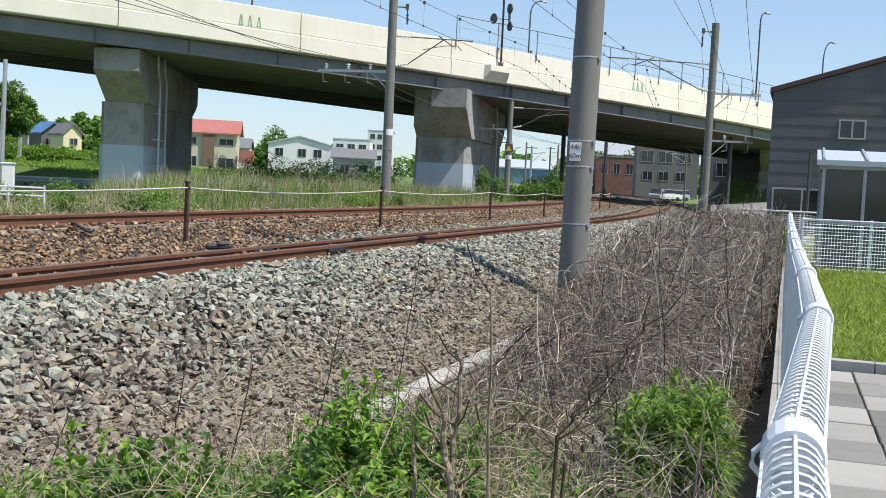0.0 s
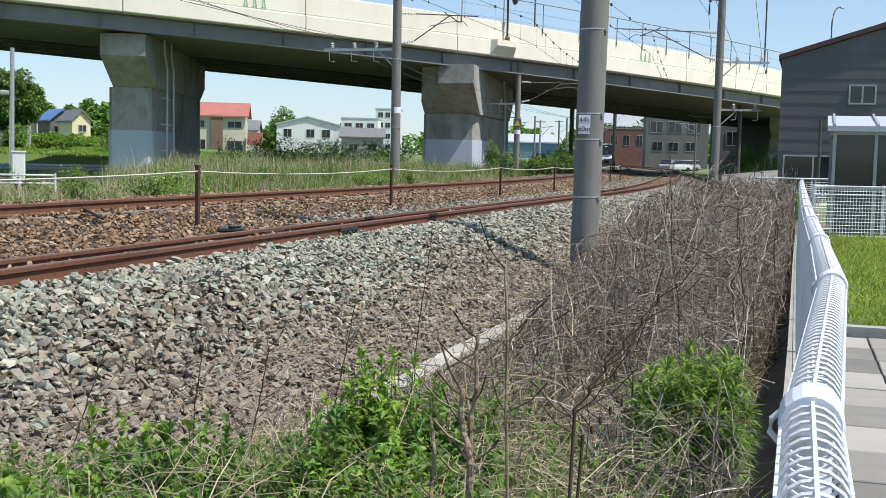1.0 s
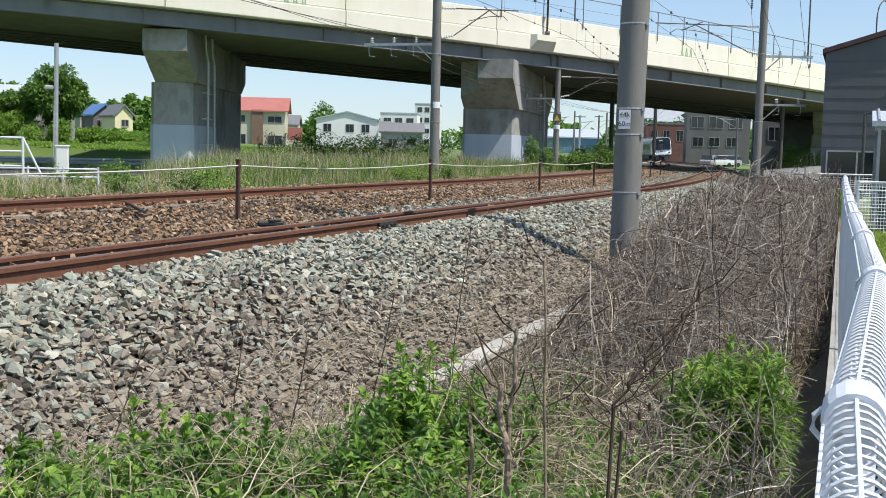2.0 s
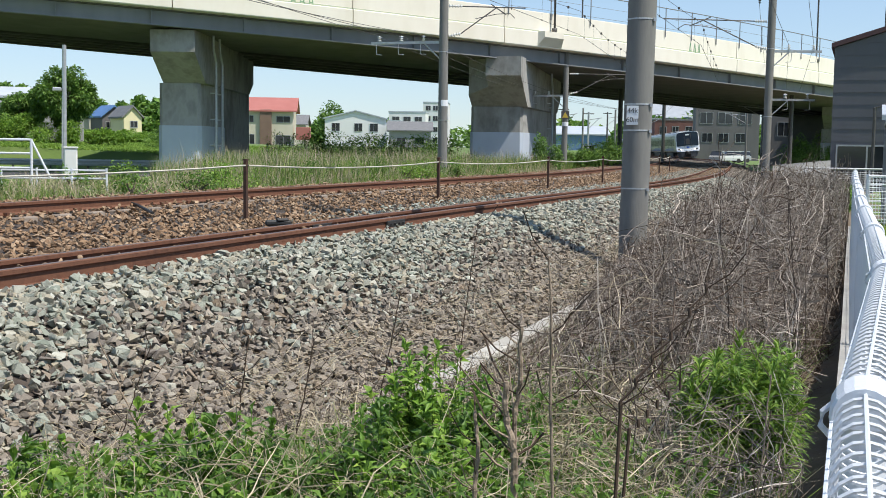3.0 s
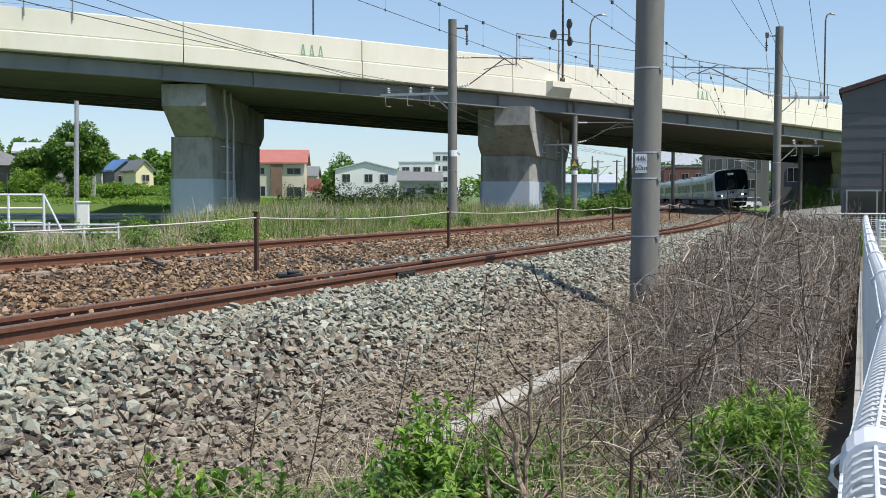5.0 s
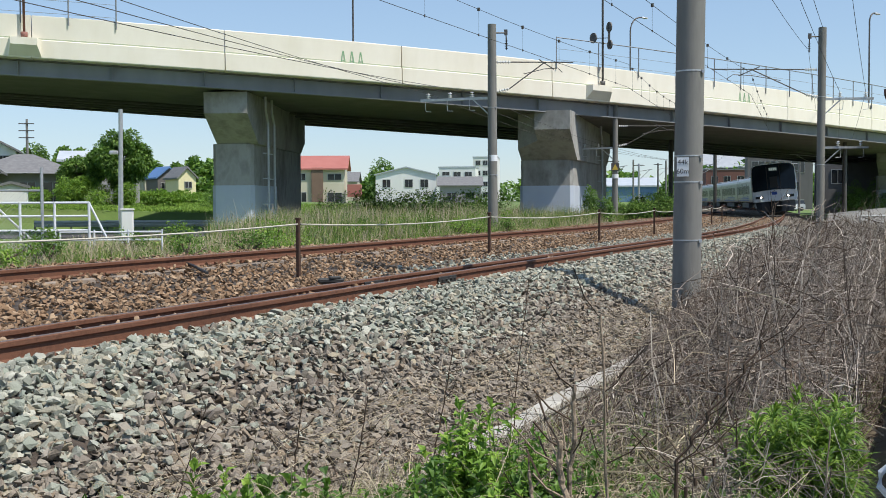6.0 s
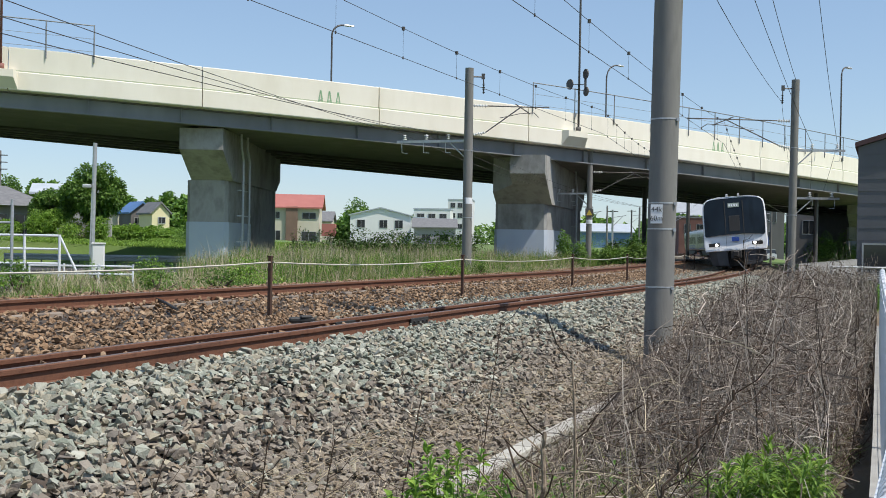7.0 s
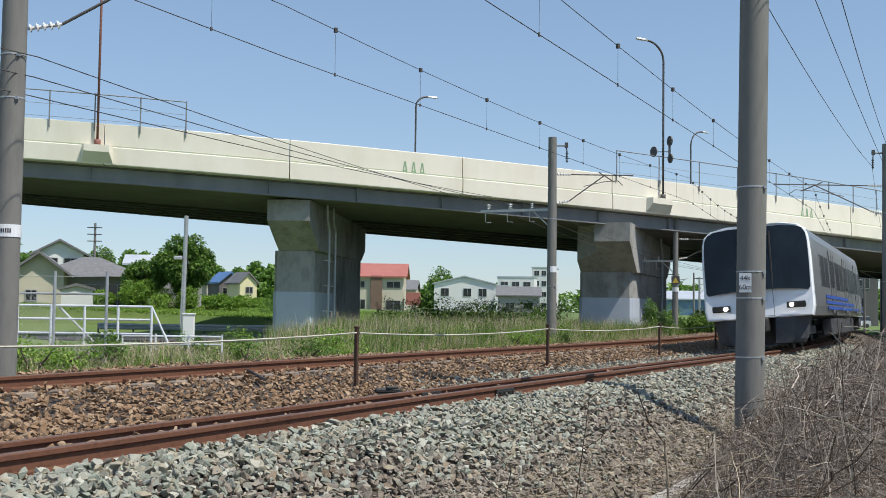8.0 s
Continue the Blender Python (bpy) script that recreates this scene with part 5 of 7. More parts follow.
def build_car(front):
    """A car in its own space: y forward, origin at rail level under its middle."""
    c = thing("train_car", "stainless commuter train car with white cab front and dark windscreen" if front else "stainless commuter train car with dark windows and blue marks", "train car", group="cars of the train")
    HL = 10.0
    bm = nb()
    y1 = HL - (0.55 if front else 0.25)
    loft(bm, [[(x, y, z) for x, z in car_section()] for y in (-HL + 0.25, y1)])
    body = part("body", bm, M_STAINLESS, c)
    # roof gear
    for y, l, w, h in ((-5.5, 3.2, 1.7, 0.16), (1.2, 3.6, 1.7, 0.18), (6.0, 1.2, 1.2, 0.14)):
        bm = nb()
        box(bm, (0, y, 3.5 + h / 2 - 0.03), (w, l, h), 0, 0.05)
        part("roof_unit", bm, M_ROOFTRAIN, c, "grey roof air-conditioning unit")
    # sides
    for sx in (-1, 1):
        X = sx * 1.474
        for y in (-7.3, -1.9, 3.5):
            bm = nb()
            box(bm, (X, y, 1.95), (0.012, 1.5, 1.95), 0, 0.0)
            d = part("door", bm, M_STAINLESS, c)
            for o in (-0.36, 0.36):
                bm = nb()
                box(bm, (X + sx * 0.008, y + o, 2.2), (0.01, 0.5, 0.85))
                part("door_pane", bm, M_TRAINSIDE, d)
            for o in (-0.77, 0, 0.77):
                bm = nb()
                box(bm, (X + sx * 0.007, y + o, 1.95), (0.008, 0.03, 1.95))
                part("door_seam", bm, M_DARKSTEEL, d)
        for y, l in ((-4.6, 3.2), (0.8, 3.2), (6.1, 2.6), (-9.0, 1.1)):
            bm = nb()
            box(bm, (X + sx * 0.004, y, 2.2), (0.014, l, 0.9))
            w = part("window", bm, M_TRAINSIDE, c, "dark tinted side window")
            for k in (-l / 2, 0, l / 2):
                bm = nb()
                box(bm, (X + sx * 0.009, y + k, 2.2), (0.014, 0.06, 0.94))
                part("window_bar", bm, M_STAINLESS, w)
        for kz, (y, l) in enumerate(((-1.0, 14.0), (0.6, 11.5), (2.0, 8.6))):
            bm = nb()
            box(bm, (X + sx * 0.012, y, 1.12 + 0.17 * kz), (0.008, l, 0.1))
            part("blue_stripe", bm, M_TRAINBLUE, c, "blue side stripe")
        bm = nb()
        box(bm, (sx * 1.2, -1, 0.55), (0.3, 9.5, 0.55), 0, 0.03)
        part("underfloor_box", bm, M_SKIRT, c, "dark underfloor equipment")
    for y in (-6.9, 6.9):
        bm = nb()
        for sx in (-1, 1):
            box(bm, (sx * 0.95, y, 0.5), (0.14, 2.9, 0.25), 0, 0.03)
        box(bm, (0, y, 0.52), (1.9, 0.5, 0.25), 0, 0.03)
        bo = part("bogie", bm, M_DARKSTEEL, c)
        for sx in (-1, 1):
            for dy in (-1.05, 1.05):
                bm = nb()
                rod(bm, (sx * 0.50, y + dy, 0.43), (sx * 0.62, y + dy, 0.43), 0.43, n=24)
                rod(bm, (sx * 0.62, y + dy, 0.43), (sx * 0.68, y + dy, 0.43), 0.15, n=12)
                part("wheel", bm, M_DARKSTEEL, bo)
    bm = nb()
    box(bm, (0, -HL + 0.12, 2.0), (1.2, 0.26, 2.2))
    part("gangway", bm, M_BLACK, c)
    if not front:
        bm = nb()
        box(bm, (0, HL - 0.12, 2.0), (1.2, 0.26, 2.2))
        part("gangway", bm, M_BLACK, c)
        return c
    # cab: white shell, raked towards the roof
    def yf(z, x):
        return HL - 0.04 - 0.34 * max(0.0, (z - 0.95) / 2.5) - 0.14 * (abs(x) / 1.47) ** 2

    bm = nb()
    sec = car_section(-0.008)
    loft(bm, [[(x, y1, z) for x, z in sec], [(x, yf(z, x) - 0.04, z) for x, z in sec], [(x * 0.97, yf(z, x), 0.93 + (z - 0.9) * 0.985) for x, z in sec]])
    shell = part("cab_shell", bm, M_TRAINWHITE, c, "white cab front")
    # windscreen: one curved dark panel with rounded top
    bm = nb()
    rows = []
    for z, hw in ((1.70, 1.34), (1.78, 1.40), (2.4, 1.41), (2.9, 1.40), (3.16, 1.37), (3.31, 1.28), (3.39, 1.1), (3.43, 0.7)):
        rows.append([(x, yf(z, x) + 0.022, z - 0.10 * (abs(x) / 1.4) ** 2 * (1 if z < 1.9 else 0)) for x in np.linspace(-hw, hw, 13)])
    loft(bm, rows, closed=False)
    part("windscreen", bm, M_TRAINGLASS, shell, "dark wraparound windscreen")
    bm = nb()
    for sx in (-1, 1):
        box(bm, (sx * 0.42, yf(2.5, 0.42) + 0.0, 2.5), (0.05, 0.07, 1.6), 0, 0.01, rx=0.12)
    box(bm, (0, yf(2.2, 0) + 0.02, 2.2), (0.5, 0.03, 0.75), 0, 0.01, rx=0.12)
    part("door_frame", bm, M_BLACK, shell, "black centre door frame")
    bm = nb()
    box(bm, (0, yf(3.08, 0) + 0.03, 3.08), (0.52, 0.03, 0.2), 0, 0.01, rx=0.12)
    part("destination_display", bm, M_DEST, shell)
    bm = nb()
    for k in (-0.16, -0.05, 0.08, 0.18):
        box(bm, (k, yf(3.08, 0) + 0.05, 3.08), (0.07, 0.01, 0.1), rx=0.12)
    part("display_marks", bm, M_SIGNWHITE, shell, "illegible pale characters")
    for sx in (-1, 1):
        bm = nb()
        box(bm, (sx * 1.0, yf(1.22, 1.0) + 0.012, 1.22), (0.5, 0.03, 0.17), 0, 0.02)
        lh = part("light_housing", bm, M_BLACK, shell, "black lamp housing")
        bm = nb()
        rod(bm, (sx * 0.88, yf(1.22, 0.88) + 0.02, 1.22), (sx * 0.88, yf(1.22, 0.88) + 0.05, 1.22), 0.06, n=16)
        part("headlight", bm, M_HEADLIGHT, lh, "lit headlight")
    bm = nb()
    box(bm, (0, yf(1.45, 0) + 0.01, 1.45), (0.34, 0.02, 0.2), 0, 0.02)
    part("emblem", bm, M_TRAINBLUE, shell, "dark blue emblem plate")
    bm = nb()
    for x in (-0.42, 0.42):
        box(bm, (x, yf(1.3, x) + 0.004, 1.32), (0.012, 0.012, 0.75))
    box(bm, (0, yf(1.0, 0) + 0.004, 0.96), (0.85, 0.012, 0.012))
    part("panel_seam", bm, M_DARKSTEEL, shell)
    bm = nb()
    loft(bm, [[(x * k, y, z) for x, y in ((-1.3, HL - 1.4), (-1.3, HL - 0.75), (-0.9, HL - 0.6), (0.9, HL - 0.6), (1.3, HL - 0.75), (1.3, HL - 1.4))] for z, k in ((0.17, 0.8), (0.95, 1.0))])
    part("underframe", bm, M_BLACK, c, "black underframe behind the skirt")
    for sx in (-1, 1):
        bm = nb()
        loft(bm, [[(sx * x * k, y, z) for x, y in ((0.42, HL - 0.62), (0.42, HL - 0.2), (0.95, HL - 0.24), (1.3, HL - 0.45), (1.3, HL - 0.9))] for z, k in ((0.2, 0.84), (0.3, 0.9), (0.95, 1.0))])
        part("skirt", bm, M_SKIRT, c, "dark blue-grey front skirt")
    bm = nb()
    box(bm, (0, HL - 0.1, 0.72), (0.5, 0.55, 0.42), 0, 0.05)
    box(bm, (0, HL + 0.08, 0.74), (0.28, 0.3, 0.3), 0, 0.05)
    part("coupler", bm, M_BLACK, c)
    bm = nb()
    for x in (-0.25, 0.3):
        box(bm, (x, HL - 0.8, 3.56), (0.1, 0.2, 0.18), 0, 0.02)
    part("antenna", bm, M_GALV, c)
    return c


lead = build_car(True)
mid = build_car(False)
CARS = [lead, mid] + [copy_thing(mid, pose(0, 0, 0)) for _ in range(4)]


# ---- stones of the ballast ----
def hulls(n, seed):
    rng = random.Random(seed)
    out = []
    for _ in range(n):
        bm = nb()
        sx, sy, sz = rng.uniform(0.75, 1.25), rng.uniform(0.6, 1.0), rng.uniform(0.45, 0.8)
        for _ in range(9):
            v = Vector((rng.gauss(0, 1), rng.gauss(0, 1), rng.gauss(0, 1))).normalized()
            bm.verts.new((v.x * sx, v.y * sy, v.z * sz))
        r = bmesh.ops.convex_hull(bm, input=bm.verts)
        bmesh.ops.delete(bm, geom=[e for e in r["geom_interior"] if isinstance(e, bmesh.types.BMVert)], context="VERTS")
        bmesh.ops.triangulate(bm, faces=bm.faces)
        bm.verts.index_update()
        out.append((np.array([v.co[:] for v in bm.verts]), np.array([[v.index for v in f.verts] for f in bm.faces])))
        bm.free()
    return out


HULLS = hulls(24, 5)


def rand_rot(rng, n):
    q = rng.normal(size=(n, 4))
    q /= np.linalg.norm(q, axis=1, keepdims=True)
    w, x, y, z = q.T
    return np.stack([np.stack([1 - 2 * (y * y + z * z), 2 * (x * y - z * w), 2 * (x * z + y * w)], -1),
                     np.stack([2 * (x * y + z * w), 1 - 2 * (x * x + z * z), 2 * (y * z - x * w)], -1),
                     np.stack([2 * (x * z - y * w), 2 * (y * z + x * w), 1 - 2 * (x * x + y * y)], -1)], -2)


def stones(name, label, pos, size, mat, seed):
    rng = np.random.default_rng(seed)
    Vs, Fs, o = [], [], 0
    kind = rng.integers(0, len(HULLS), len(pos))
    for k, (hv, hf) in enumerate(HULLS):
        idx = np.where(kind == k)[0]
        if not len(idx):
            continue
        R = rand_rot(rng, len(idx))
        v = np.einsum("nij,vj->nvi", R, hv) * size[idx, None, None]
        v[..., 2] *= 0.8
        v += pos[idx, None, :]
        Vs.append(v.reshape(-1, 3))
        Fs.append((hf[None] + (np.arange(len(idx)) * len(hv))[:, None, None]).reshape(-1, 3) + o)
        o += v.shape[0] * v.shape[1]
    ob = new(name, mesh_np(name, np.concatenate(Vs), np.concatenate(Fs), mat))
    return tagged(ob, label, "ballast", kind="stuff")


def scatter(rng, n, s0, s1, u0, u1, lift=0.0, power=1.0):
    s = s0 + (s1 - s0) * rng.random(n) ** power
    u = rng.uniform(u0, u1, n)
    x, y = at_np(s, u)
    return np.stack([x, y, bed_z(u) + lift + rng.normal(0, 0.019, n)], 1), s, u


def build_ballast():
    rng = np.random.default_rng(11)
    # shoulder towards the camera: fresh grey above, dun below
    P, s, u = scatter(rng, 44000, -10, 34, 0.66, 3.15, -0.004, 1.35)
    sz = 0.024 + 0.044 * rng.random(len(P)) ** 1.3
    mix = rng.random(len(P)) < np.clip((u - 1.25 + 0.35 * np.sin(s * 0.9)) / 1.2, 0.06, 0.93)
    keep = np.ones(len(P), bool)
    one = np.where((s > -6.6) & (s < -4.2) & (u > 0.8) & (u < 2.4))[0][:300]
    keep[one] = False
    parts = []
    for k, (hv, hf) in enumerate(HULLS):
        parts.append(mesh_np("stone", hv * np.array([1, 1, 0.9]), hf, M_STONE_ONE))
    for n_, i in enumerate(one):
        ob = new("stone", parts[n_ % len(parts)])
        ob.matrix_basis = Matrix.LocRotScale(Vector(P[i]), Euler(rng.uniform(0, 6.28, 3)), Vector([float(sz[i])] * 3))
        ob.parent = BED
    P, sz, mix = P[keep], sz[keep], mix[keep]
    stones("grey_ballast", "fresh grey-green crushed stone ballast", P[~mix], sz[~mix], M_STONE_GREY, 1)
    stones("dun_ballast", "brownish grey crushed stone at the ballast foot", P[mix], sz[mix], M_STONE_DUN, 2)
    # between and beyond the tracks: rust-stained, with a pale band behind the near track
    P, s, u = scatter(rng, 46000, -6, 62, -6.6, 0.46, 0.0, 1.3)
    ok = (np.abs(np.abs(u) - 0.5655) > 0.09) & (np.abs(np.abs(u - T2) - 0.5655) > 0.09)
    P, s, u = P[ok], s[ok], u[ok]
    sz = rng.uniform(0.028, 0.058, len(P))
    pale = (u > -1.9) & (u < -0.7) & (s > 3.5 + rng.normal(0, 0.8, len(P))) & (rng.random(len(P)) < 0.75)
    stones("rust_ballast", "rust-stained brown crushed stone between the tracks", P[~pale], sz[~pale], M_STONE_RUST, 3)
    stones("pale_ballast", "pale new crushed stone beside the near track", P[pale], sz[pale], M_STONE_GREY, 4)
    P, s, u = scatter(rng, 13000, -9, 24, 2.0, 3.08, 0.004, 1.3)
    stones("foot_ballast", "small brownish stones at the ballast foot", P, rng.uniform(0.018, 0.042, len(P)), M_STONE_DUN, 6)
    P, s, u = scatter(rng, 22000, 34, 130, -6.4, 2.9, 0.0, 1.2)
    ok = (np.abs(np.abs(u) - 0.5655) > 0.1) & (np.abs(np.abs(u - T2) - 0.5655) > 0.1)
    stones("far_ballast", "brownish ballast of the tracks farther off", P[ok], rng.uniform(0.03, 0.06, ok.sum()), M_STONE_DUN, 5)


build_ballast()
q = Vector((-3.03, 14.8, -0.02))
bm = nb()
box(bm, q + Vector((0, 0, 0.035)), (0.34, 0.16, 0.07), 0.25, 0.02)
box(bm, q + Vector((0.06, -0.02, 0.075)), (0.16, 0.1, 0.04), 0.4, 0.012)
single("cable_box", bm, M_BLACK, "small black track-side cable box on the ballast", "cable box")


# ---- plants ----
def stems_mesh(name, pts, rad, mat):
    """pts: N x K x 3, rad: N; thin three-sided tapering stems."""
    N_, K, _ = pts.shape
    d = np.gradient(pts, axis=1)
    d /= np.linalg.norm(d, axis=2, keepdims=True) + 1e-9
    ref = np.where(np.abs(d[..., 2:3]) > 0.9, np.array([1.0, 0, 0]), np.array([0, 0, 1.0]))
    a = np.cross(d, ref)
    a /= np.linalg.norm(a, axis=2, keepdims=True) + 1e-9
    b = np.cross(d, a)
    tap = np.linspace(1, 0.45, K)[None, :, None]
    V = np.stack([pts + (a * math.cos(w) + b * math.sin(w)) * rad[:, None, None] * tap for w in (0, 2.094, 4.189)], 2).reshape(-1, 3)
    base = (np.arange(N_)[:, None, None] * K + np.arange(K - 1)[None, :, None]) * 3
    k = np.arange(3)[None, None, :]
    F = np.stack([base + k, base + (k + 1) % 3, base + 3 + (k + 1) % 3, base + 3 + k], -1).reshape(-1, 4)
    return mesh_np(name, V, F, mat)


def blades_mesh(name, base, height, lean, width, mat, rng, K=3):
    """Curved grass blades: base N x 3, height, lean N x 2."""
    n = len(base)
    t = np.linspace(0, 1, K + 1)[None, :, None]
    c = base[:, None, :] + np.concatenate([lean[:, None, :] * t ** 1.8, height[:, None, None] * (t - 0.18 * t ** 3)], 2)
    ang = rng.uniform(0, math.pi, n)
    side = np.stack([np.cos(ang), np.sin(ang), np.zeros(n)], 1)[:, None, :] * width[:, None, None] * (1 - 0.92 * t ** 1.5)
    V = np.stack([c - side, c + side], 2).reshape(-1, 3)
    b = (np.arange(n)[:, None] * (K + 1) + np.arange(K)[None, :]) * 2
    F = np.stack([b, b + 1, b + 3, b + 2], -1).reshape(-1, 4)
    return mesh_np(name, V, F, mat)


def leaves_mesh(name, base, dirs, length, width, mat, rng, droop=0.25):
    """Folded lance leaves of two halves, each bent once."""
    n = len(base)
    d = dirs / (np.linalg.norm(dirs, axis=1, keepdims=True) + 1e-9)
    side = np.cross(d, np.array([0, 0, 1.0]) + rng.normal(0, 0.25, (n, 3)))
    side /= np.linalg.norm(side, axis=1, keepdims=True) + 1e-9
    up = np.cross(side, d)
    L_, W_ = length[:, None], width[:, None]
    midp = base + d * L_ * 0.45 + up * L_ * 0.05
    tip = base + d * L_ - up * 0 - np.array([0, 0, 1.0]) * L_ * droop
    l, r = midp + side * W_ + up * W_ * 0.35, midp - side * W_ + up * W_ * 0.35
    V = np.stack([base, l, midp, r, tip], 1).reshape(-1, 3)
    k = np.arange(n)[:, None] * 5
    F = np.concatenate([k + np.array([[0, 2, 1]]), k + np.array([[0, 3, 2]]), k + np.array([[1, 2, 4]]), k + np.array([[2, 3, 4]])])
    return mesh_np(name, V, F, mat)


def put(name, me, label, category):
    return tagged(new(name, me), label, category, kind="stuff")


def fence_off(x, y):
    return (x - FX) * math.cos(FH) - (y - FY) * math.sin(FH)


def track_u(x, y):
    cx, ch = np.interp(y, LINE[:, 2], LINE[:, 1]), np.interp(y, LINE[:, 2], LINE[:, 3])
    return (x - cx) * np.cos(ch)


def brush_top(x, y):
    """Height of the brush: a mass that climbs from the ballast foot towards the fence."""
    az = np.degrees(np.arctan2(x, y))
    slope = np.interp(az, [-12, -6, 0, 2, 4, 5.7, 8, 10, 13, 18], [0.25, 0.23, 0.195, 0.168, 0.128, 0.094, 0.058, 0.036, 0.020, 0.016])
    d = np.hypot(x, y)
    return 1.04 - d * np.where(d < 5.6, np.maximum(slope, np.interp(d, [3, 5.6], [0.30, 0.17])), slope)


def build_brush():
    """Dead brown brush between the trough and the fence."""
    rng = np.random.default_rng(21)

    def roots(n, s0, s1, f0, f1, power=1.0):
        s = s0 + (s1 - s0) * rng.random(n) ** power
        f = rng.uniform(f0, f1, n)
        x, y = FX + s * math.sin(FH) + f * math.cos(FH), FY + s * math.cos(FH) - f * math.sin(FH)
        ok = (track_u(x, y) > np.where(y > 7.5, 2.95, 3.35)) & (f < -0.34 * np.clip((11 - s) / 2, 0, 1) - 0.1)
        return x[ok], y[ok]

    def grow(x, y, z, L_, tilt, curl, K, drop=0.1, bias=(0, 0)):
        n = len(x)
        ang = rng.uniform(0, 2 * math.pi, n)
        d = np.stack([np.cos(ang) * np.sin(tilt) + bias[0], np.sin(ang) * np.sin(tilt) + bias[1], np.cos(tilt)], 1)
        d /= np.linalg.norm(d, axis=1, keepdims=True)
        P = [np.stack([x, y, z], 1)]
        for k in range(K - 1):
            P.append(P[-1] + d * (L_ / (K - 1))[:, None])
            d = d + rng.normal(0, curl, (n, 3)) + np.array([0, 0, -drop])
            d /= np.linalg.norm(d, axis=1, keepdims=True)
        P = np.stack(P, 1)
        lim = brush_top(P[..., 0], P[..., 1]) + rng.normal(0.0, 0.13, (n, 1))
        over = (P[..., 2] - lim).max(1)
        rise = np.maximum(P[..., 2].max(1) - P[:, 0, 2], 0.05)
        f_ = np.where(over > 0, np.clip(1 - over / rise, 0.12, 1), 1.0)
        P = P[:, :1] + (P - P[:, :1]) * f_[:, None, None]
        fo = fence_off(P[..., 0], P[..., 1])
        along = P[..., 0] * math.sin(FH) + P[..., 1] * math.cos(FH)
        push = np.maximum(0, fo + np.interp(along, [2.5, 4.0, 8.0, 12.0], [0.1, 0.30, 0.26, 0.08])) * rng.uniform(1.0, 2.6, (n, 1))
        P[..., 0] -= push * math.cos(FH)
        P[..., 1] += push * math.sin(FH)
        return P

    # upright stems, leaning over
    x, y = roots(9200, 4.9, 30, -4.1, -0.2, 1.25)
    top = brush_top(x, y)
    z = np.maximum(ground_z(x, y), np.where(track_u(x, y) < 3.3, bed_z(track_u(x, y)), -2))
    ok = (top - z > 0.3) & (y > 5.0 + 0.7 * np.clip((-fence_off(x, y) - 0.7) / 1.4, 0, 1))
    x, y, z, top = x[ok], y[ok], z[ok], top[ok]
    n = len(x)
    P = grow(x, y, z, (top - z) * rng.uniform(0.85, 1.4, n), np.abs(rng.normal(0.28, 0.36, n)), 0.13, 7, 0.015, (np.where(fence_off(x, y) > -1.0, -0.35, 0.25), 0.0))
    put("dead_brush", stems_mesh("dead_brush", P, 0.0018 + 0.004 * rng.random(n) ** 1.8, M_DRY), "tangled dead brown brush along the fence", "brush")
    # arching branches that cross the mass in all directions
    m = 25000
    rep = rng.integers(0, len(P), m)
    kk = rng.integers(2, 7, m)
    b = P[rep, kk]
    Q = grow(b[:, 0], b[:, 1], b[:, 2], rng.uniform(0.15, 0.7, m), np.abs(rng.normal(1.1, 0.55, m)), 0.32, 5, 0.10)
    rb = 0.0015 + 0.003 * rng.random(m) ** 1.8
    put("dead_branches", stems_mesh("dead_branches", Q[:14500], rb[:14500], M_DRY), "arching dead branches of the brush", "brush")
    # darker copies of the same branches give the mass its shaded depth
    put("dark_branches", stems_mesh("dark_branches", Q[14500:], rb[14500:], M_DRYDARK), "dead branches coloured dark for the brush's shaded depth", "brush")
    # fallen stems lying across one another in layers
    m = 11000
    rep = rng.integers(0, len(P), m)
    b = P[rep, rng.integers(1, 6, m)]
    L_ = rng.uniform(0.25, 0.85, m)
    w = rng.normal(0.12, 0.5, m) + math.pi * (rng.random(m) < 0.5)
    d = np.stack([np.cos(w), np.sin(w), rng.normal(0.05, 0.2, m)], 1)
    t = np.linspace(-0.5, 0.5, 6)[None, :, None]
    F = b[:, None, :] + d[:, None, :] * t * L_[:, None, None] + rng.normal(0, 0.02, (m, 6, 3))
    F[..., 2] -= (t[..., 0] ** 2) * rng.uniform(-0.1, 0.3, (m, 1))
    F[..., 2] = np.minimum(F[..., 2], brush_top(F[..., 0], F[..., 1]) + rng.normal(-0.05, 0.06, (m, 1)))
    F[..., 2] = np.maximum(F[..., 2], np.where(track_u(F[..., 0], F[..., 1]) < 3.3, -0.7, -0.93))
    keep = (fence_off(F[..., 0], F[..., 1]).max(1) < -0.12) & (track_u(F[..., 0], F[..., 1]).min(1) > 2.7)
    rf = 0.0018 + 0.004 * rng.random(m) ** 1.7
    put("fallen_stems", stems_mesh("fallen_stems", F[keep], rf[keep], M_FALLEN), "fallen dead stems lying across one another", "brush")
    # matted dead stems near the ground, shade under the brush put into their colour
    x, y = roots(7500, 4.6, 24, -3.7, -0.15, 1.3)
    n = len(x)
    P = grow(x, y, ground_z(x, y) + 0.05, rng.uniform(0.5, 1.2, n), np.abs(rng.normal(1.25, 0.3, n)), 0.3, 6, 0.05)
    P[..., 2] = np.maximum(P[..., 2], ground_z(P[..., 0], P[..., 1]) + 0.02)
    put("dead_mat", stems_mesh("dead_mat", P, rng.uniform(0.0025, 0.005, n), M_DRYDARK), "matted dead stems near the ground, coloured dark for shade", "brush")
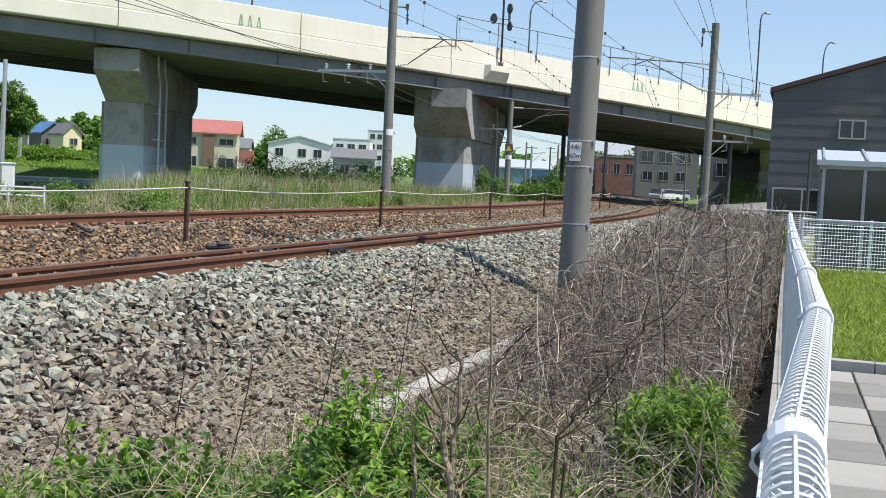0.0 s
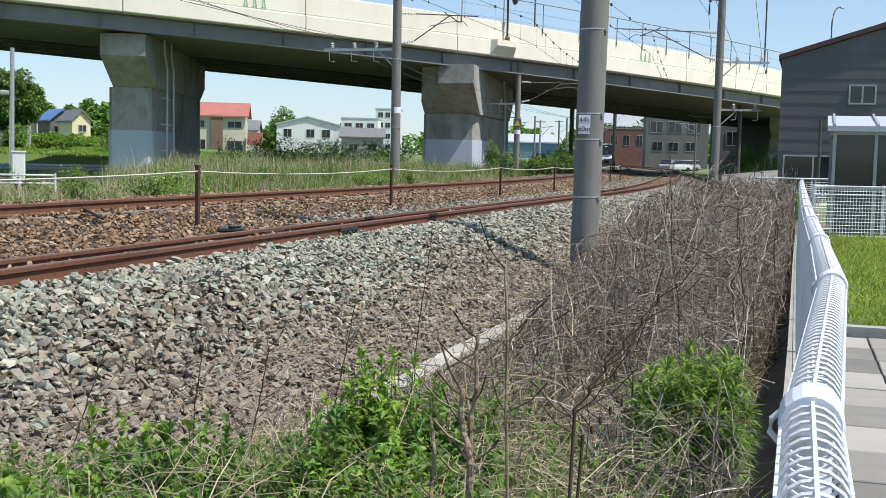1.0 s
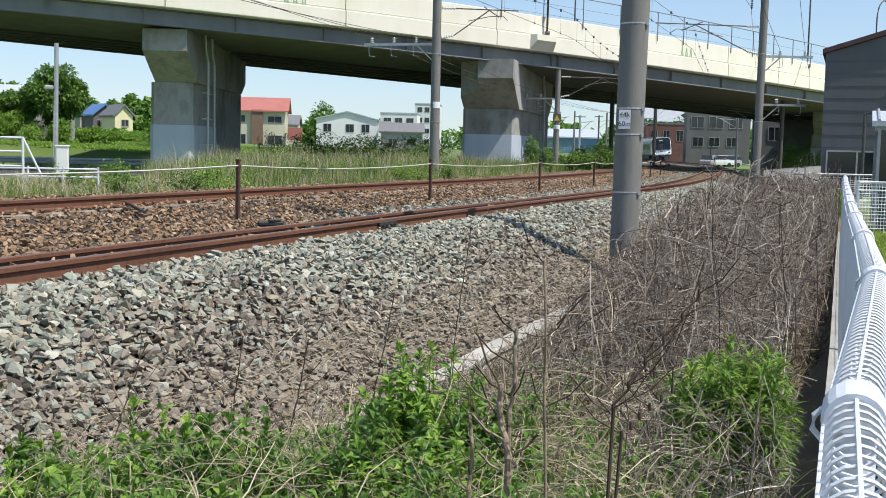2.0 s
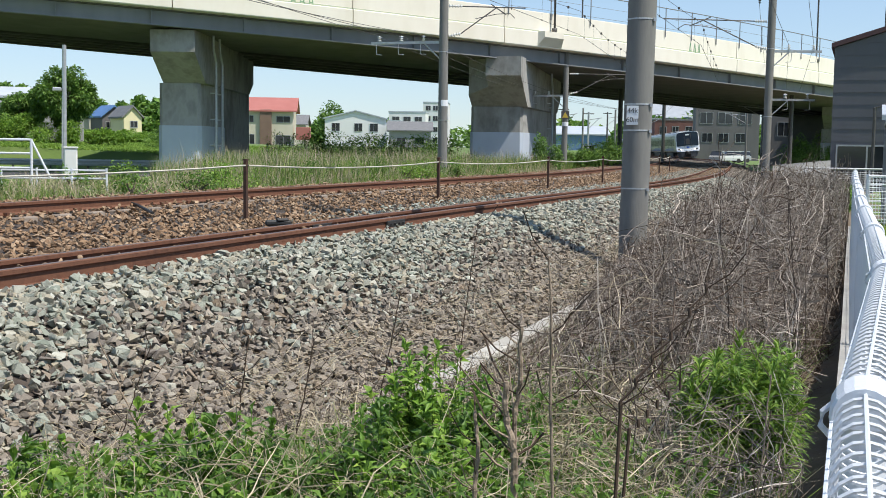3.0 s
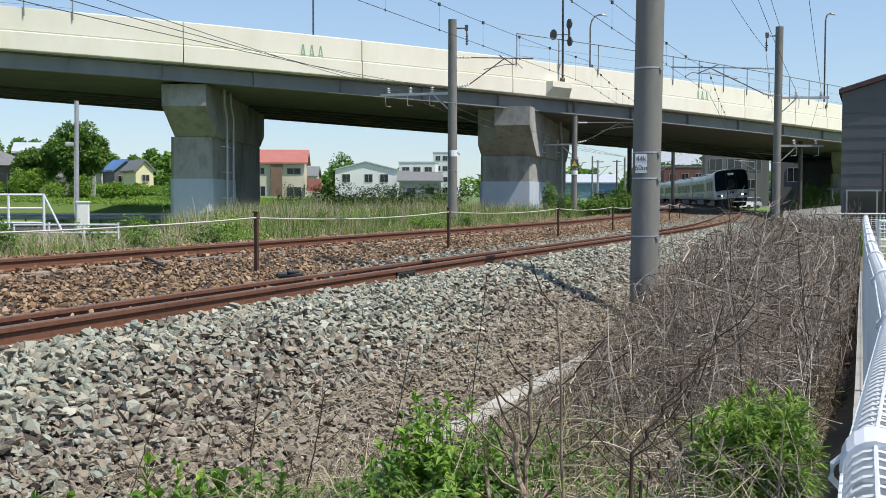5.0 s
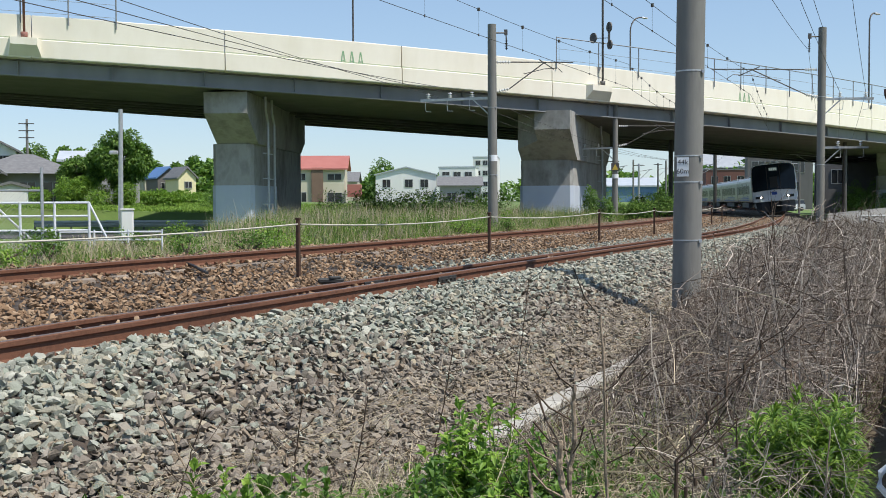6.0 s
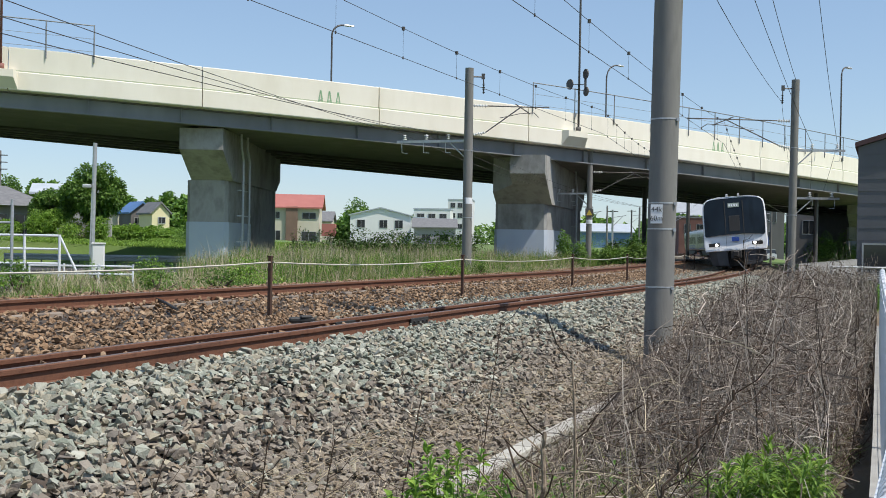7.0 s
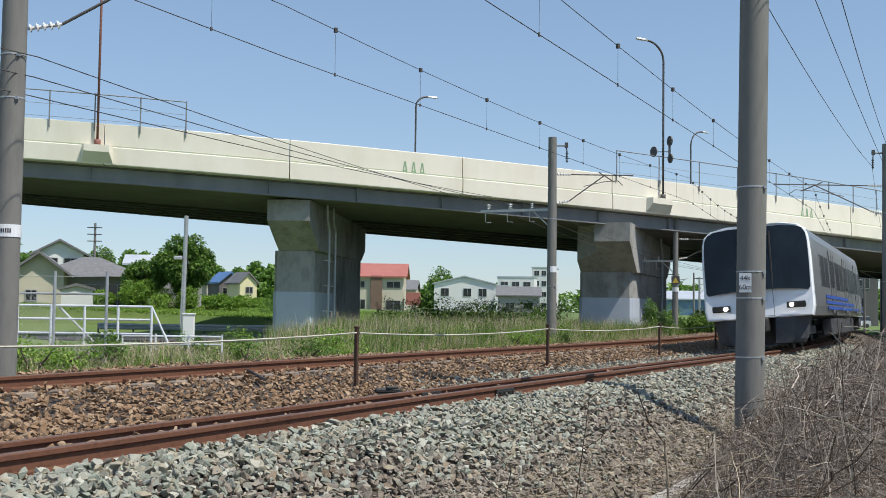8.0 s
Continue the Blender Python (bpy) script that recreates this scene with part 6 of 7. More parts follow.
    # straw stalks among the weeds, upright and fallen over
    x, y = roots(2900, 1.6, 6.4, -3.7, -0.42)
    n = len(x)
    P = grow(x, y, ground_z(x, y), rng.uniform(0.5, 1.35, n), np.abs(rng.normal(0.45, 0.5, n)), 0.16, 6, 0.10)
    put("straw_stems", stems_mesh("straw_stems", P, 0.0014 + 0.0036 * rng.random(n) ** 2.5, M_STRAW), "pale dry straw stalks among weeds", "dry grass")
    x, y = roots(1300, 3.0, 5.6, -3.3, -0.5)
    n = len(x)
    zt = brush_top(x, y) - rng.uniform(0.02, 0.3, n)
    w = rng.uniform(0, 2 * math.pi, n)
    d = np.stack([np.cos(w), np.sin(w), rng.normal(0.25, 0.45, n)], 1)
    L_ = rng.uniform(0.15, 0.6, n)
    t = np.linspace(-0.5, 0.5, 5)[None, :, None]
    F = np.stack([x, y, zt], 1)[:, None, :] + d[:, None, :] * t * L_[:, None, None] + rng.normal(0, 0.008, (n, 5, 3))
    F[..., 2] -= t[..., 0] ** 2 * rng.uniform(0, 0.5, (n, 1))
    put("bent_straw", stems_mesh("bent_straw", F, 0.0012 + 0.0026 * rng.random(n) ** 2, M_STRAW), "bent straw caught on top of the weeds", "dry grass")
    # grey twigs tangled under the tall weeds
    n = 900
    b = np.stack([rng.uniform(0.45, 1.25, n), rng.uniform(3.7, 4.6, n), rng.uniform(-0.6, 0.06, n)], 1)
    ok = fence_off(b[:, 0], b[:, 1]) < -0.2
    b, n = b[ok], int(ok.sum())
    d = rng.normal(0, 1, (n, 3)) * np.array([1, 0.6, 0.8])
    d /= np.linalg.norm(d, axis=1, keepdims=True)
    t = np.linspace(-0.5, 0.5, 5)[None, :, None]
    F = b[:, None, :] + d[:, None, :] * t * rng.uniform(0.12, 0.5, n)[:, None, None] + rng.normal(0, 0.012, (n, 5, 3))
    F[..., 0] -= np.maximum(0, fence_off(F[..., 0], F[..., 1]) + 0.16)
    put("grey_twigs", stems_mesh("grey_twigs", F, 0.001 + 0.0025 * rng.random(n) ** 2, M_DRY), "tangled grey dead twigs under the weeds", "brush")
    # single bare stalks: foot, knee, tip, radius at the foot
    for k, (foot, knee, tip, r0, mat) in enumerate((
            ((0.05, 3.2), (0.02, 3.2, 0.10), (-0.005, 3.2, 0.36), 0.013, M_STALK), ((0.03, 3.22), (0.025, 3.22, 0.28), (0.04, 3.2, 0.52), 0.009, M_STALK),
            ((-0.09, 3.2), (-0.085, 3.2, 0.05), (-0.088, 3.2, 0.27), 0.008, M_STALK), ((0.16, 3.2), (0.13, 3.2, 0.2), (0.11, 3.2, 0.72), 0.0055, M_STALK),
            ((0.28, 3.2), (0.32, 3.2, 0.31), (0.55, 3.2, 0.65), 0.0065, M_DRYDARK), ((0.29, 3.25), (0.35, 3.25, 0.22), (0.50, 3.3, 0.35), 0.006, M_DRYDARK),
            ((-1.60, 5.2), (-1.68, 5.2, -0.46), (-1.93, 5.2, 0.11), 0.007, M_STALK), ((-1.27, 5.2), (-1.25, 5.2, -0.14), (-1.21, 5.2, 0.13), 0.004, M_DRYDARK),
            ((-1.0, 5.2), (-0.98, 5.2, -0.3), (-0.90, 5.2, 0.13), 0.0045, M_DRYDARK), ((-0.62, 5.2), (-0.6, 5.2, -0.2), (-0.5, 5.2, 0.36), 0.004, M_DRYDARK),
            ((-0.28, 6.4), (-0.26, 6.4, -0.1), (-0.18, 6.4, 0.6), 0.004, M_DRYDARK), ((-1.75, 5.0), (-1.8, 5.0, -0.45), (-1.62, 5.0, 0.12), 0.004, M_DRYDARK),
            ((1.55, 9.0), (1.58, 9.0, 0.1), (1.66, 9.0, 1.02), 0.005, M_DRYDARK), ((2.0, 10.5), (2.0, 10.5, 0.1), (1.9, 10.5, 1.12), 0.005, M_DRYDARK), ((0.8, 3.7), (0.82, 3.7, -0.2), (0.86, 3.7, 0.3), 0.004, M_STALK))):
        zb = float(ground_z(*foot))
        st = thing("dead_stalk", "bare dead weed stalk with side twigs", "dead stalk", (*foot, zb), group="dead stalks")
        a, b_, c = Vector((*foot, zb - 0.02)), Vector(knee), Vector(tip)
        pts = [a.lerp(b_, t) for t in (0, 0.35, 0.7)] + [b_.lerp(c, t) for t in (0, 0.2, 0.4, 0.6, 0.8, 1.0)]
        for j, q in enumerate(pts[1:], 1):
            q += Vector((0.6 * r0 * math.sin(5.1 * j + k), 0.6 * r0 * math.cos(4.3 * j + k), 0))
        bm = nb()
        loft(bm, [[q + Vector((math.cos(w), math.sin(w), 0)) * r0 * (1 - 0.05 * j) * g for w in np.linspace(0, 2 * math.pi, 7, endpoint=False)]
                  for j, q0 in enumerate(pts) for q, g in ((q0 - Vector((0, 0, 0.012)), 1.0), (q0, 1.3), (q0 + Vector((0, 0, 0.012)), 0.97))])
        part("stem", bm, mat, st)
        for j in range(8):
            q = pts[3 + j % 6]
            w = rng.uniform(0, 2 * math.pi)
            L_ = rng.uniform(0.06, 0.2)
            bm = nb()
            tube(bm, [q, q + Vector((math.cos(w) * L_ * 0.6, math.sin(w) * L_ * 0.6, L_ * 0.35)), q + Vector((math.cos(w) * L_, math.sin(w) * L_, L_ * 0.8))], max(0.0018, r0 * 0.28), 4)
            part("twig", bm, M_DRYDARK if j % 2 else mat, st)
    # dry litter on the lower ballast
    n = 2600
    s = rng.uniform(-8, 6, n)
    u = rng.uniform(2.3, 3.6, n)
    x, y = at_np(s, u)
    z = bed_z(u) + 0.03
    a = rng.uniform(0, 2 * math.pi, n)
    d = np.stack([np.cos(a), np.sin(a), rng.uniform(0.0, 0.6, n)], 1)
    L_ = rng.uniform(0.1, 0.4, n)[:, None]
    b = np.stack([x, y, z], 1)
    put("dry_litter", stems_mesh("dry_litter", np.stack([b, b + d * L_ * 0.5, b + d * L_ + np.array([0, 0, -0.03])], 1), rng.uniform(0.0012, 0.0026, n), M_STRAW), "dry grass litter on the ballast foot", "dry grass")


build_brush()


def leafy_clump(name, label, cx, cy, rad, z1, n_stem, mat, seed, leaf=(0.05, 0.10), wid=(0.007, 0.013), per=34, spread=0.25, flat=0.0, rise=(0.0, 0.9), low=0.3):
    """An upright leafy weed clump: stems with leaves up their length."""
    rng = np.random.default_rng(seed)
    a, rr = rng.uniform(0, 2 * math.pi, n_stem), rad * np.sqrt(rng.random(n_stem))
    x, y = cx + rr * np.cos(a), cy + rr * np.sin(a)
    zb = ground_z(x, y)
    H = (z1 - zb) * (1.02 - (0.5 - 0.38 * flat) * (rr / rad) ** 2) * rng.uniform(0.6 + 0.26 * flat, 1.0, n_stem)
    lean = np.stack([np.cos(a), np.sin(a)], 1) * (spread * rr / rad * H)[:, None] + rng.normal(0, 0.05, (n_stem, 2))
    t = np.linspace(0, 1, 5)
    P = np.stack([np.stack([x[:, None] + lean[:, :1] * t ** 1.5, y[:, None] + lean[:, 1:] * t ** 1.5, zb[:, None] + H[:, None] * t], -1)], 0)[0]
    cl = thing(name, label, "weeds", (cx, cy, float(ground_z(cx, cy))))
    loc = np.array(ROOT[cl])
    ob = new("stem", stems_mesh("stem", P - loc, rng.uniform(0.002, 0.0035, n_stem), M_LEAF))
    ob.parent = cl
    tagged(ob, kind="stuff")
    n = n_stem * per
    si = np.repeat(np.arange(n_stem), per)
    tt = rng.uniform(low, 1.0, n) ** 0.8
    b = np.stack([x[si] + lean[si, 0] * tt ** 1.5, y[si] + lean[si, 1] * tt ** 1.5, zb[si] + H[si] * tt], 1)
    az = rng.uniform(0, 2 * math.pi, n)
    el = rng.uniform(*rise, n) + 0.5 * (tt > 0.96)
    d = np.stack([np.cos(az) * np.cos(el), np.sin(az) * np.cos(el), np.sin(el)], 1)
    ob = new("foliage", leaves_mesh("foliage", b - loc, d, rng.uniform(*leaf, n), rng.uniform(*wid, n), mat, rng))
    ob.parent = cl
    tagged(ob, kind="stuff")
    return cl


G1 = "bright green narrow-leaved weed clump by the fence"
for x, y, rad, zt, seed in ((0.82, 4.62, 0.10, 0.24, 61), (0.99, 4.55, 0.10, 0.27, 62), (1.09, 4.66, 0.09, 0.265, 72), (0.95, 4.82, 0.13, 0.30, 73)):
    leafy_clump("goldenrod_clump", G1, x, y, rad, zt, 24, M_GOLDEN, seed, (0.06, 0.11), (0.0045, 0.008), per=64, spread=0.08, flat=0.7, rise=(-0.45, 0.7), low=0.80)
G2 = "leafy green weed clump among straw"
for x, y, rad, zt, mat, seed in ((-0.26, 4.3, 0.22, 0.30, M_LEAFBR, 63), (-0.50, 3.95, 0.24, 0.17, M_LEAF, 64), (-0.22, 3.65, 0.26, 0.13, M_LEAFBR, 70), (-0.05, 4.2, 0.16, 0.16, M_LEAF, 74), (-0.42, 4.35, 0.14, 0.20, M_LEAFBR, 75)):
    leafy_clump("weed_clump", G2, x, y, rad, zt, 90, mat, seed, (0.035, 0.075), (0.008, 0.015), per=60, spread=0.12, flat=0.5, rise=(-0.2, 0.8))
G3 = "broad-leaved green weed clump at the ballast foot"
for x, y, rad, zt, mat, seed in ((-1.42, 3.95, 0.22, 0.13, M_LEAFBR, 65), (-1.0, 4.05, 0.20, 0.14, M_LEAF, 66), (-1.25, 3.5, 0.28, 0.0, M_LEAFBR, 71), (-1.72, 3.95, 0.2, 0.0, M_LEAF, 76), (-1.6, 3.6, 0.24, -0.02, M_LEAFBR, 77), (-0.85, 3.6, 0.2, 0.02, M_LEAF, 78), (-1.22, 4.15, 0.16, 0.06, M_LEAFBR, 79)):
    leafy_clump("weed_clump", G3, x, y, rad, zt, 60, mat, seed, (0.045, 0.085), (0.012, 0.021), per=48, spread=0.16, flat=0.35, rise=(-0.1, 1.2))
G4 = "low leafy green weeds among straw"
for x, y, rad, zt, mat, seed in ((0.3, 3.5, 0.3, -0.06, M_LEAFBR, 67), (0.08, 3.7, 0.26, -0.05, M_LEAF, 68), (-0.75, 3.3, 0.26, 0.0, M_LEAFBR, 69), (0.45, 4.6, 0.34, -0.2, M_LEAFBR, 80), (0.62, 4.9, 0.26, -0.2, M_LEAF, 82), (0.6, 3.9, 0.22, -0.08, M_LEAFBR, 83), (0.05, 4.6, 0.26, -0.2, M_LEAF, 84)):
    leafy_clump("weed_clump", G4, x, y, rad, zt, 56, mat, seed, (0.035, 0.065), (0.007, 0.014), per=52, spread=0.12, flat=0.6, rise=(-0.2, 0.7))


def build_grass():
    rng = np.random.default_rng(31)
    # low green undergrowth by the fence
    n = 26000
    s, f = 0.8 + 10 * rng.random(n) ** 1.2, rng.uniform(-3.6, -0.42, n)
    x, y = FX + s * math.sin(FH) + f * math.cos(FH), s * math.cos(FH) - f * math.sin(FH)
    ok = track_u(x, y) > 3.25
    x, y = x[ok], y[ok]
    n = len(x)
    b = np.stack([x, y, ground_z(x, y)], 1)
    put("undergrowth", blades_mesh("undergrowth", b, np.clip(brush_top(x, y) - b[:, 2] - 0.1, 0.12, 0.6) * rng.uniform(0.5, 1.1, n), rng.normal(0, 0.16, (n, 2)), rng.uniform(0.003, 0.007, n), M_GRASS, rng), "green grass and weeds under the brush", "grass")
    m = 13000
    pick = rng.integers(0, len(x), m)
    pick = pick[y[pick] < 6.4]
    m = len(pick)
    b2 = b[pick] + np.concatenate([rng.normal(0, 0.04, (m, 2)), np.zeros((m, 1))], 1)
    h2 = np.clip(brush_top(b2[:, 0], b2[:, 1]) - b2[:, 2] + 0.05, 0.2, 1.1) * rng.uniform(0.6, 1.15, m)
    cut = int(m * 0.4)
    put("long_grass", blades_mesh("long_grass", b2[:cut], h2[:cut], rng.normal(0, 0.22, (cut, 2)), rng.uniform(0.003, 0.0065, cut), M_LAWN, rng, 4), "long bright green grass by the fence", "grass")
    put("straw_blades", blades_mesh("straw_blades", b2[cut:], h2[cut:], rng.normal(0, 0.3, (m - cut, 2)), rng.uniform(0.002, 0.0042, m - cut), M_STRAW, rng, 4), "pale arching straw blades among weeds", "dry grass")
    n = 46000
    pick = rng.integers(0, len(x), n)
    pick = pick[(y[pick] < 5.4) & (np.sin(x[pick] * 5.3 + 1.7) * np.sin(y[pick] * 4.1) + 0.4 * np.sin(x[pick] * 13 + y[pick] * 9) > -0.02)]
    n = len(pick)
    px, py = x[pick] + rng.normal(0, 0.03, n), y[pick] + rng.normal(0, 0.03, n)
    pz = ground_z(px, py)
    b = np.stack([px, py, pz + np.clip(brush_top(px, py) - pz - 0.06, 0.1, 1.2) * rng.uniform(0.25, 1.0, n) ** 0.6], 1)
    d = rng.normal(0, 1, (n, 3)) + np.array([0, 0, 0.6])
    put("weed_leaves", leaves_mesh("weed_leaves", b, d, rng.uniform(0.03, 0.07, n), rng.uniform(0.006, 0.013, n), M_LEAF, rng), "small green weed leaves among the straw", "weeds")
    # verge beyond the far track
    for name, cnt, s0, s1, u0, u1, h0, h1, mat, w in (("verge_grass", 34000, -4, 34, -12.0, -6.9, 0.15, 0.5, M_GRASS, 0.008), ("verge_straw", 14000, -4, 44, -11, -7.1, 0.3, 0.75, M_STRAW, 0.006),
                                                      ("tall_reeds", 34000, 10, 50, -19, -7.4, 0.6, 1.3, M_GRASS, 0.011), ("far_verge", 9000, 40, 95, -12, -6.9, 0.4, 0.9, M_GRASS, 0.016), ("reed_straw", 15000, 6, 50, -19, -8.0, 0.7, 1.6, M_STRAW, 0.008)):
        s, u = rng.uniform(s0, s1, cnt), rng.uniform(u0, u1, cnt)
        x, y = at_np(s, u)
        if name in ("tall_reeds", "reed_straw"):
            keep = x / y > -0.30 + 0.02 * np.sin(y * 2.1)
            x, y, u = x[keep], y[keep], u[keep]
            cnt = len(x)
        b = np.stack([x, y, np.maximum(ground_z(x, y), np.where(u > -9.2, bed_z(u) - 0.03, -9)) - 0.02], 1)
        clump = 0.62 + 0.38 * np.sin(x * 1.7 + 1.3 * np.sin(y * 0.8)) * np.sin(y * 1.3 + x)
        put(name, blades_mesh(name, b, rng.uniform(h0, h1, cnt) * clump, rng.normal(0, 0.16, (cnt, 2)), rng.uniform(0.6, 1.2, cnt) * w, mat, rng), "tall grass and dry stalks beyond the far track", "grass")
    # lawn
    n = 46000
    s, f = rng.uniform(10.68, 24, n), rng.uniform(0.14, 4.6, n)
    x, y = FX + s * math.sin(FH) + f * math.cos(FH), s * math.cos(FH) - f * math.sin(FH)
    put("lawn_grass", blades_mesh("lawn_grass", np.stack([x, y, np.full(n, -0.425)], 1), (0.03 + 0.13 * rng.random(n) ** 2) * (0.75 + 0.5 * np.sin(x * 3.1 + 1.7 * np.sin(y * 2.3)) ** 2), rng.normal(0, 0.09, (n, 2)), rng.uniform(0.004, 0.011, n), M_LAWN, rng, 2), "bright green uncut lawn grass", "lawn")
    # paddy beyond the bridge
    n = 56000
    y = rng.uniform(64.8, 112, n)
    x = rng.uniform(-50, -9, n) * y / 80 * 0.9
    b = np.stack([x, y, ground_z(x, y)], 1)
    put("field_grass", blades_mesh("field_grass", b, rng.uniform(0.08, 0.22, n), rng.normal(0, 0.12, (n, 2)), rng.uniform(0.03, 0.06, n), M_FIELDBLADE, rng, 2), "bright green field grass", "field")


build_grass()


def shrub(x, y, w, h, seed, label="dense dark green shrub", mat=None, n=1600, leaf=0.12):
    rng = np.random.default_rng(seed)
    z = float(ground_z(x, y))
    c = np.stack([rng.normal(0, w * 0.28, 9), rng.normal(0, w * 0.2, 9), rng.uniform(0.25, 0.72, 9) * h], 1)
    k = rng.integers(0, 9, n)
    v = rng.normal(0, 1, (n, 3))
    v /= np.linalg.norm(v, axis=1, keepdims=True)
    b = c[k] + v * (rng.uniform(0.6, 1.05, n)[:, None]) * np.array([w * 0.22, w * 0.22, h * 0.28])
    b[:, 2] = np.maximum(b[:, 2], 0.02)
    s_ = thing("shrub", label, "shrub", (x, y, z), group="shrubs by the railway")
    ob = new("foliage", leaves_mesh("foliage", b, v + rng.normal(0, 0.5, (n, 3)), rng.uniform(0.6, 1.3, n) * leaf, rng.uniform(0.25, 0.45, n) * leaf, mat or M_TREE, rng))
    ob.parent = s_
    bm = nb()
    for j in range(5):
        rod(bm, Vector((x, y, z - 0.05)), Vector((x, y, z)) + Vector(c[j]) * 0.9, 0.03, 0.01, n=5)
    part("stem", bm, M_BARK, s_)


def tree(x, y, w, h, seed, n=4200, leaf=0.28, label="broad leafy green tree"):
    rng = np.random.default_rng(seed)
    z = float(ground_z(x, y))
    t = thing("tree", label, "tree", (x, y, z), group="trees")
    bm = nb()
    top = Vector((x, y, z + h * 0.6))
    tube(bm, [Vector((x, y, z - 0.2)), Vector((x + 0.05 * w, y, z + h * 0.25)), top], 0.05 * w, 8)
    cs = []
    for k in range(34):
        v = rng.normal(0, 1, 3)
        v /= np.linalg.norm(v)
        c = np.array([v[0] * w * 0.34, v[1] * w * 0.34, h * 0.6 + v[2] * h * 0.27])
        cs.append(c)
        if k < 9:
            rod(bm, Vector((x, y, z + h * 0.3)), Vector((x, y, z)) + Vector(c), 0.02 * w, 0.006 * w, n=5)
    part("trunk", bm, M_BARK, t, "brown trunk with limbs")
    cs = np.array(cs)
    k = rng.integers(0, len(cs), n)
    v = rng.normal(0, 1, (n, 3))
    v /= np.linalg.norm(v, axis=1, keepdims=True)
    b = cs[k] + v * rng.uniform(0.55, 1.05, (n, 1)) * np.array([w * 0.15, w * 0.15, h * 0.12]) * rng.uniform(0.7, 1.1, len(cs))[k][:, None]
    ob = new("crown", leaves_mesh("crown", b, v + rng.normal(0, 0.6, (n, 3)), rng.uniform(0.6, 1.3, n) * leaf, rng.uniform(0.25, 0.5, n) * leaf, M_TREE, rng))
    ob.parent = t


tree(-32.3, 81, 5.0, 5.8, 1, 17000, 0.24)
tree(-35.8, 82, 3.6, 3.7, 2, 8000, 0.22)
tree(-37.5, 84, 2.6, 3.2, 3, 1600)
tree(-41, 95, 3, 3.4, 4, 1600)
tree(-47.5, 99, 3.0, 5.4, 6, 2500)
tree(-31.0, 102, 2.8, 1.8, 8, 1200)
tree(-36, 230, 6, 9, 10, 1500, 0.5)
tree(-52, 180, 6, 6, 12, 1500, 0.5)
for k, (x, y, w, h) in enumerate(((-6.6, 59, 3.6, 2.0), (-9, 60, 3.6, 2.1), (-3.8, 60, 3.4, 1.9), (-11.6, 60.5, 3.4, 1.9), (-7.8, 57.5, 3.2, 1.8), (-5.2, 57.5, 3.2, 1.8), (3.9, 62, 1.6, 1.3), (5.6, 66, 3, 1.7), (6.8, 73, 3, 1.8), (1.7, 55, 1.1, 1.9), (-20, 70, 3, 1.4), (-24, 80, 3, 1.4), (23.6, 91.5, 3, 2.8), (25.6, 95, 3.2, 3.2), (27.4, 98, 3.4, 3.6), (22.0, 87, 2.4, 1.8), (15.2, 58, 1.6, 0.9), (24.5, 89, 2.6, 2.2), (8.9, 31.5, 1.0, 0.8), (-1.5, 96, 4, 1.8), (4, 110, 5, 2.4), (10, 118, 4, 1.6))):
    shrub(x, y, w, h, 50 + k, n=1600 if h < 2.5 else 4200)


for k, (x, y, w, h) in enumerate(((-34.5, 79, 3.2, 2.2), (-31.5, 79.5, 3.4, 1.9), (-29.2, 80, 2.6, 1.3), (-37.0, 78.5, 2.4, 1.5), (-33.5, 100, 3.0, 0.9), (-36.8, 101, 3.0, 1.0), (-38.8, 108, 3.2, 1.1), (-42.5, 110, 3.4, 1.3), (-46.5, 112, 4.0, 1.8), (-34.8, 108, 3.0, 1.0))):
    shrub(x, y, w, h, 300 + k, "bushy green hedge plant before the houses", M_LEAFBR, n=2600, leaf=0.2)
rv = random.Random(9)
for k in range(34):
    q = at(rv.uniform(0, 34), rv.uniform(-9.6, -7.2), 0)
    shrub(q.x, q.y, rv.uniform(0.5, 1.1), rv.uniform(0.4, 0.75), 200 + k, "leafy green weed on the railway verge", M_LEAFBR if k % 3 else M_LEAF, 420, 0.07)


def build_far_woods():
    """Low wooded hills on the horizon."""
    rng = np.random.default_rng(41)
    B, D = [], []
    for az0, az1, dist, hh, n in ((-36, -26, 330, 23, 15000), (-26, -17, 360, 24, 18000), (-17, -8, 420, 17, 8000), (-2, 14, 300, 12.5, 6000), (14, 40, 480, 12, 3000), (-12, -2, 500, 15, 3000)):
        a = np.radians(rng.uniform(az0, az1, n))
        hump = 0.62 + 0.13 * np.sin(a * 47 + 1) + 0.09 * np.sin(a * 117 + 1) + 0.05 * np.sin(a * 410)
        z = rng.uniform(0, 1, n) ** 0.8 * hh * hump
        r = dist + rng.uniform(-14, 14, n) + z
        B.append(np.stack([r * np.sin(a), r * np.cos(a), z + 0.5], 1))
        D.append(rng.normal(0, 1, (n, 3)))
    B, D = np.concatenate(B), np.concatenate(D)
    n = len(B)
    put("far_woods", leaves_mesh("far_woods", B, D, rng.uniform(1.1, 2.2, n), rng.uniform(0.5, 1.0, n), M_TREE, rng, 0.0), "distant wooded hills on the horizon", "woods")


build_far_woods()


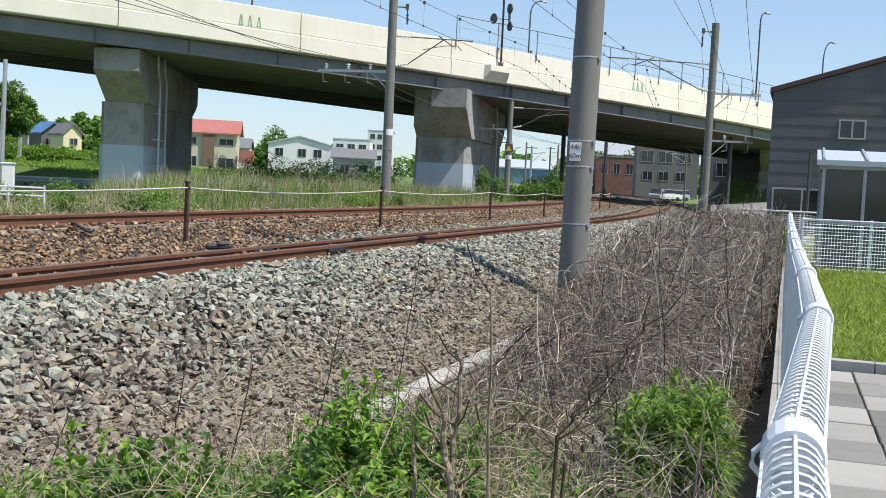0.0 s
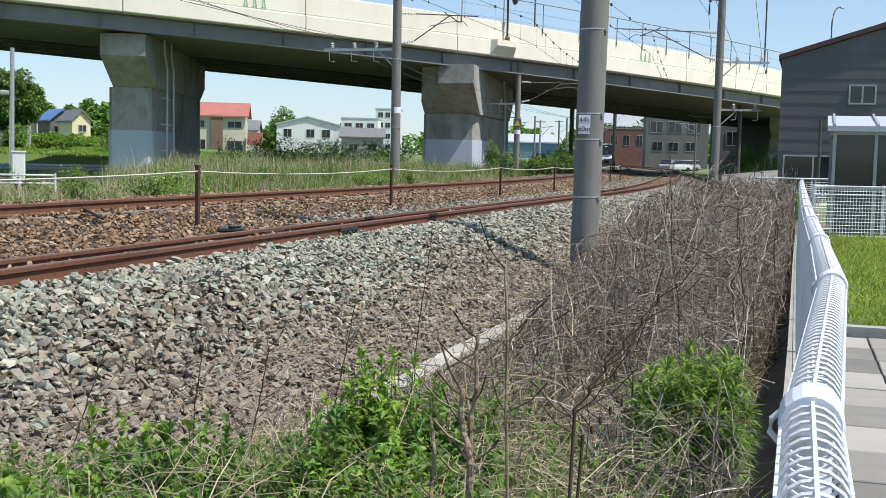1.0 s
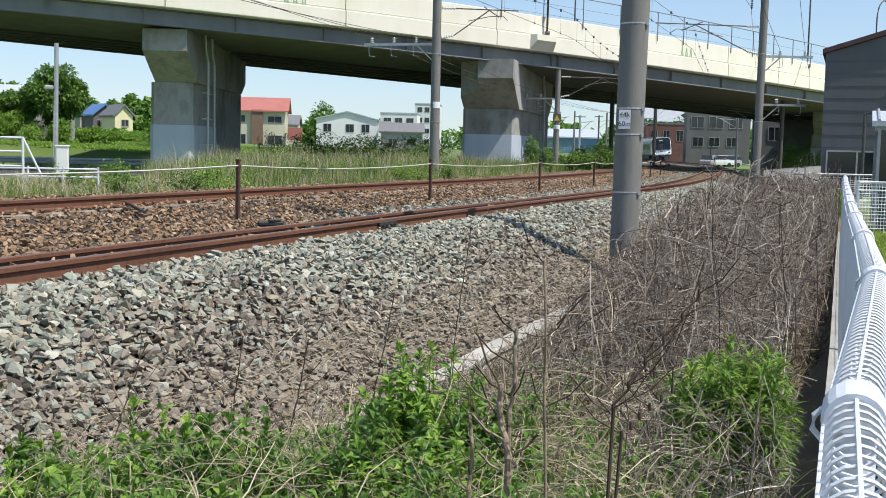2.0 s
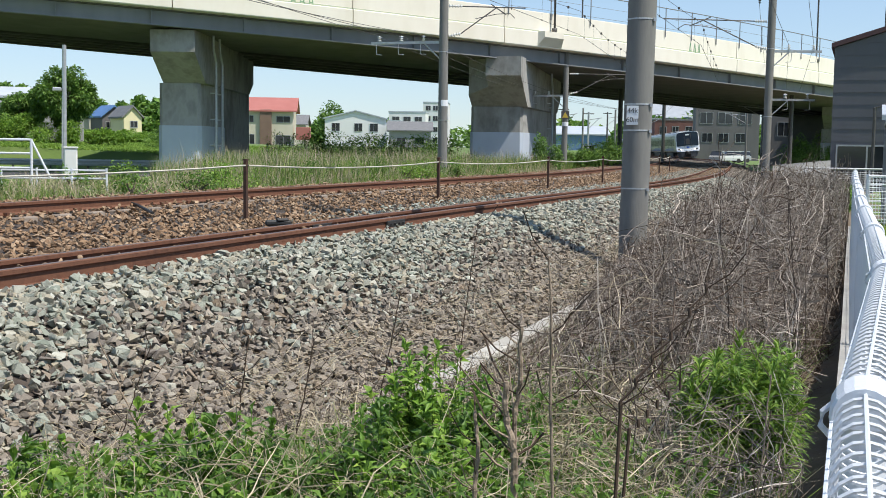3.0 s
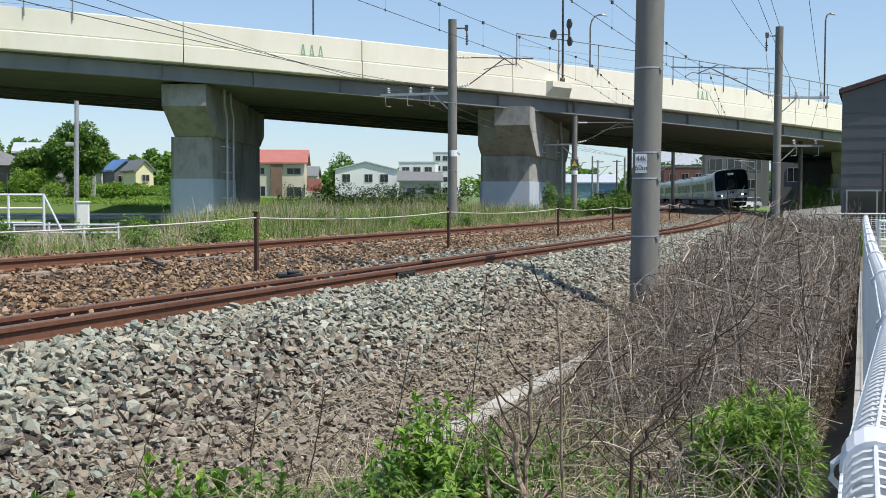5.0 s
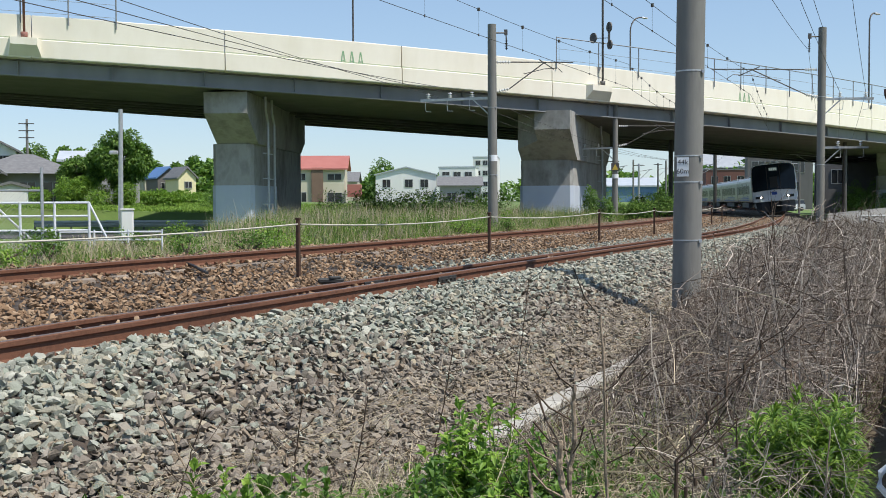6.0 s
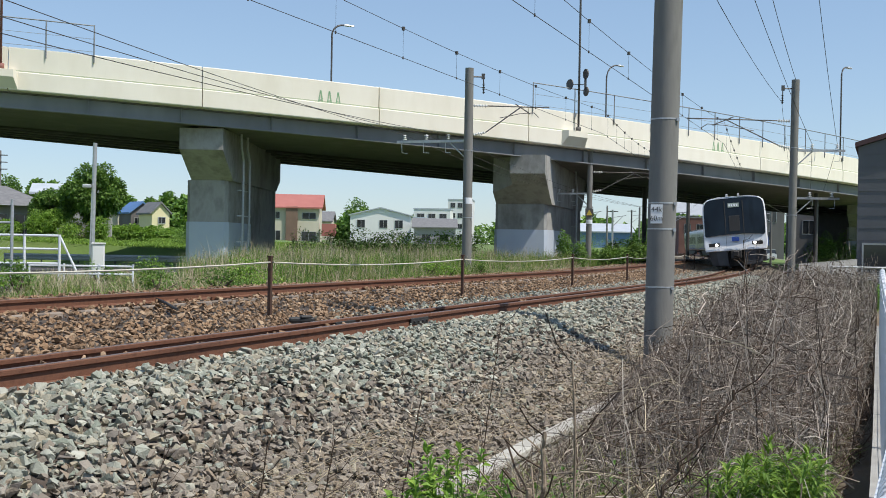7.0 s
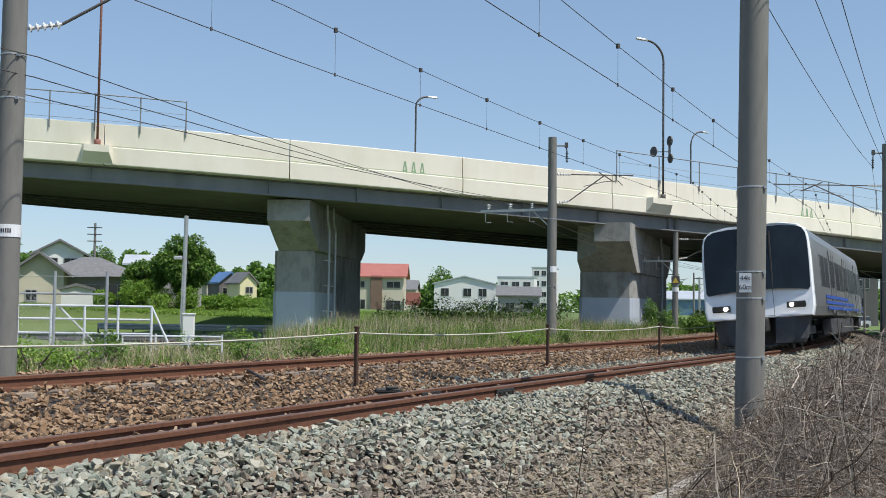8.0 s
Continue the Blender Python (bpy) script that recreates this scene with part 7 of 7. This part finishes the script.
# ---- yard beyond the far track ----
def build_yard():
    wf = thing("white_pipe_fence", "white tubular steel fence beside a small steel bridge", "fence", (-11, 22.6, 0.3))
    a, b = Vector((-12.6, 22.4, 0)), Vector((-9.8, 22.85, 0))
    for k in range(5):
        bm = nb()
        q = a.lerp(b, k / 4)
        rod(bm, q, q + Vector((0, 0, 1.1)), 0.03, n=8)
        part("post", bm, M_WHITE, wf)
    for z in (1.08, 0.8, 0.5):
        bm = nb()
        rod(bm, a + Vector((0, 0, z)), b + Vector((0, 0, z)), 0.024, n=8)
        part("rail", bm, M_WHITE, wf)
    bm = nb()
    rod(bm, b + Vector((0, 0, 1.08)), b + Vector((0.35, 0.1, 0.3)), 0.024, n=8)
    part("brace", bm, M_WHITE, wf)
    bm = nb()
    rod(bm, a.lerp(b, 0.3) + Vector((0, 0, 1.08)), a.lerp(b, 0.48) + Vector((0, 0.6, 0.3)), 0.024, n=8)
    part("brace", bm, M_WHITE, wf)
    lf = thing("low_white_fence", "low white rail fence behind weeds", "fence", (-9, 23, 0.2))
    bm = nb()
    for z in (0.45, 0.28):
        rod(bm, (-10.6, 23.2, z), (-8.5, 23.6, z), 0.02, n=6)
    part("rail", bm, M_WHITE, lf)
    for k in range(4):
        bm = nb()
        x = -10.6 + 0.7 * k
        rod(bm, (x, 23.2 + 0.133 * k, -0.05), (x, 23.2 + 0.133 * k, 0.5), 0.022, n=6)
        part("post", bm, M_WHITE, lf)
    cf = thing("chain_link_fence", "galvanised chain-link fence in weeds", "fence", (-10.3, 19.7, 0))
    c0, c1 = Vector((-11.6, 19.45, 0)), Vector((-9.38, 19.8, 0))
    for t in (0.0, 0.57, 1.0):
        bm = nb()
        q = c0.lerp(c1, t)
        rod(bm, q, q + Vector((0, 0, 1.72)), 0.03, n=8)
        part("post", bm, M_GALV, cf)
    bm = nb()
    rod(bm, c0 + Vector((0, 0, 1.3)), c1 + Vector((0, 0, 1.3)), 0.02, n=6)
    rod(bm, c0 + Vector((0, 0, 1.62)), c1 + Vector((0, 0, 1.62)), 0.006, n=4)
    part("rail", bm, M_GALV, cf)
    bm = nb()
    d = (c1 - c0).normalized()
    for k in range(-16, 30):
        for sg in (-1, 1):
            t0 = k * 0.08
            q0, q1 = t0, t0 + sg * 1.25
            z0, z1 = 0.05, 1.3
            lo, hi = 0.0, (c1 - c0).length
            if (q0 < lo and q1 < lo) or (q0 > hi and q1 > hi):
                continue
            def cl(q):
                u_ = min(max(q, lo), hi)
                f_ = (u_ - q0) / (q1 - q0)
                return c0 + d * u_ + Vector((0, 0, z0 + (z1 - z0) * f_))
            p0_, p1_ = cl(q0), cl(q1)
            if (p1_ - p0_).length > 0.05:
                rod(bm, p0_, p1_, 0.0018, n=3, cap=False)
    part("netting", bm, M_GALV, cf)
    sp = thing("steel_lamp_pole", "slim galvanised pole with a small lamp", "lamp post", (-11.38, 28.6, 0))
    bm = nb()
    rod(bm, (-11.4, 28.6, -0.1), (-11.32, 28.5, 3.5), 0.06, 0.055, n=12)
    part("pole", bm, M_GALV, sp)
    bm = nb()
    box(bm, (-11.5, 28.45, 2.38), (0.22, 0.16, 0.1), 0.3, 0.02)
    rod(bm, (-11.42, 28.5, 0.6), (-11.38, 28.5, 2.3), 0.015, n=6)
    part("lamp", bm, M_GALV, sp)
    bm = nb()
    box(bm, (-10.95, 27.9, 0.52), (0.3, 0.25, 0.75), 0.3, 0.02)
    box(bm, (-10.95, 27.9, 0.91), (0.34, 0.29, 0.04), 0.3, 0.008)
    single("equipment_box", bm, M_WALLWHITE, "pale grey equipment box beside a pole", "equipment box")
    gr = thing("guard_rail", "white road guard rail on dark posts", "guard rail", (-24, 63.0, -0.4))
    g0, g1 = Vector((-30.0, 62.4, -0.08)), Vector((-17.5, 63.6, -0.08))
    n_ = Vector((0.15, -0.98, 0))
    bm = nb()
    loft(bm, [[q + n_ * o + Vector((0, 0, z)) for o, z in ((0.0, -0.18), (0.06, -0.09), (0.0, 0.0), (0.06, 0.09), (0.0, 0.18), (-0.01, 0.18), (-0.01, -0.18))] for q in (g0, g1)])
    part("beam", bm, M_WHITE, gr)
    for k in range(7):
        bm = nb()
        q = g0.lerp(g1, k / 6) - n_ * 0.06
        rod(bm, q + Vector((0, 0, -0.5)), q + Vector((0, 0, 0.2)), 0.05, n=8)
        part("post", bm, M_DARKSTEEL, gr)
    bm = nb()
    box(bm, (-30, 41.5, -0.36), (60, 4.2, 0.25), radians(14))
    single("lane", bm, M_ASPHALT, "narrow asphalt lane beyond the railway", "lane", kind="structure")
    bm = nb()
    rod(bm, (-45.7, 94, 1.5), (-45.7, 94, 8.4), 0.16, 0.1, n=8)
    up = single("utility_pole", bm, M_POLE, "utility pole with cross arms among houses", "utility pole", (-45.7, 94, 1.5))
    for z in (8.0, 7.4, 6.8):
        bm = nb()
        box(bm, (-45.7, 93.9, z), (1.3, 0.08, 0.08), 0.2)
        part("cross_arm", bm, M_DARKSTEEL, up)


build_yard()


def motions():
    c15 = math.degrees(math.atan(CANT))
    for k, car in enumerate(CARS):
        rows = []
        for i in range(17):
            t = i * 0.5
            nose = S_FRONT8 + SPEED * (8.0 - t)
            a, b = at(nose + 10 + 20 * k - 6.9, T1, Z1), at(nose + 10 + 20 * k + 6.9, T1, Z1)
            c, d = (a + b) / 2, a - b
            rows.append((t, pose(c.x, c.y, c.z, 0, c15, math.degrees(math.atan2(-d.x, d.y)))))
        walk(car, rows)


motions()
